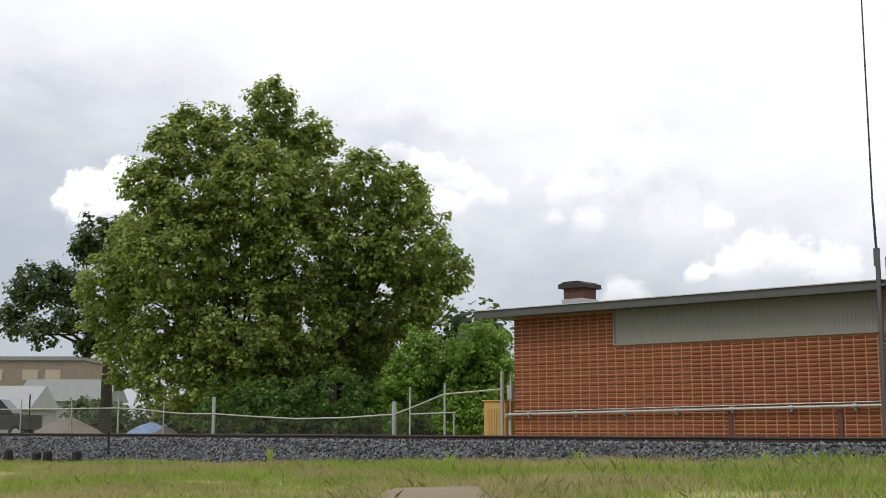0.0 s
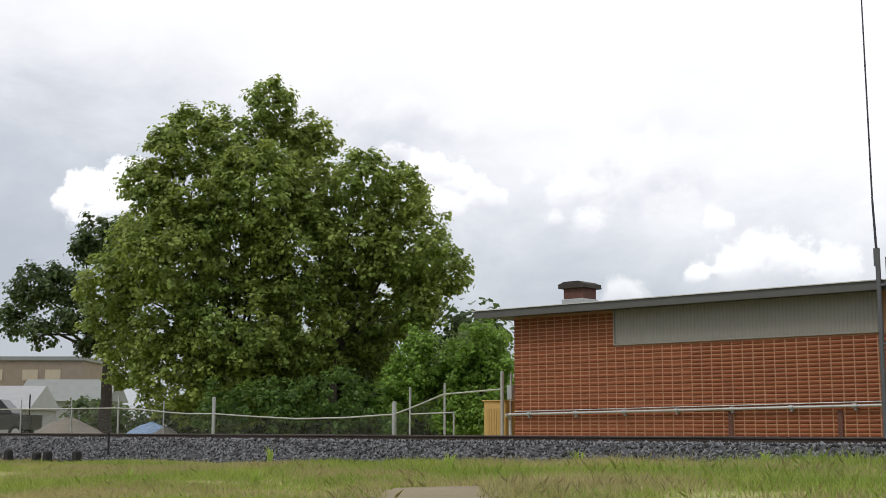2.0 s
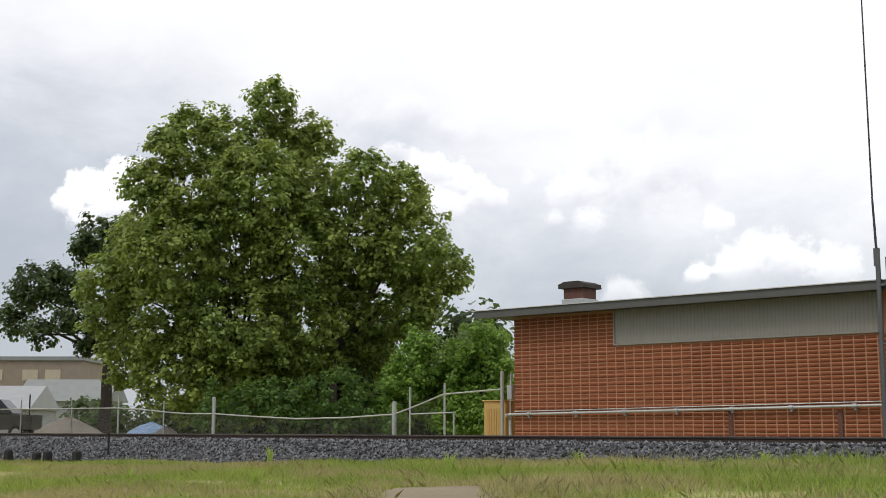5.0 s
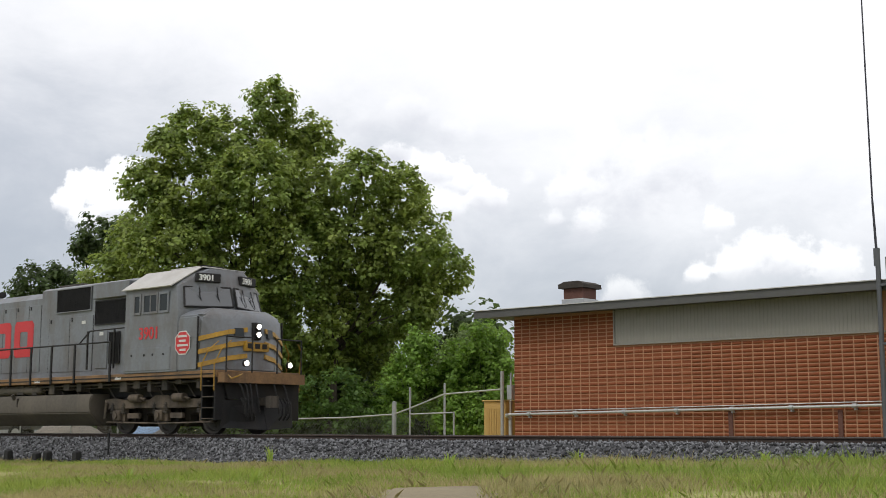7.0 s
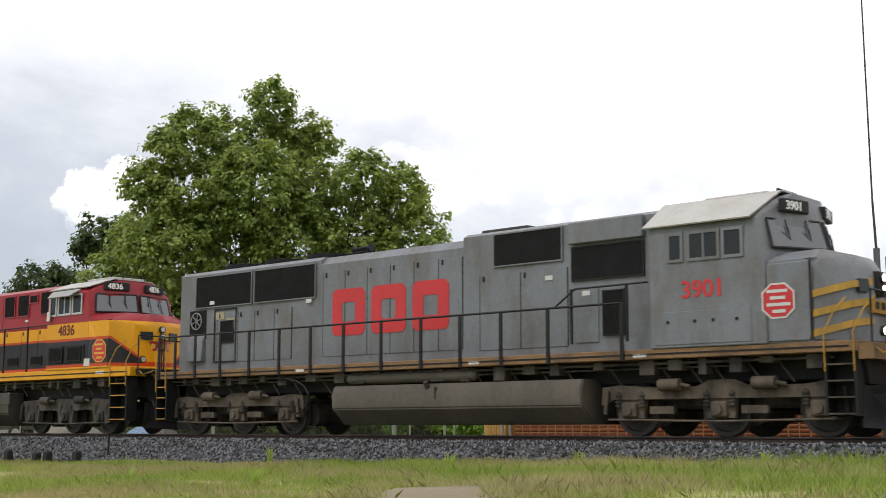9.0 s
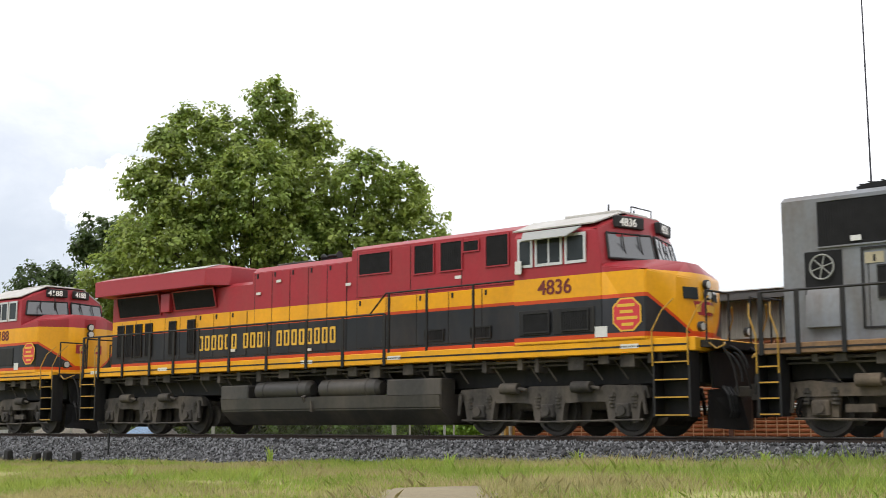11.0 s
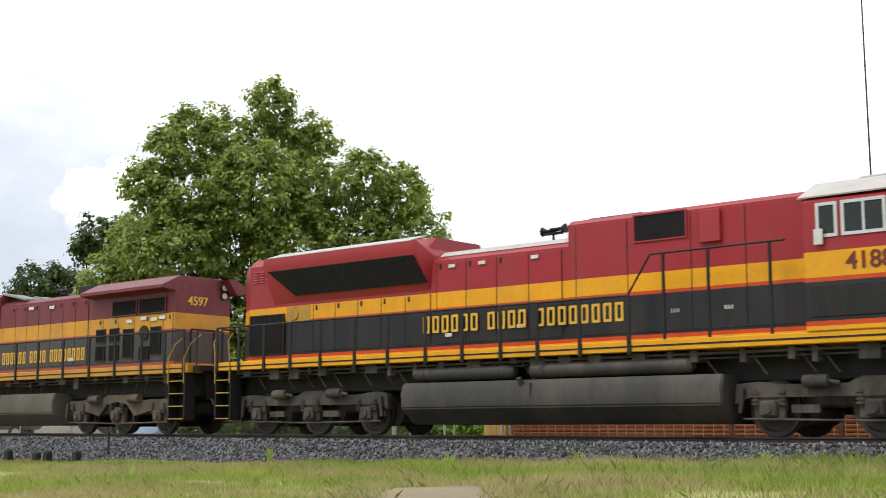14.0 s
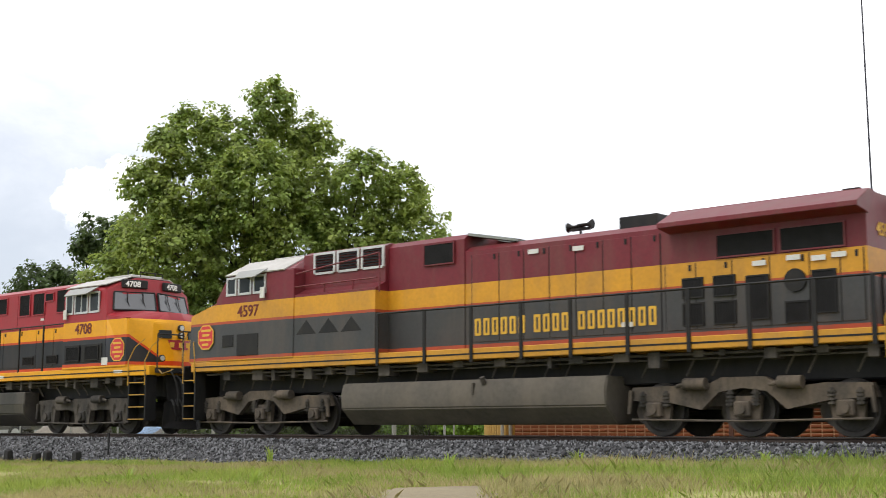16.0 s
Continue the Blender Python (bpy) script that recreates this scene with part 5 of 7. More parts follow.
def cw_loco(name, number, label):
    """An older six-axle wide-cab hood unit in faded colours, running long hood first."""
    root = empty(name)
    P = OLD_BELLE
    underframe(root, -21.0, -0.8, 1.93, 1.68, UNDER, P)
    bm = B()
    extr(bm, [(-1.0, 1.93), (1.0, 1.93), (1.0, 4.2), (0.8, 4.5), (-0.8, 4.5), (-1.0, 4.2)], -19.72, -15.5, "yz")
    part("radiator_hood", bm, P, root)
    for s, end in ((-1, -20.1), (1, -19.76)):
        bm = B()
        pts = []
        for x in (end, -15.6):
            pts += [(x, s * 0.86, 4.53), (x, s * 1.47, 4.22), (x, s * 1.47, 4.13), (x, s * 0.95, 4.05), (x, s * 0.6, 4.5)]
        hull(bm, pts, 0.008)
        part("radiator_wing", bm, RED_OLD, root, "overhanging faded red radiator wing")
    bm = B()
    box(bm, -19.6, -15.55, -0.84, 0.84, 4.5, 4.545, 0.01)
    part("hood_top", bm, RED_OLD, root)
    grille(root, -17.9, -16.7, 1.02, 3.50, 3.92, RED_OLD)
    grille(root, -19.3, -18.05, 1.02, 3.50, 3.92, RED_OLD)
    bm = B()
    extr(bm, [(-1.0, 1.93), (1.0, 1.93), (1.0, 4.2), (0.8, 4.33), (-0.8, 4.33), (-1.0, 4.2)], -15.5, -10.2, "yz")
    part("engine_hood", bm, P, root)
    bm = B()
    extr(bm, [(-1.03, 1.93), (1.03, 1.93), (1.03, 4.5), (0.9, 4.62), (-0.9, 4.62), (-1.03, 4.5)], -10.2, -7.8, "yz")
    part("auxiliary_hood", bm, P, root)
    bm = B()
    for s in (-1, 1):
        slab(bm, [(-10.2, s * 0.9, 4.62), (-10.2, s * 0.2, 4.62), (-11.6, s * 0.2, 4.36), (-11.6, s * 0.9, 4.36)], 0.03)
    part("hood_ramp", bm, FARGREY, root)
    hood_doors(root, [-15.4, -14.7, -14.0, -13.3, -12.6, -11.9, -11.2, -10.4], 1.0, 2.1, 4.1, P)
    hood_doors(root, [-19.65, -19.2, -18.6, -17.8, -17.0, -16.2, -15.5], 1.0, 2.1, 3.42, P)
    grille(root, -9.9, -9.0, 1.06, 3.98, 4.44, RED_OLD)
    for a, z0, z1 in ((-16.35, 2.2, 2.6), (-17.05, 2.2, 2.6), (-16.35, 2.75, 3.1), (-17.05, 2.75, 3.1), (-17.75, 2.25, 3.05), (-18.55, 2.15, 2.5), (-19.1, 2.3, 3.05)):
        grille(root, a, a + 0.42, 1.03, z0, z1, BLACK)
    for s in (-1, 1):
        bm = B()
        tube(bm, (-18.32, s * 1.02, 2.92), (-18.32, s * 1.06, 2.92), 0.22, seg=20)
        part("handbrake", bm, BLACK, root)
    # wide body behind the cab with louvred openings
    bm = B()
    extr(bm, [(-1.5, 1.93), (1.5, 1.93), (1.5, 3.5), (1.1, 3.7), (-1.1, 3.7), (-1.5, 3.5)], -7.8, -4.9, "yz")
    part("equipment_body", bm, P, root)
    bm = B()
    extr(bm, [(-1.15, 3.5), (1.15, 3.5), (1.15, 4.55), (0.95, 4.64), (-0.95, 4.64), (-1.15, 4.55)], -7.8, -4.9, "yz")
    part("blower_hood", bm, RED_OLD, root)
    for a in (-7.75, -6.9, -6.05):
        for s in (-1, 1):
            bm = B()
            for x in (a, a + 0.72):
                box(bm, x - 0.035, x + 0.035, s * 1.15, s * 1.19, 4.05, 4.58)
            for z in (4.05, 4.55):
                box(bm, a + 0.035, a + 0.685, s * 1.15, s * 1.185, z - 0.03, z + 0.03)
            part("louvre_frame", bm, ALU, root, "pale louvre frame")
            for k in range(6):
                bm = B()
                z = 4.12 + k * 0.07
                slab(bm, [(a + 0.04, s * 1.15, z + 0.03), (a + 0.68, s * 1.15, z + 0.03), (a + 0.68, s * 1.18, z - 0.01), (a + 0.04, s * 1.18, z - 0.01)], 0.006)
                part("louvre_slat", bm, GRILLE, root)
        grille(root, a + 0.05, a + 0.67, 1.135, 4.08, 4.52, RED_OLD)
    for s in (-1, 1):
        bm = B()
        pipe(bm, [(-7.9, s * 1.46, 3.4), (-7.9, s * 1.46, 4.35), (-5.0, s * 1.5, 4.05)], 0.02)
        pipe(bm, [(-7.8, s * 1.46, 3.75), (-5.0, s * 1.5, 3.72)], 0.02)
        for x in (-7.0, -6.0):
            tube(bm, (x, s * 1.46, 3.4), (x, s * 1.46, 3.76), 0.02)
        part("catwalk_rail", bm, RED_OLD, root)
    bm = B()
    pts = []
    for s in (-1, 1):
        for x, y, z in ((-4.95, 1.52, 1.93), (-4.95, 1.52, 4.2), (-4.6, 0.8, 4.58), (-2.0, 1.52, 1.93), (-1.85, 1.52, 3.55), (-2.25, 1.46, 4.2), (-2.35, 0.8, 4.58)):
            pts.append((x, s * y, z))
    hull(bm, pts, 0.015)
    part("cab", bm, P, root)
    bm = B()
    for s in (-1, 1):
        slab(bm, [(-4.6, s * 1.56, 4.2), (-2.2, s * 1.52, 4.2), (-2.3, s * 0.75, 4.62), (-4.6, s * 0.75, 4.62)], 0.015)
    slab(bm, [(-4.6, -0.75, 4.625), (-2.3, -0.75, 4.625), (-2.3, 0.75, 4.625), (-4.6, 0.75, 4.625)], 0.012)
    box(bm, -4.1, -3.0, -0.5, 0.5, 4.64, 4.72, 0.02)
    part("cab_roof", bm, SKYLIT_TOP, root, "cab roof with the sky light painted in pale")
    bm = B()
    pts = []
    for s in (-1, 1):
        for x, y, z in ((-2.06, 1.525, 1.93), (-2.06, 1.51, 3.56), (-0.6, 1.42, 1.93), (-0.6, 1.38, 3.22), (-0.35, 0.75, 1.93), (-0.35, 0.7, 3.14), (-0.7, 0.6, 3.36)):
            pts.append((x, s * y, z))
    hull(bm, pts, 0.02)
    part("nose", bm, P, root)
    windshields(root, -1.84, -1.88, 3.64, 4.14, 1.36, 0.33)
    number_boards(root, number, -2.2, 4.36, 0.35, 1.05)
    cab_window(root, [(-3.85, -3.4), (-3.28, -2.8), (-2.68, -2.32)], 3.68, 4.12, 1.52, (-3.9, -2.75))
    lights(root, [(-0.32, 0, 3.0), (-0.32, 0, 2.78)], False)
    lights(root, [(-19.76, -0.74, 4.28), (-19.76, -0.74, 4.04)], False, d=-1)
    # the long hood leads, so its end carries a number too
    words("number", number, 0.36, LETTER_Y, root, pose(-19.73, 0.56, 3.70, 0, 0, -90))
    bm = B()
    for y in (-0.42, 0.42):
        tube(bm, (-19.74, y, 2.0), (-19.74, y, 3.0), 0.02)
    tube(bm, (-19.74, -0.42, 3.0), (-19.74, 0.42, 3.0), 0.02)
    part("grab_iron", bm, BLACK, root)
    words("number", number, 0.42, NUM_DARK, root, pose(-2.75, 1.525, 3.08, 0, 0, 180))
    words("number", number, 0.42, NUM_DARK, root, pose(-3.8, -1.525, 3.08))
    emblem(root, -1.45, 2.6, 0.33, 1.525, LETTER_R, LETTER_Y)
    for s in (-1, 1):
        for x in (-5.4, -6.2, -7.0):
            bm = B()
            extr(bm, [(x - 0.36, 2.5), (x + 0.36, 2.5), (x, 2.86)], s * 1.5, s * 1.504)
            part("dark_wedge", bm, BLACK, root, "dark triangular mark on the body side")
        for xa, xb, za in ((-3.6, -2.75, 2.05), (-2.6, -2.15, 2.3)):
            bm = B()
            box(bm, xa, xb, s * 1.52, s * 1.54, za, 2.62, 0.01)
            part("battery_box_door", bm, BLACK, root)
    for x, z in ((-13.4, 3.98), (-12.2, 4.02), (-14.6, 2.28), (-17.6, 3.3), (-18.3, 3.35), (-19.2, 3.33), (-18.8, 3.3)):
        label_plate(root, x, z, 0.28, 0.10, 1.05)
    block_lettering(root, -15.3, -10.45, 2.24, 2.63, 1.022, LETTER_Y, (8, 4, 6))
    railings(root, [-7.9, -9.4, -10.8, -12.2, -13.5, -14.9, -16.3, -17.6, -18.9, -20.0, -20.85], 2.86, BLACK, y=1.522)
    steps(root, -20.2, -20.9, 1.93, BLACK)
    steps(root, -1.0, -0.5, 1.93, BLACK)
    end_gear(root, -0.15, 1, 1.93, BLACK)
    end_gear(root, -21.3, -1, 1.93, BLACK)
    truck(root, [-5.35, -3.3, -1.3], UNDER_BROWN, "arch")
    truck(root, [-19.25, -17.2, -15.25], UNDER_BROWN, "arch")
    fuel_tank(root, -14.3, -6.6, 1.24, TANK_DUSTY)
    horn(root, -12.95, 4.5, 0.3)
    bm = B()
    box(bm, -15.1, -14.15, -0.6, 0.6, 4.33, 4.62, 0.02)
    part("exhaust_stack", bm, BLACK, root)
    bm = B()
    pipe(bm, [(-19.0, 0.3, 4.52), (-19.0, 0.3, 4.66), (-19.35, 0.3, 4.66), (-19.35, 0.3, 4.52)], 0.016)
    part("lifting_eye", bm, UNDER, root)
    return tagged(root, label, "locomotive", "locomotives of the train")


TRAIN = [
    (mac_loco("grey_locomotive", "3901", "weathered grey diesel locomotive with yellow nose chevrons and lit headlights"), -1.0, 0),
    (ge_loco("red_locomotive", "4836", "clean red, yellow and black diesel locomotive with overhanging radiator wing"), -23.17, 0),
    (ace_loco("red_locomotive", "4188", "red, yellow and black diesel locomotive with flared black radiator grilles"), -45.92, 0),
    (cw_loco("faded_locomotive", "4597", "faded dark red and yellow diesel locomotive running long hood first"), -90.62, 180),
    (ge_loco("red_locomotive", "4708", "red, yellow and black diesel locomotive at the end of the train"), -90.12, 0),
]


# ------------------------------------------------------------ ground, track and ballast
def ground_z(x, y):
    """The near verge falls gently to the west; beyond the track the yard is level."""
    near = max(-0.92, min(-0.40, -0.60 + 0.0147 * (x + 17)))
    if y > 4:
        return -0.45
    if y > -2:
        return -0.7
    bank = 0.05 * noise.noise(Vector((x * 0.35, y * 0.35, 0)))
    return near + bank


def fill(name, verts, faces, material, parent=None):
    """A mesh from number arrays."""
    me = bpy.data.meshes.new(name)
    verts, faces = np.asarray(verts, dtype=np.float32), np.asarray(faces, dtype=np.int32)
    k = faces.shape[1]
    me.vertices.add(len(verts))
    me.vertices.foreach_set("co", verts.ravel())
    me.loops.add(faces.size)
    me.loops.foreach_set("vertex_index", faces.ravel())
    me.polygons.add(len(faces))
    me.polygons.foreach_set("loop_start", np.arange(0, faces.size, k, dtype=np.int32))
    me.update(calc_edges=True)
    me.validate()
    me.materials.append(material)
    ob = new(name, me)
    if parent is not None:
        ob.parent = parent
    return ob


def build_ground():
    xs = [-900, -500, -300, -200, -140, -100] + [-80 + i for i in range(0, 101)] + [30, 60, 120, 300, 700]
    ys = [-300, -120, -60, -40, -30] + [-26 + 0.8 * i for i in range(0, 30)] + [-2.0, 0, 2, 4.01, 8, 14, 25, 50, 100, 250, 600, 1500]
    verts = [(x, y, ground_z(x, y)) for x in xs for y in ys]
    m = len(ys)
    faces = [(i * m + j, (i + 1) * m + j, (i + 1) * m + j + 1, i * m + j + 1) for i in range(len(xs) - 1) for j in range(m - 1)]
    g = fill("ground", verts, faces, SOIL)
    for p_ in g.data.polygons:
        p_.use_smooth = True
    tagged(g, "dry grassy verge and yard ground beside the railway", "ground", kind="structure")


def build_track():
    bm = B()
    extr(bm, [(-3.1, -1.0), (-2.75, -0.66), (-1.7, -0.15), (1.7, -0.15), (2.9, -0.66), (3.2, -1.0)], -260, 90, "yz")
    bed = finish("ballast_bed", bm, BALLAST_BED)
    tagged(bed, "sloping bed of crushed grey ballast under the track", "ballast", kind="structure")
    rng = np.random.RandomState(5)
    n = 26000
    x = -44 + 42 * rng.rand(n)
    y = -2.95 + 2.15 * rng.rand(n) ** 0.9
    z = np.where(y < -1.7, -0.15 - (-1.7 - y) * 0.486, -0.15) + rng.normal(0, 0.012, n) + 0.004
    size = 0.018 + 0.026 * rng.rand(n)
    octa = np.array([(1, 0, 0), (-1, 0, 0), (0, 1, 0), (0, -1, 0), (0, 0, 1), (0, 0, -1)], dtype=float)
    tri = np.array([(0, 2, 4), (2, 1, 4), (1, 3, 4), (3, 0, 4), (2, 0, 5), (1, 2, 5), (3, 1, 5), (0, 3, 5)])
    v = octa[None] * size[:, None, None] * (0.6 + 0.8 * rng.rand(n, 6, 1)) * (0.7 + 0.7 * rng.rand(n, 1, 3))
    a = rng.rand(n) * 6.28
    c, s = np.cos(a)[:, None], np.sin(a)[:, None]
    v = np.stack([v[..., 0] * c - v[..., 1] * s, v[..., 0] * s + v[..., 1] * c, v[..., 2]], -1)
    v += 0.25 * size[:, None, None] * rng.normal(0, 1, v.shape)
    v += np.stack([x, y, z], -1)[:, None]
    f = tri[None] + (np.arange(n) * 6)[:, None, None]
    st = fill("ballast_stones", v.reshape(-1, 3), f.reshape(-1, 3), BALLAST)
    tagged(st, "loose crushed grey stones on the ballast slope", "ballast", kind="stuff")
    for y in (-0.755, 0.755):
        bm = B()
        prof = [(-0.075, -0.17), (0.075, -0.17), (0.07, -0.155), (0.012, -0.135), (0.010, -0.045), (0.036, -0.03), (0.036, -0.004), (0.03, 0.0), (-0.03, 0.0), (-0.036, -0.004), (-0.036, -0.03), (-0.010, -0.045), (-0.012, -0.135), (-0.07, -0.155)]
        extr(bm, [(y + a, b) for a, b in prof], -260, 90, "yz")
        r = finish("rail", bm, RAILSTEEL)
        tagged(r, "rusty steel rail on the ballast", "rail", "rails of the track", "structure")
        bm = B()
        box(bm, -260, 90, y - 0.026, y + 0.026, 0.0, 0.002)
        part("running_surface", bm, RAILTOP, r, "bright worn running surface")
    bm = B()
    box(bm, -0.12, 0.12, -1.35, 1.35, -0.33, -0.128, 0.012)
    t0 = finish("tie", bm, TIE)
    t0.parent = bed
    t0.matrix_basis = pose(-60, 0, 0)
    for i in range(1, 150):
        again(t0, pose(-60 + 0.53 * i, 0.02 * math.sin(i * 7.1), 0.004 * math.sin(i * 3.3), 0, 0, 0.8 * math.sin(i * 1.7)))


build_ground()
build_track()


# ------------------------------------------------------------ brick building
WX, WY, BASE, WTOP = -21.96, 5.0, -0.45, 3.27


def build_building():
    root = empty("brick_building", pose(0, 0, 0))
    tagged(root, "low flat-roofed orange-red brick building with a grey panel band", "building")
    wall = None
    for x0, x1, y0, y1 in ((WX + 0.02, -4, WY + 0.003, WY + 0.25), (WX + 0.02, WX + 0.25, WY + 0.25, 15), (-4.25, -4, WY + 0.25, 15), (WX + 0.25, -4.25, 14.75, 15)):
        bm = B()
        box(bm, x0, x1, y0, y1, BASE, WTOP)
        wall = part("wall", bm, MORTAR, root) if wall is None else (part("wall", bm, MORTAR, root), wall)[1]
    bm = B()
    box(bm, -18.55, -11.35, WY - 0.03, WY + 0.011, 2.36, WTOP, 0.004)
    panel = part("wall_panel", bm, PANEL, root, "grey-green ribbed wall panel")
    rib = None
    for i in range(72):
        x = -18.5 + 0.1 * i
        if rib is None:
            bm = B()
            extr(bm, [(-0.024, 0), (0.024, 0), (0.016, -0.009), (-0.016, -0.009)], 2.38, WTOP - 0.005, "xy")
            rib = part("rib", bm, PANEL, panel)
            rib.matrix_basis = pose(x, WY - 0.03, 0)
        else:
            again(rib, pose(x, WY - 0.03, 0))
    bm = B()
    box(bm, -18.6, -11.3, WY - 0.06, WY + 0.01, 2.33, 2.36)
    box(bm, -18.6, -18.56, WY - 0.06, WY + 0.01, 2.36, WTOP)
    part("panel_trim", bm, PANEL, panel)
    # roof: deck, fascia and pale drip edge
    bm = B()
    box(bm, WX - 0.75, -3.2, WY - 0.55, 15.6, WTOP, WTOP + 0.14)
    roof = part("roof", bm, FASCIA, root, "flat roof with a grey fascia")
    bm = B()
    extr(bm, [(WY - 0.60, WTOP - 0.03), (WY - 0.555, WTOP - 0.03), (WY - 0.555, WTOP + 0.17), (WY - 0.62, WTOP + 0.17)], WX - 0.95, -3.1, "yz")
    part("fascia", bm, FASCIA, roof)
    bm = B()
    extr(bm, [(WY - 0.66, WTOP + 0.17), (WY + 0.2, WTOP + 0.17), (WY + 0.2, WTOP + 0.19), (WY - 0.66, WTOP + 0.192)], WX - 1.0, -3.0, "yz")
    part("drip_edge", bm, DRIP, roof)
    # chimney
    bm = B()
    box(bm, -22.25, -21.45, 7.7, 8.5, WTOP + 0.15, 4.0, 0.02)
    ch = part("chimney", bm, GALV, roof, "rendered chimney with a brick neck")
    bm = B()
    box(bm, -22.2, -21.5, 7.75, 8.45, 4.0, 4.34, 0.01)
    part("brick_neck", bm, DARKBRICK, ch)
    bm = B()
    extr(bm, [(-22.32, 4.32), (-21.40, 4.32), (-21.42, 4.44), (-21.6, 4.52), (-22.1, 4.52), (-22.34, 4.44)], 7.65, 8.6)
    part("cap", bm, TIE, ch)
    # pipe along the wall
    bm = B()
    z0, z1 = 0.55, 0.70
    pipe(bm, [(WX - 0.12, WY - 0.12, z0), (-4.5, WY - 0.12, z1 + 0.08)], 0.036, 10)
    pp = part("wall_pipe", bm, PIPE, root, "long pale pipe fixed along the wall")
    for i in range(10):
        bm = B()
        x = WX + 0.6 + i * 1.55
        zc = z0 + (x - WX) / (17.4) * 0.23
        tube(bm, (x - 0.05, WY - 0.12, zc), (x + 0.05, WY - 0.12, zc), 0.058, seg=10)
        box(bm, x - 0.02, x + 0.02, WY - 0.12, WY + 0.02, zc - 0.1, zc - 0.05)
        part("bracket", bm, GALV, pp)
    bm = B()
    pipe(bm, [(WX - 0.12, WY - 0.12, z0), (WX - 0.2, WY - 0.1, z0 - 0.02), (WX - 0.22, WY + 0.1, z0 - 0.1), (WX - 0.22, WY + 0.1, BASE)], 0.05, 10)
    pipe(bm, [(WX + 0.02, WY - 0.03, z0 + 0.08), (-4.5, WY - 0.03, z1 + 0.17)], 0.014, 6)
    part("down_pipe", bm, PIPE, root)
    for x in (-15.25, -12.45):
        bm = B()
        box(bm, x - 0.06, x + 0.06, WY - 0.05, WY - 0.012, BASE, 0.58, 0.01)
        part("wall_strap", bm, DARKBRICK, root, "brown strip on the wall")
    # bricks in stacked columns, each a little proud of its joints
    bw, bh = 0.2825, 0.1016
    cols, rows_ = 63, 37
    small, joined, count = None, B(), 0
    shapes = [(bw - 0.034) / 2, (bh - 0.026) / 2]
    nearest = [(c, r) for c in range(0, 20) for r in range(4, 34)]
    picked = set(nearest[::2])
    rnd = random.Random(4)
    cubes_v, cubes_f = [], []
    singles = []
    for c in range(cols):
        for r in range(rows_):
            x, z = WX + bw * (c + 0.5), BASE + bh * (r + 0.5)
            if z + shapes[1] > WTOP - 0.01:
                continue
            if z + bh / 2 > 2.34 and x + bw / 2 > -18.5 and x < -11.3:
                continue
            dy = rnd.uniform(-0.003, 0.003)
            if (c, r) in picked and count < 300:
                count += 1
                singles.append((x, WY + dy, z))
                continue
            k = len(cubes_v)
            for sx in (-1, 1):
                for yy in (-0.003, 0.05):
                    for sz in (-1, 1):
                        cubes_v.append((x + sx * shapes[0], WY + dy + yy, z + sz * shapes[1]))
            cubes_f += [[k + i for i in f] for f in ((0, 1, 3, 2), (4, 6, 7, 5), (0, 4, 5, 1), (2, 3, 7, 6), (0, 2, 6, 4), (1, 5, 7, 3))]
    field = fill("brick_field", cubes_v, cubes_f, BRICK_JOINED, wall)
    field["kind"] = "stuff"
    bm = B()
    box(bm, -shapes[0], shapes[0], -0.003, 0.05, -shapes[1], shapes[1], 0.002)
    first = part("brick", bm, BRICK, wall)
    first.matrix_basis = Matrix.Translation(singles[0])
    for s in singles[1:]:
        again(first, Matrix.Translation(s))


build_building()


def build_mast():
    root = empty("radio_mast", pose(-11.13, 4.3, 0))
    tagged(root, "grey steel mast with a tall thin black whip antenna", "mast")
    bm = B()
    tube(bm, (0, 0, -0.45), (0, 0, 4.15), 0.055, seg=14)
    part("pole", bm, POLE, root)
    bm = B()
    tube(bm, (0.19, 0.1, -0.45), (0.19, 0.1, 3.95), 0.06, seg=14)
    part("pole", bm, PIPE, root)
    bm = B()
    tube(bm, (-0.02, 0, 3.75), (-0.02, 0, 4.15), 0.07, seg=12)
    for z in (0.6, 2.0, 3.3):
        box(bm, -0.06, 0.26, -0.03, 0.13, z, z + 0.05)
    part("clamp", bm, POLE, root)
    bm = B()
    tube(bm, (-0.02, 0, 4.1), (-0.06, 0, 5.25), 0.03, 0.024, seg=10)
    tube(bm, (-0.06, 0, 5.25), (-0.10, 0, 11.5), 0.022, 0.016, seg=8)
    part("whip_antenna", bm, DARKROD, root)


build_mast()


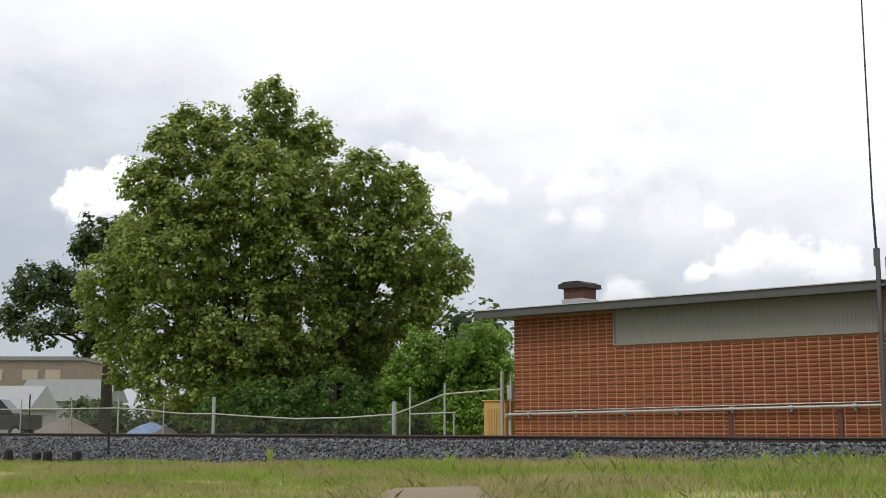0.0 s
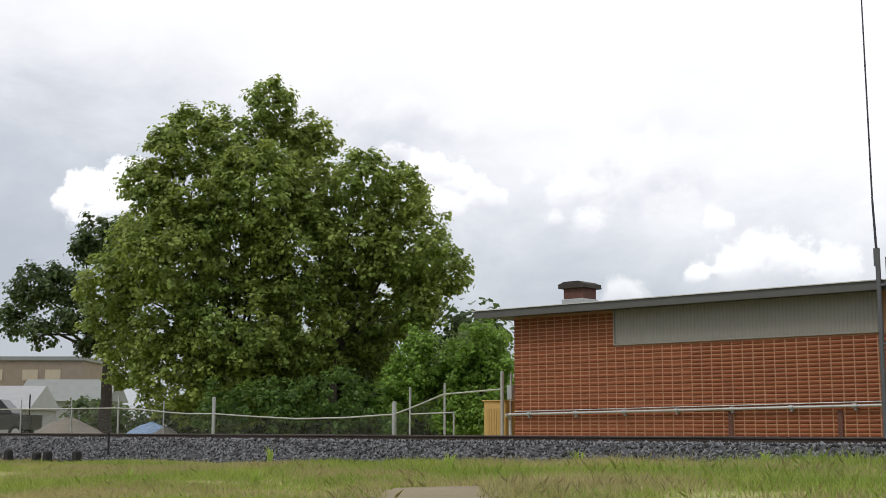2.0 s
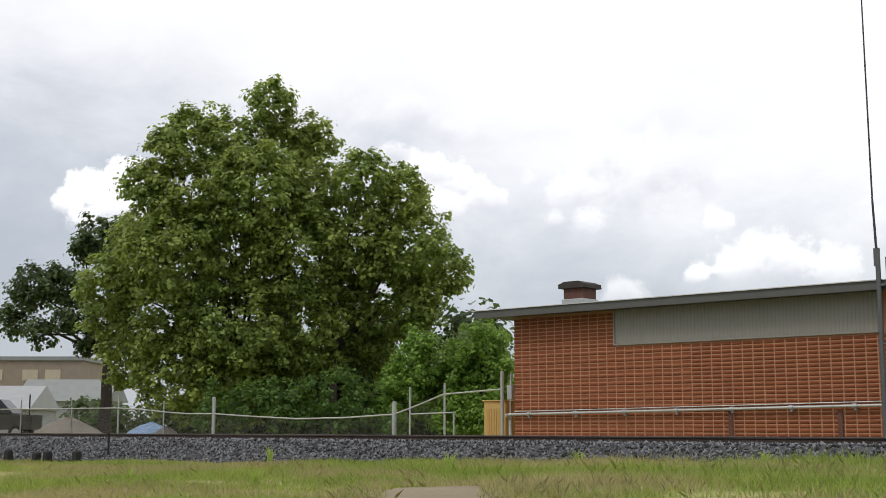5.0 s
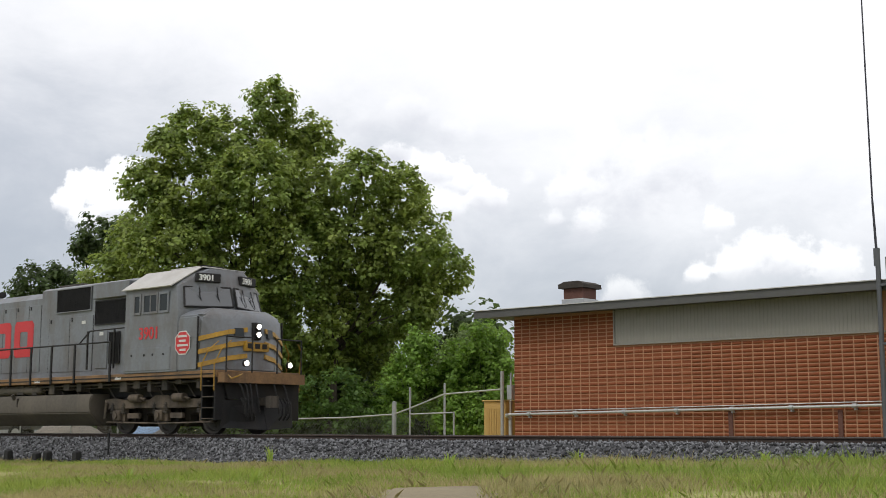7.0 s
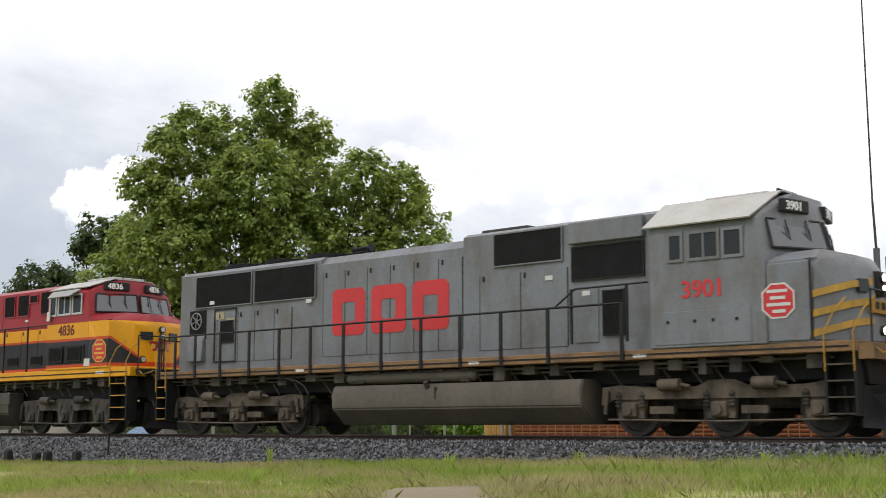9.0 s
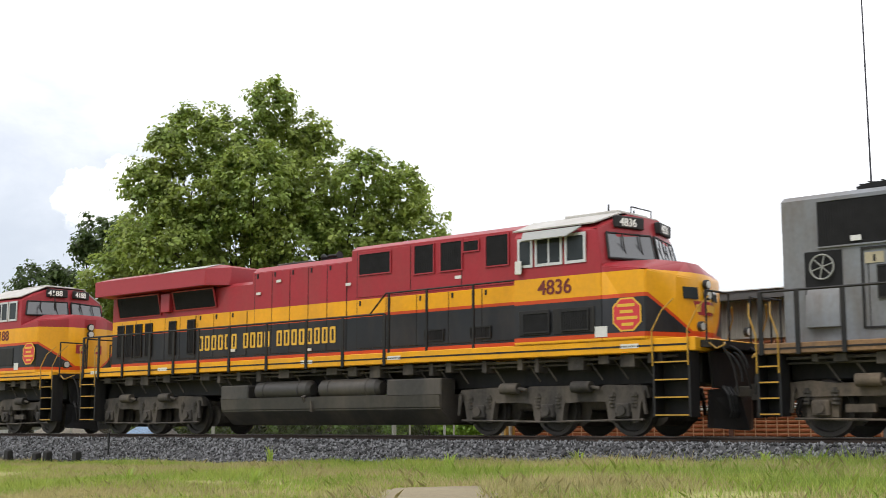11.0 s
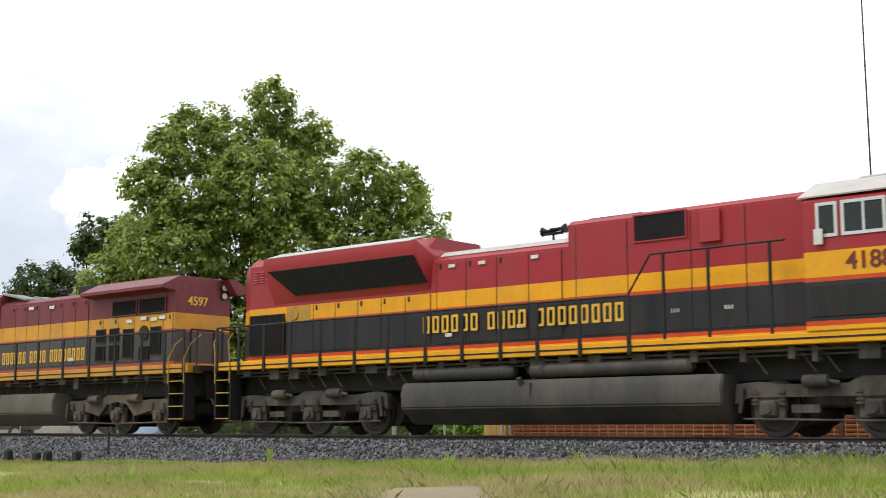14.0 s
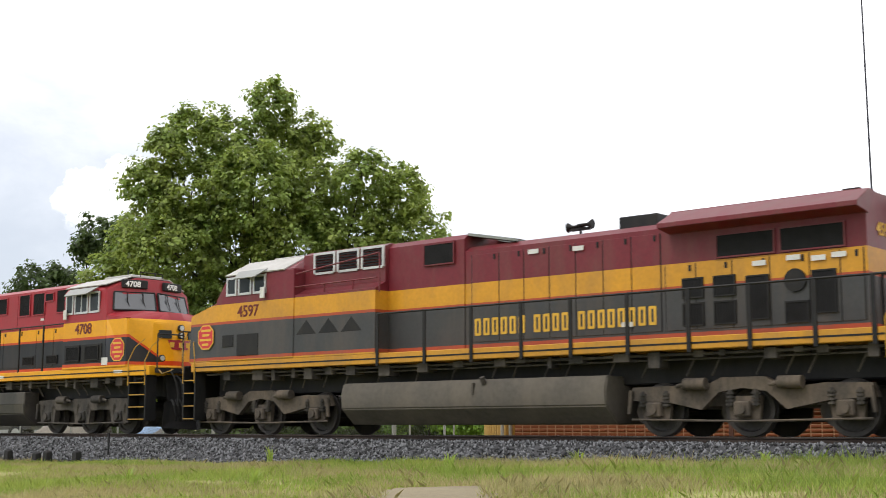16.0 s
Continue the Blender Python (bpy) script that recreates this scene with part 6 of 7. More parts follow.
# ------------------------------------------------------------ fence, cabinet and yard things
def build_fence():
    root = empty("chain_link_fence", pose(0, 0, 0))
    tagged(root, "galvanised chain-link fence with a sagging top rail", "fence")
    Y = 7.0
    posts = [(-58, 1.3, 0.03), (-54.6, 1.3, 0.03), (-51.0, 1.42, 0.03), (-47.05, 1.35, 0.03), (-43.7, 1.42, 0.04), (-40.7, 1.2, 0.03), (-37.65, 1.30, 0.07), (-28.45, 1.01, 0.075), (-27.75, 1.45, 0.035), (-26.28, 1.55, 0.035), (-25.9, 0.66, 0.03)]
    for x, z, r in posts:
        bm = B()
        tube(bm, (x, Y, -0.5), (x, Y, z), r, seg=10)
        tube(bm, (x, Y, z), (x, Y, z + 0.03), r * 1.15, r * 0.3, seg=10)
        part("post", bm, GALV, root)
    bm = B()
    tube(bm, (-23.5, 6.4, -0.5), (-23.5, 6.4, 1.85), 0.055, seg=12)
    tube(bm, (-23.25, 6.5, -0.5), (-23.25, 6.5, 1.8), 0.03, seg=10)
    part("gate_post", bm, PIPE, root, "pale pipe post beside the wall")
    rail = [(-58, 1.05), (-51, 1.0), (-43.7, 0.98), (-42.2, 0.92), (-40.7, 0.80), (-39.2, 0.72), (-37.65, 0.71), (-35.5, 0.60), (-33, 0.50), (-30.6, 0.53), (-28.45, 0.62), (-27.75, 0.80), (-26.28, 1.23)]
    bm = B()
    pipe(bm, [(x, Y - 0.03, z) for x, z in rail], 0.025, 8)
    pipe(bm, [(-26.28, Y - 0.03, 1.23), (-23.5, 6.4, 1.32)], 0.025, 8)
    pipe(bm, [(-27.75, Y - 0.03, 0.62), (-25.9, Y - 0.03, 0.66)], 0.02, 8)
    part("top_rail", bm, PIPE, root, "sagging pale top rail")
    # woven wires
    verts, faces = [], []

    def top(x):
        for (a, za), (b, zb) in zip(rail, rail[1:]):
            if a <= x <= b:
                return za + (zb - za) * (x - a) / (b - a)
        return 1.2

    def wire(p, q, r=0.002):
        k = len(verts)
        for c in (p, q):
            verts.extend([(c[0], c[1] - r, c[2]), (c[0] + r, c[1] + r, c[2]), (c[0] - r, c[1] + r, c[2])])
        faces.extend([(k, k + 1, k + 4, k + 3), (k + 1, k + 2, k + 5, k + 4), (k + 2, k, k + 3, k + 5)])
    x = -58.0
    while x < -26.3:
        for d in (-1, 1):
            h = top(x) + 0.45
            x2 = x + d * h * 0.6
            if -58 < x2 < -26.2:
                wire((x, Y, top(x)), (x2, Y + 0.01 * d, -0.45))
        x += 0.075
    mesh = fill("wire_mesh", verts, faces, MESHWIRE, root)
    mesh["label"] = "woven wire mesh"


def build_cabinet():
    root = empty("utility_cabinet", pose(-23.95, 6.9, -0.45))
    tagged(root, "tan metal utility cabinet with a louvred door", "cabinet")
    bm = B()
    box(bm, -0.42, 0.42, -0.3, 0.3, 0, 1.42, 0.02)
    part("body", bm, TANBOX, root)
    bm = B()
    box(bm, -0.34, 0.34, -0.32, -0.3, 0.12, 1.3, 0.005)
    d = part("door", bm, TANBOX, root)
    slat = None
    for i in range(9):
        if slat is None:
            bm = B()
            box(bm, -0.025, 0.025, -0.335, -0.32, 0.2, 1.2, 0.004)
            slat = part("slat", bm, TANBOX, d)
            slat.matrix_basis = pose(-0.26, 0, 0)
        else:
            again(slat, pose(-0.26 + 0.065 * i, 0, 0))
    bm = B()
    box(bm, -0.45, 0.45, -0.35, 0.35, 1.42, 1.46, 0.01)
    part("lid", bm, TANBOX, root)
    root2 = empty("meter_box", pose(-22.55, 5.6, 0))
    tagged(root2, "grey electrical meter box on a short post", "meter box")
    bm = B()
    box(bm, -0.09, 0.09, -0.08, 0.08, 0.98, 1.40, 0.015)
    part("box", bm, GALV, root2)
    bm = B()
    box(bm, -0.03, 0.03, -0.03, 0.03, -0.45, 0.95)
    part("post", bm, FARBRICK, root2)


def build_heaps():
    for name, c, rx, ry, h, m_, label, cat in (
            ("soil_heap", (-53.2, 10.8), 2.3, 1.8, 1.2, DIRT, "low heap of sandy soil behind the fence", "heap"),
            ("blue_tarp", (-50.0, 13.2), 2.0, 1.1, 0.95, TARP, "crumpled blue tarp over a low pile", "tarp"),
            ("rubble_heap", (-48.0, 12.6), 1.1, 0.8, 0.75, STONEY, "pile of grey concrete rubble", "rubble")):
        bm = B()
        n, k = 28, 7
        rings = []
        for j in range(k):
            f = j / (k - 1)
            ring = []
            for i in range(n):
                a = 2 * math.pi * i / n
                w = 1 + 0.18 * noise.noise(Vector((math.cos(a) * 1.5, math.sin(a) * 1.5, f + c[0])))
                r = (1 - f * f) ** 0.8 * (1 - 0.25 * f) + 0.02
                z = -0.5 + h * f * (1 + 0.10 * noise.noise(Vector((i * 0.6, j * 0.9, c[1]))))
                ring.append(bm.verts.new((c[0] + rx * r * w * math.cos(a), c[1] + ry * r * w * math.sin(a), z)))
            rings.append(ring)
        for a, b in zip(rings, rings[1:]):
            for i in range(n):
                bm.faces.new((a[i], a[(i + 1) % n], b[(i + 1) % n], b[i]))
        bm.faces.new(rings[-1])
        bm.faces.new(rings[0][::-1])
        tagged(finish(name, bm, m_), label, cat)


def build_pickup():
    root = empty("pickup_truck", pose(-64.5, 13.85, -0.45, 0, 0, 41))
    tagged(root, "parked black pickup truck seen behind the fence", "truck")
    bm = B()
    extr(bm, [(-3.6, 0.55), (1.9, 0.55), (1.95, 1.35), (-0.1, 1.35), (-0.3, 1.42), (-3.6, 1.42)], -0.95, 0.95)
    bmesh.ops.bevel(bm, geom=[e for e in bm.edges], offset=0.05, segments=2, affect="EDGES")
    part("body", bm, TRUCKGREY, root)
    bm = B()
    pts = []
    for s in (-1, 1):
        for x, y, z in ((-2.3, 0.9, 1.4), (-1.9, 0.78, 2.2), (0.1, 0.78, 2.2), (0.9, 0.9, 1.4)):
            pts.append((x, s * y, z))
    hull(bm, pts, 0.04)
    cabp = part("cabin", bm, TRUCKBLACK, root)
    for s in (-1, 1):
        bm = B()
        slab(bm, [(-1.95, s * 0.89, 1.5), (0.4, s * 0.89, 1.5), (-0.05, s * 0.80, 2.05), (-1.75, s * 0.80, 2.05)], 0.01)
        part("window", bm, GLASS, cabp)
        for x in (-2.6, 1.1):
            bm = B()
            tube(bm, (x, s * 0.75, 0.4), (x, s * 0.97, 0.4), 0.4, seg=20)
            w = part("wheel", bm, TRUCKBLACK, root)
            bm = B()
            tube(bm, (x, s * 0.96, 0.4), (x, s * 0.985, 0.4), 0.22, seg=14)
            part("rim", bm, GALV, w)
    bm = B()
    tube(bm, (1.2, 0.9, 1.3), (1.2, 0.9, 2.5), 0.04)
    part("mirror", bm, TRUCKBLACK, root)


def build_far_buildings():
    root = empty("far_brick_building", pose(-101, 37, 0, 0, 0, 41))
    tagged(root, "two-storey brown brick building with boarded cream windows", "building")
    bm = B()
    box(bm, -14, 4.8, 0, 10, -0.6, 6.1)
    part("wall", bm, FARBRICK, root)
    bm = B()
    box(bm, -14.2, 5.0, -0.2, 10.2, 6.1, 6.45)
    part("roof", bm, FARGREY, root)
    for x in (-10.5, -7.0, -3.5, -0.4, 1.6):
        bm = B()
        box(bm, x, x + 1.35, -0.06, 0.02, 4.35, 5.3)
        part("window", bm, CREAM, root, "boarded cream window")
    root = empty("white_shed", pose(-82, 25.5, 0, 0, 0, 41))
    tagged(root, "low shed with a shallow white metal roof", "shed")
    bm = B()
    box(bm, -9, 0.2, 0, 7, -0.6, 1.5)
    part("wall", bm, FARWHITE, root)
    bm = B()
    extr(bm, [(-0.3, 1.5), (7.3, 1.5), (3.5, 3.3)], -9.3, 0.5, "yz")
    part("roof", bm, FARWHITE, root)
    root = empty("grey_house", pose(-94.6, 33.7, 0, 0, 0, 41))
    tagged(root, "small house with a grey shingle roof", "house")
    bm = B()
    box(bm, -1.0, 6.0, 0, 6, -0.6, 2.4)
    part("wall", bm, FARWHITE, root)
    bm = B()
    extr(bm, [(-0.4, 2.4), (6.4, 2.4), (3.0, 4.3)], -1.4, 6.4, "yz")
    part("roof", bm, FARGREY, root)


def build_track_side():
    root = empty("marker_post", pose(-30.2, -2.6, -0.78))
    tagged(root, "thin dark steel marker post at the ballast toe", "post")
    bm = B()
    box(bm, -0.025, 0.025, -0.02, 0.02, 0, 0.82, 0.005)
    part("stake", bm, BLACK, root)
    bm = B()
    box(bm, -0.045, 0.045, -0.028, -0.02, 0.70, 0.82)
    part("plate", bm, BLACK, root)
    stub = None
    for x, y, h in ((-34.0, -3.4, 0.42), (-32.5, -3.4, 0.36), (-32.1, -3.3, 0.4), (-30.5, -3.4, 0.42)):
        r2 = empty("tie_stub", pose(x, y, -0.88))
        tagged(r2, "rotted dark timber stub standing in the verge", "timber stub", "stubs in the verge")
        bm = B()
        hull(bm, [(-0.12, -0.1, 0), (0.12, -0.1, 0), (0.12, 0.1, 0), (-0.12, 0.1, 0), (-0.1, -0.08, h), (0.08, -0.08, h * 0.9), (0.1, 0.08, h), (-0.08, 0.08, h * 0.85), (0, 0, h * 1.12)], 0.01)
        part("stump", bm, BLACK, r2)
    bm = B()
    extr(bm, [(-7.6, -15.6), (-6.5, -15.5), (-6.75, -14.68), (-7.42, -13.71), (-8.1, -13.15), (-8.42, -14.2)], -0.75, -0.41, "xy")
    tagged(finish("concrete_slab", bm, SLAB), "weathered pale concrete slab set in the grass", "concrete slab")


build_fence()
build_cabinet()
build_heaps()
build_pickup()
build_far_buildings()
build_track_side()


# ------------------------------------------------------------ trees and grass
def leaves(rng, lobes, per_m2, size, clump=0.42, droop=0.0, squash=1.0):
    """Leaf blades gathered in clumps over the shells of a crown's lobes."""
    out, away = [], []
    for x, y, z, r in lobes:
        nclump = max(6, int(4 * math.pi * r * r * 3.6))
        d = rng.normal(0, 1, (nclump, 3))
        d /= np.linalg.norm(d, axis=1)[:, None]
        rad = r * np.where(rng.rand(nclump) < 0.10, 0.98 + 0.20 * rng.rand(nclump), 0.46 + 0.52 * rng.rand(nclump) ** 0.65)
        c = np.array([x, y, z]) + d * rad[:, None] * np.array([1, 1, squash])
        k = max(6, int(per_m2 * 4 * math.pi * r * r / nclump))
        cr = clump * (0.55 + 0.75 * rng.rand(nclump, 1, 1))
        # each tuft is a small dome: blades on its outer shell, few below
        q = rng.normal(0, 1, (nclump, k, 3))
        q /= np.linalg.norm(q, axis=2)[..., None]
        q[..., 2] = np.where(q[..., 2] < -0.6, -q[..., 2], q[..., 2])
        off = q * cr * (0.35 + 0.9 * rng.rand(nclump, k, 1)) * np.array([1, 1, 0.85])
        out.append((c[:, None] + off).reshape(-1, 3))
        away.append((q * 0.8 + d[:, None] * 0.45).reshape(-1, 3))
    p = np.concatenate(out)
    n = len(p)
    # blades face out of their tuft and up to the light, with some disorder
    face = np.concatenate(away) + np.array([0, -0.1, 0.6]) + rng.normal(0, 0.45, (n, 3))
    face /= np.linalg.norm(face, axis=1)[:, None]
    a = rng.normal(0, 1, (n, 3))
    a[:, 2] -= droop
    a -= face * (a * face).sum(1)[:, None]
    a /= np.linalg.norm(a, axis=1)[:, None] + 1e-6
    b = np.cross(a, face)
    s = size * (0.6 + 0.7 * rng.rand(n, 1))
    w = s * 0.46
    nn = np.cross(a, b) * s * 0.12
    v = np.stack([p - a * s * 0.5, p + b * w + nn, p + a * s * 0.5, p - b * w + nn], 1).reshape(-1, 3)
    i = np.arange(n)[:, None] * 4
    return v, np.concatenate([i, i + 1, i + 2, i + 3], 1)


def tree(name, label, lobes, bases, per_m2, size, leaf, seed, category="tree", clump=0.42, droop=0.0, trunk_r=0.35, limbs=True):
    rng = np.random.RandomState(seed)
    root = empty(name, pose(0, 0, 0))
    tagged(root, label, category)
    bm = B()
    for bx, by, bz, tz in bases:
        a = Vector((bx, by, bz))
        prev, r = a, trunk_r
        for i in range(1, 5):
            q = Vector((bx + rng.uniform(-0.12, 0.12), by + rng.uniform(-0.12, 0.12), bz + (tz - bz) * i / 4))
            tube(bm, prev, q, r, r * 0.86, seg=10)
            prev, r = q, r * 0.86
        if limbs:
            for lx, ly, lz, lr in lobes:
                e = Vector((lx, ly, lz))
                if (e - prev).length > 11 or min(bases, key=lambda s: (Vector(s[:3]) - e).length)[0] != bx:
                    continue
                mid = prev.lerp(e, 0.5) + Vector((rng.uniform(-0.3, 0.3), rng.uniform(-0.3, 0.3), 0.25 + rng.uniform(0, 0.4)))
                tube(bm, prev, mid, r * 0.45, r * 0.3, seg=7)
                tube(bm, mid, e, r * 0.3, r * 0.12, seg=6)
                for _ in range(4):
                    d = Vector(rng.normal(0, 1, 3)).normalized() * lr * 0.85
                    tube(bm, e, e + d, r * 0.10, r * 0.03, seg=5)
    part("trunk", bm, BARK, root)
    v, f = leaves(rng, lobes, per_m2, size, clump, droop)
    fill("crown", v, f, leaf, root)
    return root


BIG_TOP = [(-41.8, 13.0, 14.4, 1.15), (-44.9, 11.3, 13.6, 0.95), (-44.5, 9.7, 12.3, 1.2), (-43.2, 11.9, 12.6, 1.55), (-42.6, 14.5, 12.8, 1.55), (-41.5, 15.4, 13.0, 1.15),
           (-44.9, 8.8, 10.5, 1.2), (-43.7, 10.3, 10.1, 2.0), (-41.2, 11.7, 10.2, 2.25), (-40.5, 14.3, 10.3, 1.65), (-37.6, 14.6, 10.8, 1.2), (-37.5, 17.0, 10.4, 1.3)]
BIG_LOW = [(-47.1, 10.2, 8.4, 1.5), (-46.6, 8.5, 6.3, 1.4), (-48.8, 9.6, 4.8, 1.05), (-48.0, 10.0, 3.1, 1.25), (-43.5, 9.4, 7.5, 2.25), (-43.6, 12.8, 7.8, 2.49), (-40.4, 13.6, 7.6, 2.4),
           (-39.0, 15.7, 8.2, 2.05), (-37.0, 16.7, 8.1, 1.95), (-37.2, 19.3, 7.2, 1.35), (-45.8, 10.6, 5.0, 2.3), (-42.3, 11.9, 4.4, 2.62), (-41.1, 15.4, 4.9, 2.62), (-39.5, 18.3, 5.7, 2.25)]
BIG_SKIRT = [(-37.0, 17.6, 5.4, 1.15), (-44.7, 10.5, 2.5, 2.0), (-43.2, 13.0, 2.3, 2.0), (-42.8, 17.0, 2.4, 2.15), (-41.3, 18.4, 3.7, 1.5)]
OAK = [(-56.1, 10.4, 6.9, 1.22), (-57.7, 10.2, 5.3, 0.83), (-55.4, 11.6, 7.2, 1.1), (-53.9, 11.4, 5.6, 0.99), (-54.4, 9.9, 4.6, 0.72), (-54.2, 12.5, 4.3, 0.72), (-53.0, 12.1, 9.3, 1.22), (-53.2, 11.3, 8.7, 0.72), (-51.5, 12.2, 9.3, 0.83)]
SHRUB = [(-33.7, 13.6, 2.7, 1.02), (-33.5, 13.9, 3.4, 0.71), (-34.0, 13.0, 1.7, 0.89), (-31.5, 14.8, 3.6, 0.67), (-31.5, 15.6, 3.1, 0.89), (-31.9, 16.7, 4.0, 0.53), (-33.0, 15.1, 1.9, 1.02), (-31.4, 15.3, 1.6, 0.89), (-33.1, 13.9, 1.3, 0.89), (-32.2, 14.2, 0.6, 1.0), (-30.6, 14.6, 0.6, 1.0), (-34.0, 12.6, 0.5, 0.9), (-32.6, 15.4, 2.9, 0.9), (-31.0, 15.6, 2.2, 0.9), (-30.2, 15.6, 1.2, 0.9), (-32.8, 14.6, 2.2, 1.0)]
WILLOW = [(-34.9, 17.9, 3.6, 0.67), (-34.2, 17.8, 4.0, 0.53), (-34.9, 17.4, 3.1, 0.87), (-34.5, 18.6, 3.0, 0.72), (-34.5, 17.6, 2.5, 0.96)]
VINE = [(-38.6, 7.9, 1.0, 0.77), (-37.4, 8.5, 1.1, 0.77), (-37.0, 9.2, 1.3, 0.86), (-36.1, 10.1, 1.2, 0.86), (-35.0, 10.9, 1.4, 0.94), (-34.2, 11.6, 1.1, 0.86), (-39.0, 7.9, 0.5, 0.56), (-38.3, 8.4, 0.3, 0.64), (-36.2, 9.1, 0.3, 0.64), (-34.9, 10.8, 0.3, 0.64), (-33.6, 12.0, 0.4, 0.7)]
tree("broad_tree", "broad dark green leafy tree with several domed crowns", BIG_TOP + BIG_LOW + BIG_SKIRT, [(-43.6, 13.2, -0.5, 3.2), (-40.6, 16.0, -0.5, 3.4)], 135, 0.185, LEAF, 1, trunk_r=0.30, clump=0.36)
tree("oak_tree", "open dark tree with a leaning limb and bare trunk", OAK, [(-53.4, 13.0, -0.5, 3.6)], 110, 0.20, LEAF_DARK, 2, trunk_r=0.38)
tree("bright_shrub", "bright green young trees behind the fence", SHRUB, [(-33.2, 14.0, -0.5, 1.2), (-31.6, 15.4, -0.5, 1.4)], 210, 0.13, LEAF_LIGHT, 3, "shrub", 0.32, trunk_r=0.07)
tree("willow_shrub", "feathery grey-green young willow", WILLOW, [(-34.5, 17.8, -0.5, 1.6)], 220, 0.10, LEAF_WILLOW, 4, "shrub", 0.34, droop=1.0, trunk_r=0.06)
BACKHEDGE = [(-37.5 + 1.25 * i, 19.5 + 0.4 * math.sin(i * 2.3), 1.2 + 0.7 * math.sin(i * 1.7), 1.25) for i in range(8)]
tree("back_hedge", "dense dark green hedge behind the young trees", BACKHEDGE, [(-33.5, 19.6, -0.5, 0.5)], 110, 0.17, LEAF_LIGHT, 6, "hedge", 0.36, trunk_r=0.06, limbs=False)
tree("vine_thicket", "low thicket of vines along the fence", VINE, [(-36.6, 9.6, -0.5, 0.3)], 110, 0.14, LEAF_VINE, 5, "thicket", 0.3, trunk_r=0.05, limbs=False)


def far_woods():
    rng = np.random.RandomState(9)
    lobes = [(-90 + 9 * i + rng.uniform(-3, 3), 62 + rng.uniform(-6, 10), rng.uniform(0.6, 1.8), rng.uniform(1.6, 2.4)) for i in range(9)]
    lobes += [(-72 + 2.3 * i, 24 + 1.5 * math.sin(i * 2.1), rng.uniform(0.0, 0.9), rng.uniform(0.9, 1.4)) for i in range(9)]
    lobes += [(-64 + 2.3 * i, 27 + 1.2 * math.sin(i * 1.3), 0.9 + 0.5 * math.sin(i * 2.7), 1.7) for i in range(14)]
    lobes += [(-56 + 2.2 * i, 22.5 + 1.2 * math.sin(i * 1.9), 1.6 + 1.3 * (i % 3), 1.8) for i in range(9)]
    lobes += [(-49 + 2.0 * i, 17.2 + 1.0 * math.sin(i * 2.3), 0.7 + 0.6 * (i % 2), 1.5) for i in range(5)]
    v, f = leaves(rng, lobes, 34, 0.34, 0.6)
    w = fill("far_bushes", v, f, LEAF_DARK)
    tagged(w, "line of distant dark green bushes and hedge", "bushes", kind="stuff")


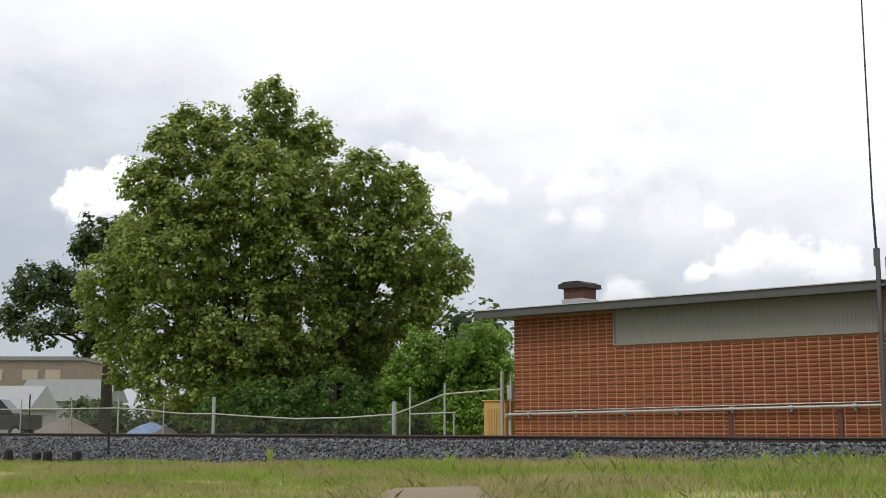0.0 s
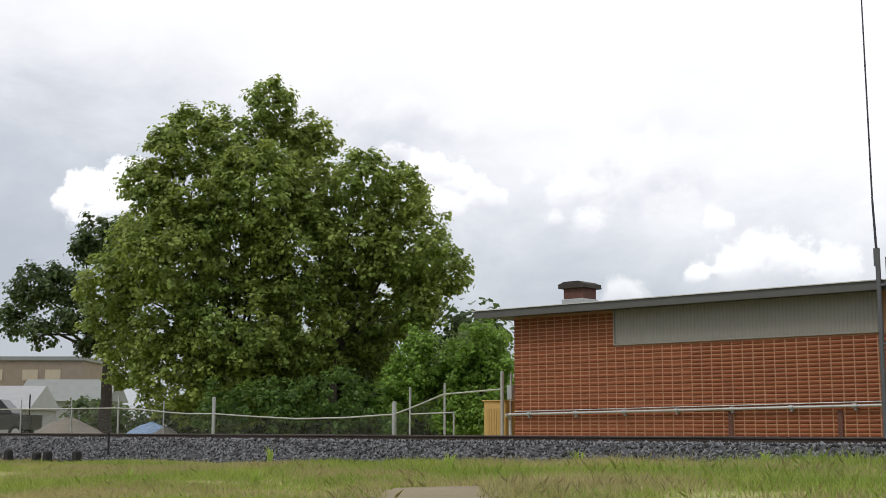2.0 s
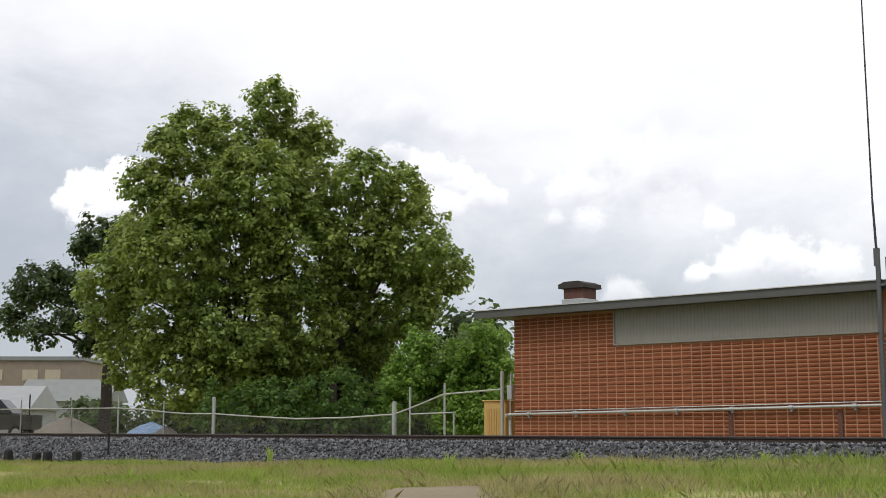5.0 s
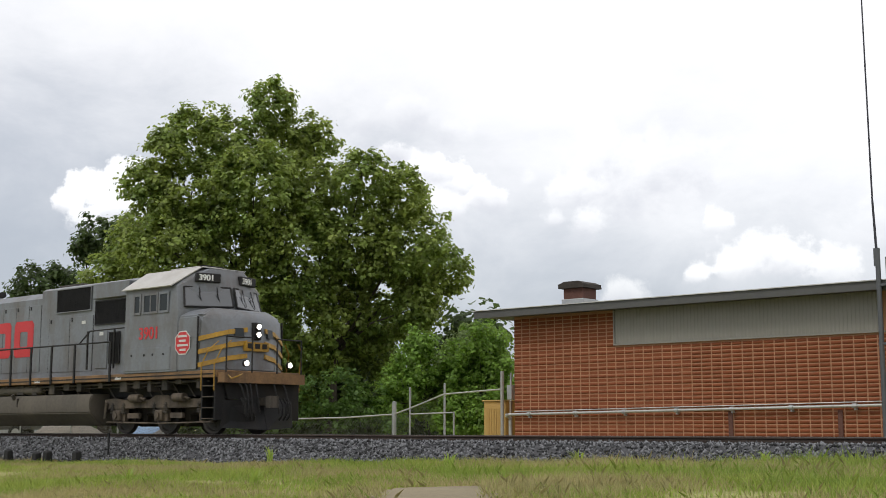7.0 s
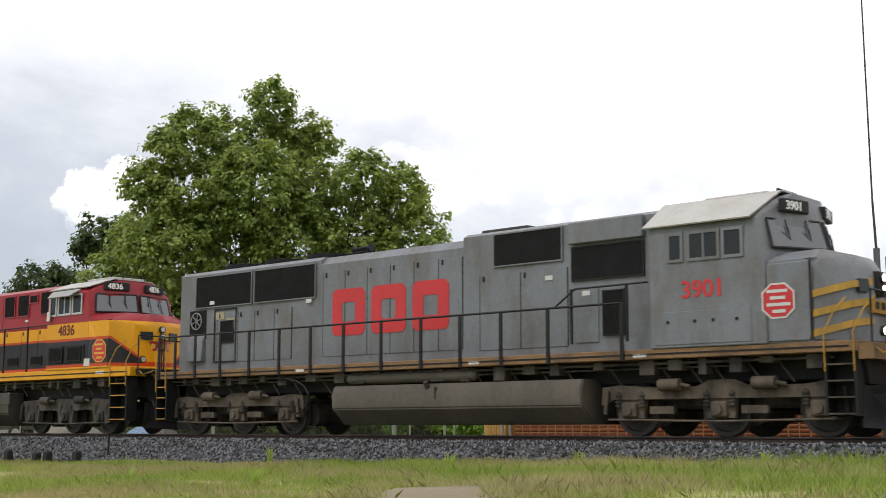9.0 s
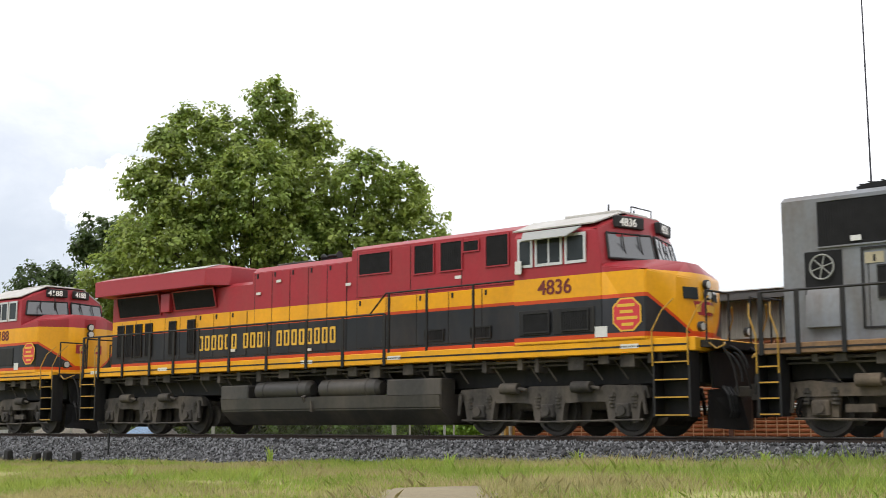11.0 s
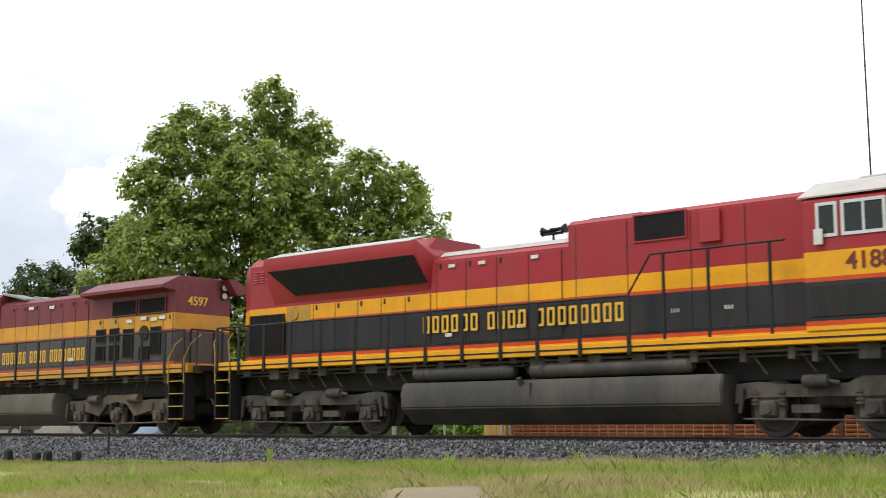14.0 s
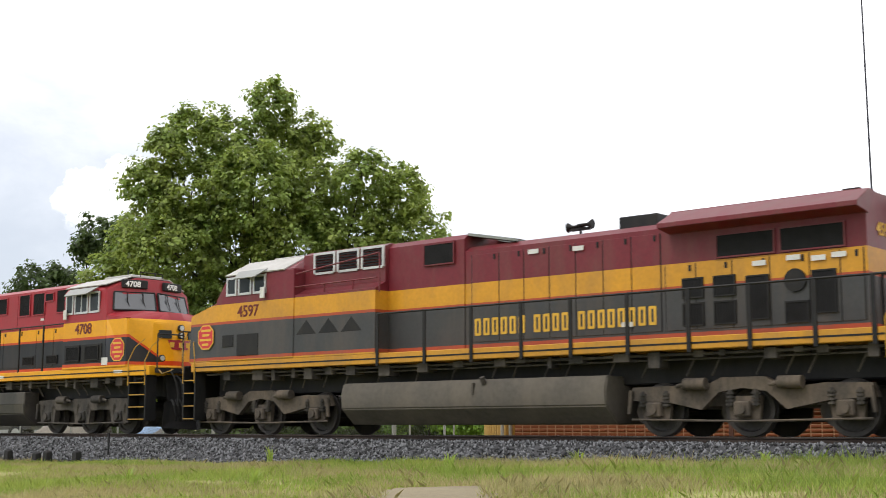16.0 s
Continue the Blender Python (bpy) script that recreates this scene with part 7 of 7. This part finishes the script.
def grass():
    rng = np.random.RandomState(11)
    for name, n, material, dry, label in (("green_grass", 300000, BLADE, False, "patchy green grass on the verge"), ("dry_grass", 240000, BLADE_DRY, True, "dry straw-coloured grass stems on the verge")):
        d = 6.3 + 14.4 * rng.rand(n) ** 0.95
        x = -d * (0.36 + 1.55 * rng.rand(n))
        y = d - 23.18
        v3 = np.stack([x * 0.33, y * 0.5], 1)
        lump = np.array([noise.noise(Vector((a, b, 3.0 if dry else 7.0))) + 0.5 * noise.noise(Vector((a * 3.1, b * 3.1, 1.0))) for a, b in v3])
        slab_in = (x / d > -0.985 + 0.04 * rng.rand(n)) & (x / d < -0.79 - 0.04 * rng.rand(n)) & (d > 6.6) & (d < 9.7)
        bias = np.clip((x + 20) / 14, 0, 1) * (-0.12 if dry else 0.12) + (0.12 if dry else -0.12)
        keep = (rng.rand(n) < np.clip(0.52 + bias + 2.3 * lump, 0.05, 1)) & ~slab_in
        x, y, lump = x[keep], y[keep], lump[keep]
        m = len(x)
        east = np.clip((x + 22) / 14, 0, 1)
        edge = np.clip((y + 5.2) / 2.4, 0, 1)
        h = (0.022 + 0.036 * rng.rand(m)) * np.clip((y + 23.18) / 12, 0.55, 1.15) * (1 + 1.1 * east + 1.7 * edge * (0.10 + 1.1 * east * (0.4 + rng.rand(m))) + 2.4 * np.clip(lump, 0, 1))
        if dry:
            h *= 0.9 + 0.5 * rng.rand(m)
        else:
            h *= 0.75 + 0.7 * rng.rand(m) ** 2
        z = np.array([ground_z(a, b) for a, b in zip(x, y)])
        a = rng.rand(m) * 6.28
        w = (0.003 + 0.004 * rng.rand(m)) * (0.6 if dry else 1.0)
        lean = rng.normal(0, 0.38, (m, 2)) * h[:, None]
        base = np.stack([x, y, z - 0.01], 1)
        side = np.stack([np.cos(a) * w, np.sin(a) * w, 0 * a], 1)
        midp = base + np.stack([lean[:, 0] * 0.3, lean[:, 1] * 0.3, h * 0.6], 1)
        tip = base + np.stack([lean[:, 0], lean[:, 1], h], 1)
        v = np.stack([base - side, base + side, midp + side * 0.8, tip, midp - side * 0.8], 1).reshape(-1, 3)
        i = np.arange(m)[:, None] * 5
        fill_ob = fill(name, v, np.concatenate([i, i + 1, i + 2, i + 3, i + 4], 1), material)
        tagged(fill_ob, label, "grass", kind="stuff")


def weeds():
    rng = np.random.RandomState(21)
    for x, y, h, k, sp in ((-22.6, -3.4, 0.62, 16, 0.16), (-15.2, -5.6, 0.42, 26, 0.2), (-13.3, -4.2, 0.45, 22, 0.22), (-9.5, -4.6, 0.42, 24, 0.25), (-11.2, -13.6, 0.34, 14, 0.1), (-12.6, -14.3, 0.3, 12, 0.1)):
        root = empty("weed", pose(x, y, ground_z(x, y) - 0.01))
        tagged(root, "tall tufted green weed with long blades", "weed", "weeds in the verge")
        for _ in range(k):
            bm = B()
            a = rng.uniform(0, 6.28)
            hh = h * rng.uniform(0.5, 1.0)
            out = rng.uniform(0.15, 0.6) * hh
            p0 = Vector((rng.uniform(-sp, sp) * 0.4, rng.uniform(-sp, sp) * 0.4, 0))
            pts = [p0 + Vector((math.cos(a) * out * f * f, math.sin(a) * out * f * f, hh * (f - 0.22 * f * f * f))) for f in (0, 0.35, 0.7, 1.0)]
            side = Vector((-math.sin(a), math.cos(a), 0.2)) * 0.014
            prev = None
            for i, q in enumerate(pts):
                s = side * (1, 1, 0.7, 0.1)[i]
                cur = (bm.verts.new(q - s), bm.verts.new(q + s))
                if prev:
                    bm.faces.new((prev[0], prev[1], cur[1], cur[0]))
                prev = cur
            part("blade", bm, BLADE, root)


far_woods()
grass()
weeds()


# ------------------------------------------------------------ motion of the train
def travel(t):
    """Metres run along the track at t seconds: nearly steady, slowly gathering speed."""
    u = t - 7.8
    return -16.86 + 8.842 * u + 0.0828 * u * u + 0.00095 * u ** 3


def motions():
    for root, front, turn in TRAIN:
        walk(root, [(0.5 * i, pose(travel(0.5 * i) + front, 0, 0, 0, 0, turn)) for i in range(33)])
    turns = {root: (-1 if turn else 1) for root, front, turn in TRAIN}
    for ob, root, x in WHEELSETS:
        walk(ob, [(i / 15, pose(x, 0, R_WHEEL, 0, turns[root] * math.degrees(travel(i / 15) / R_WHEEL), 0)) for i in range(241)])


motions()
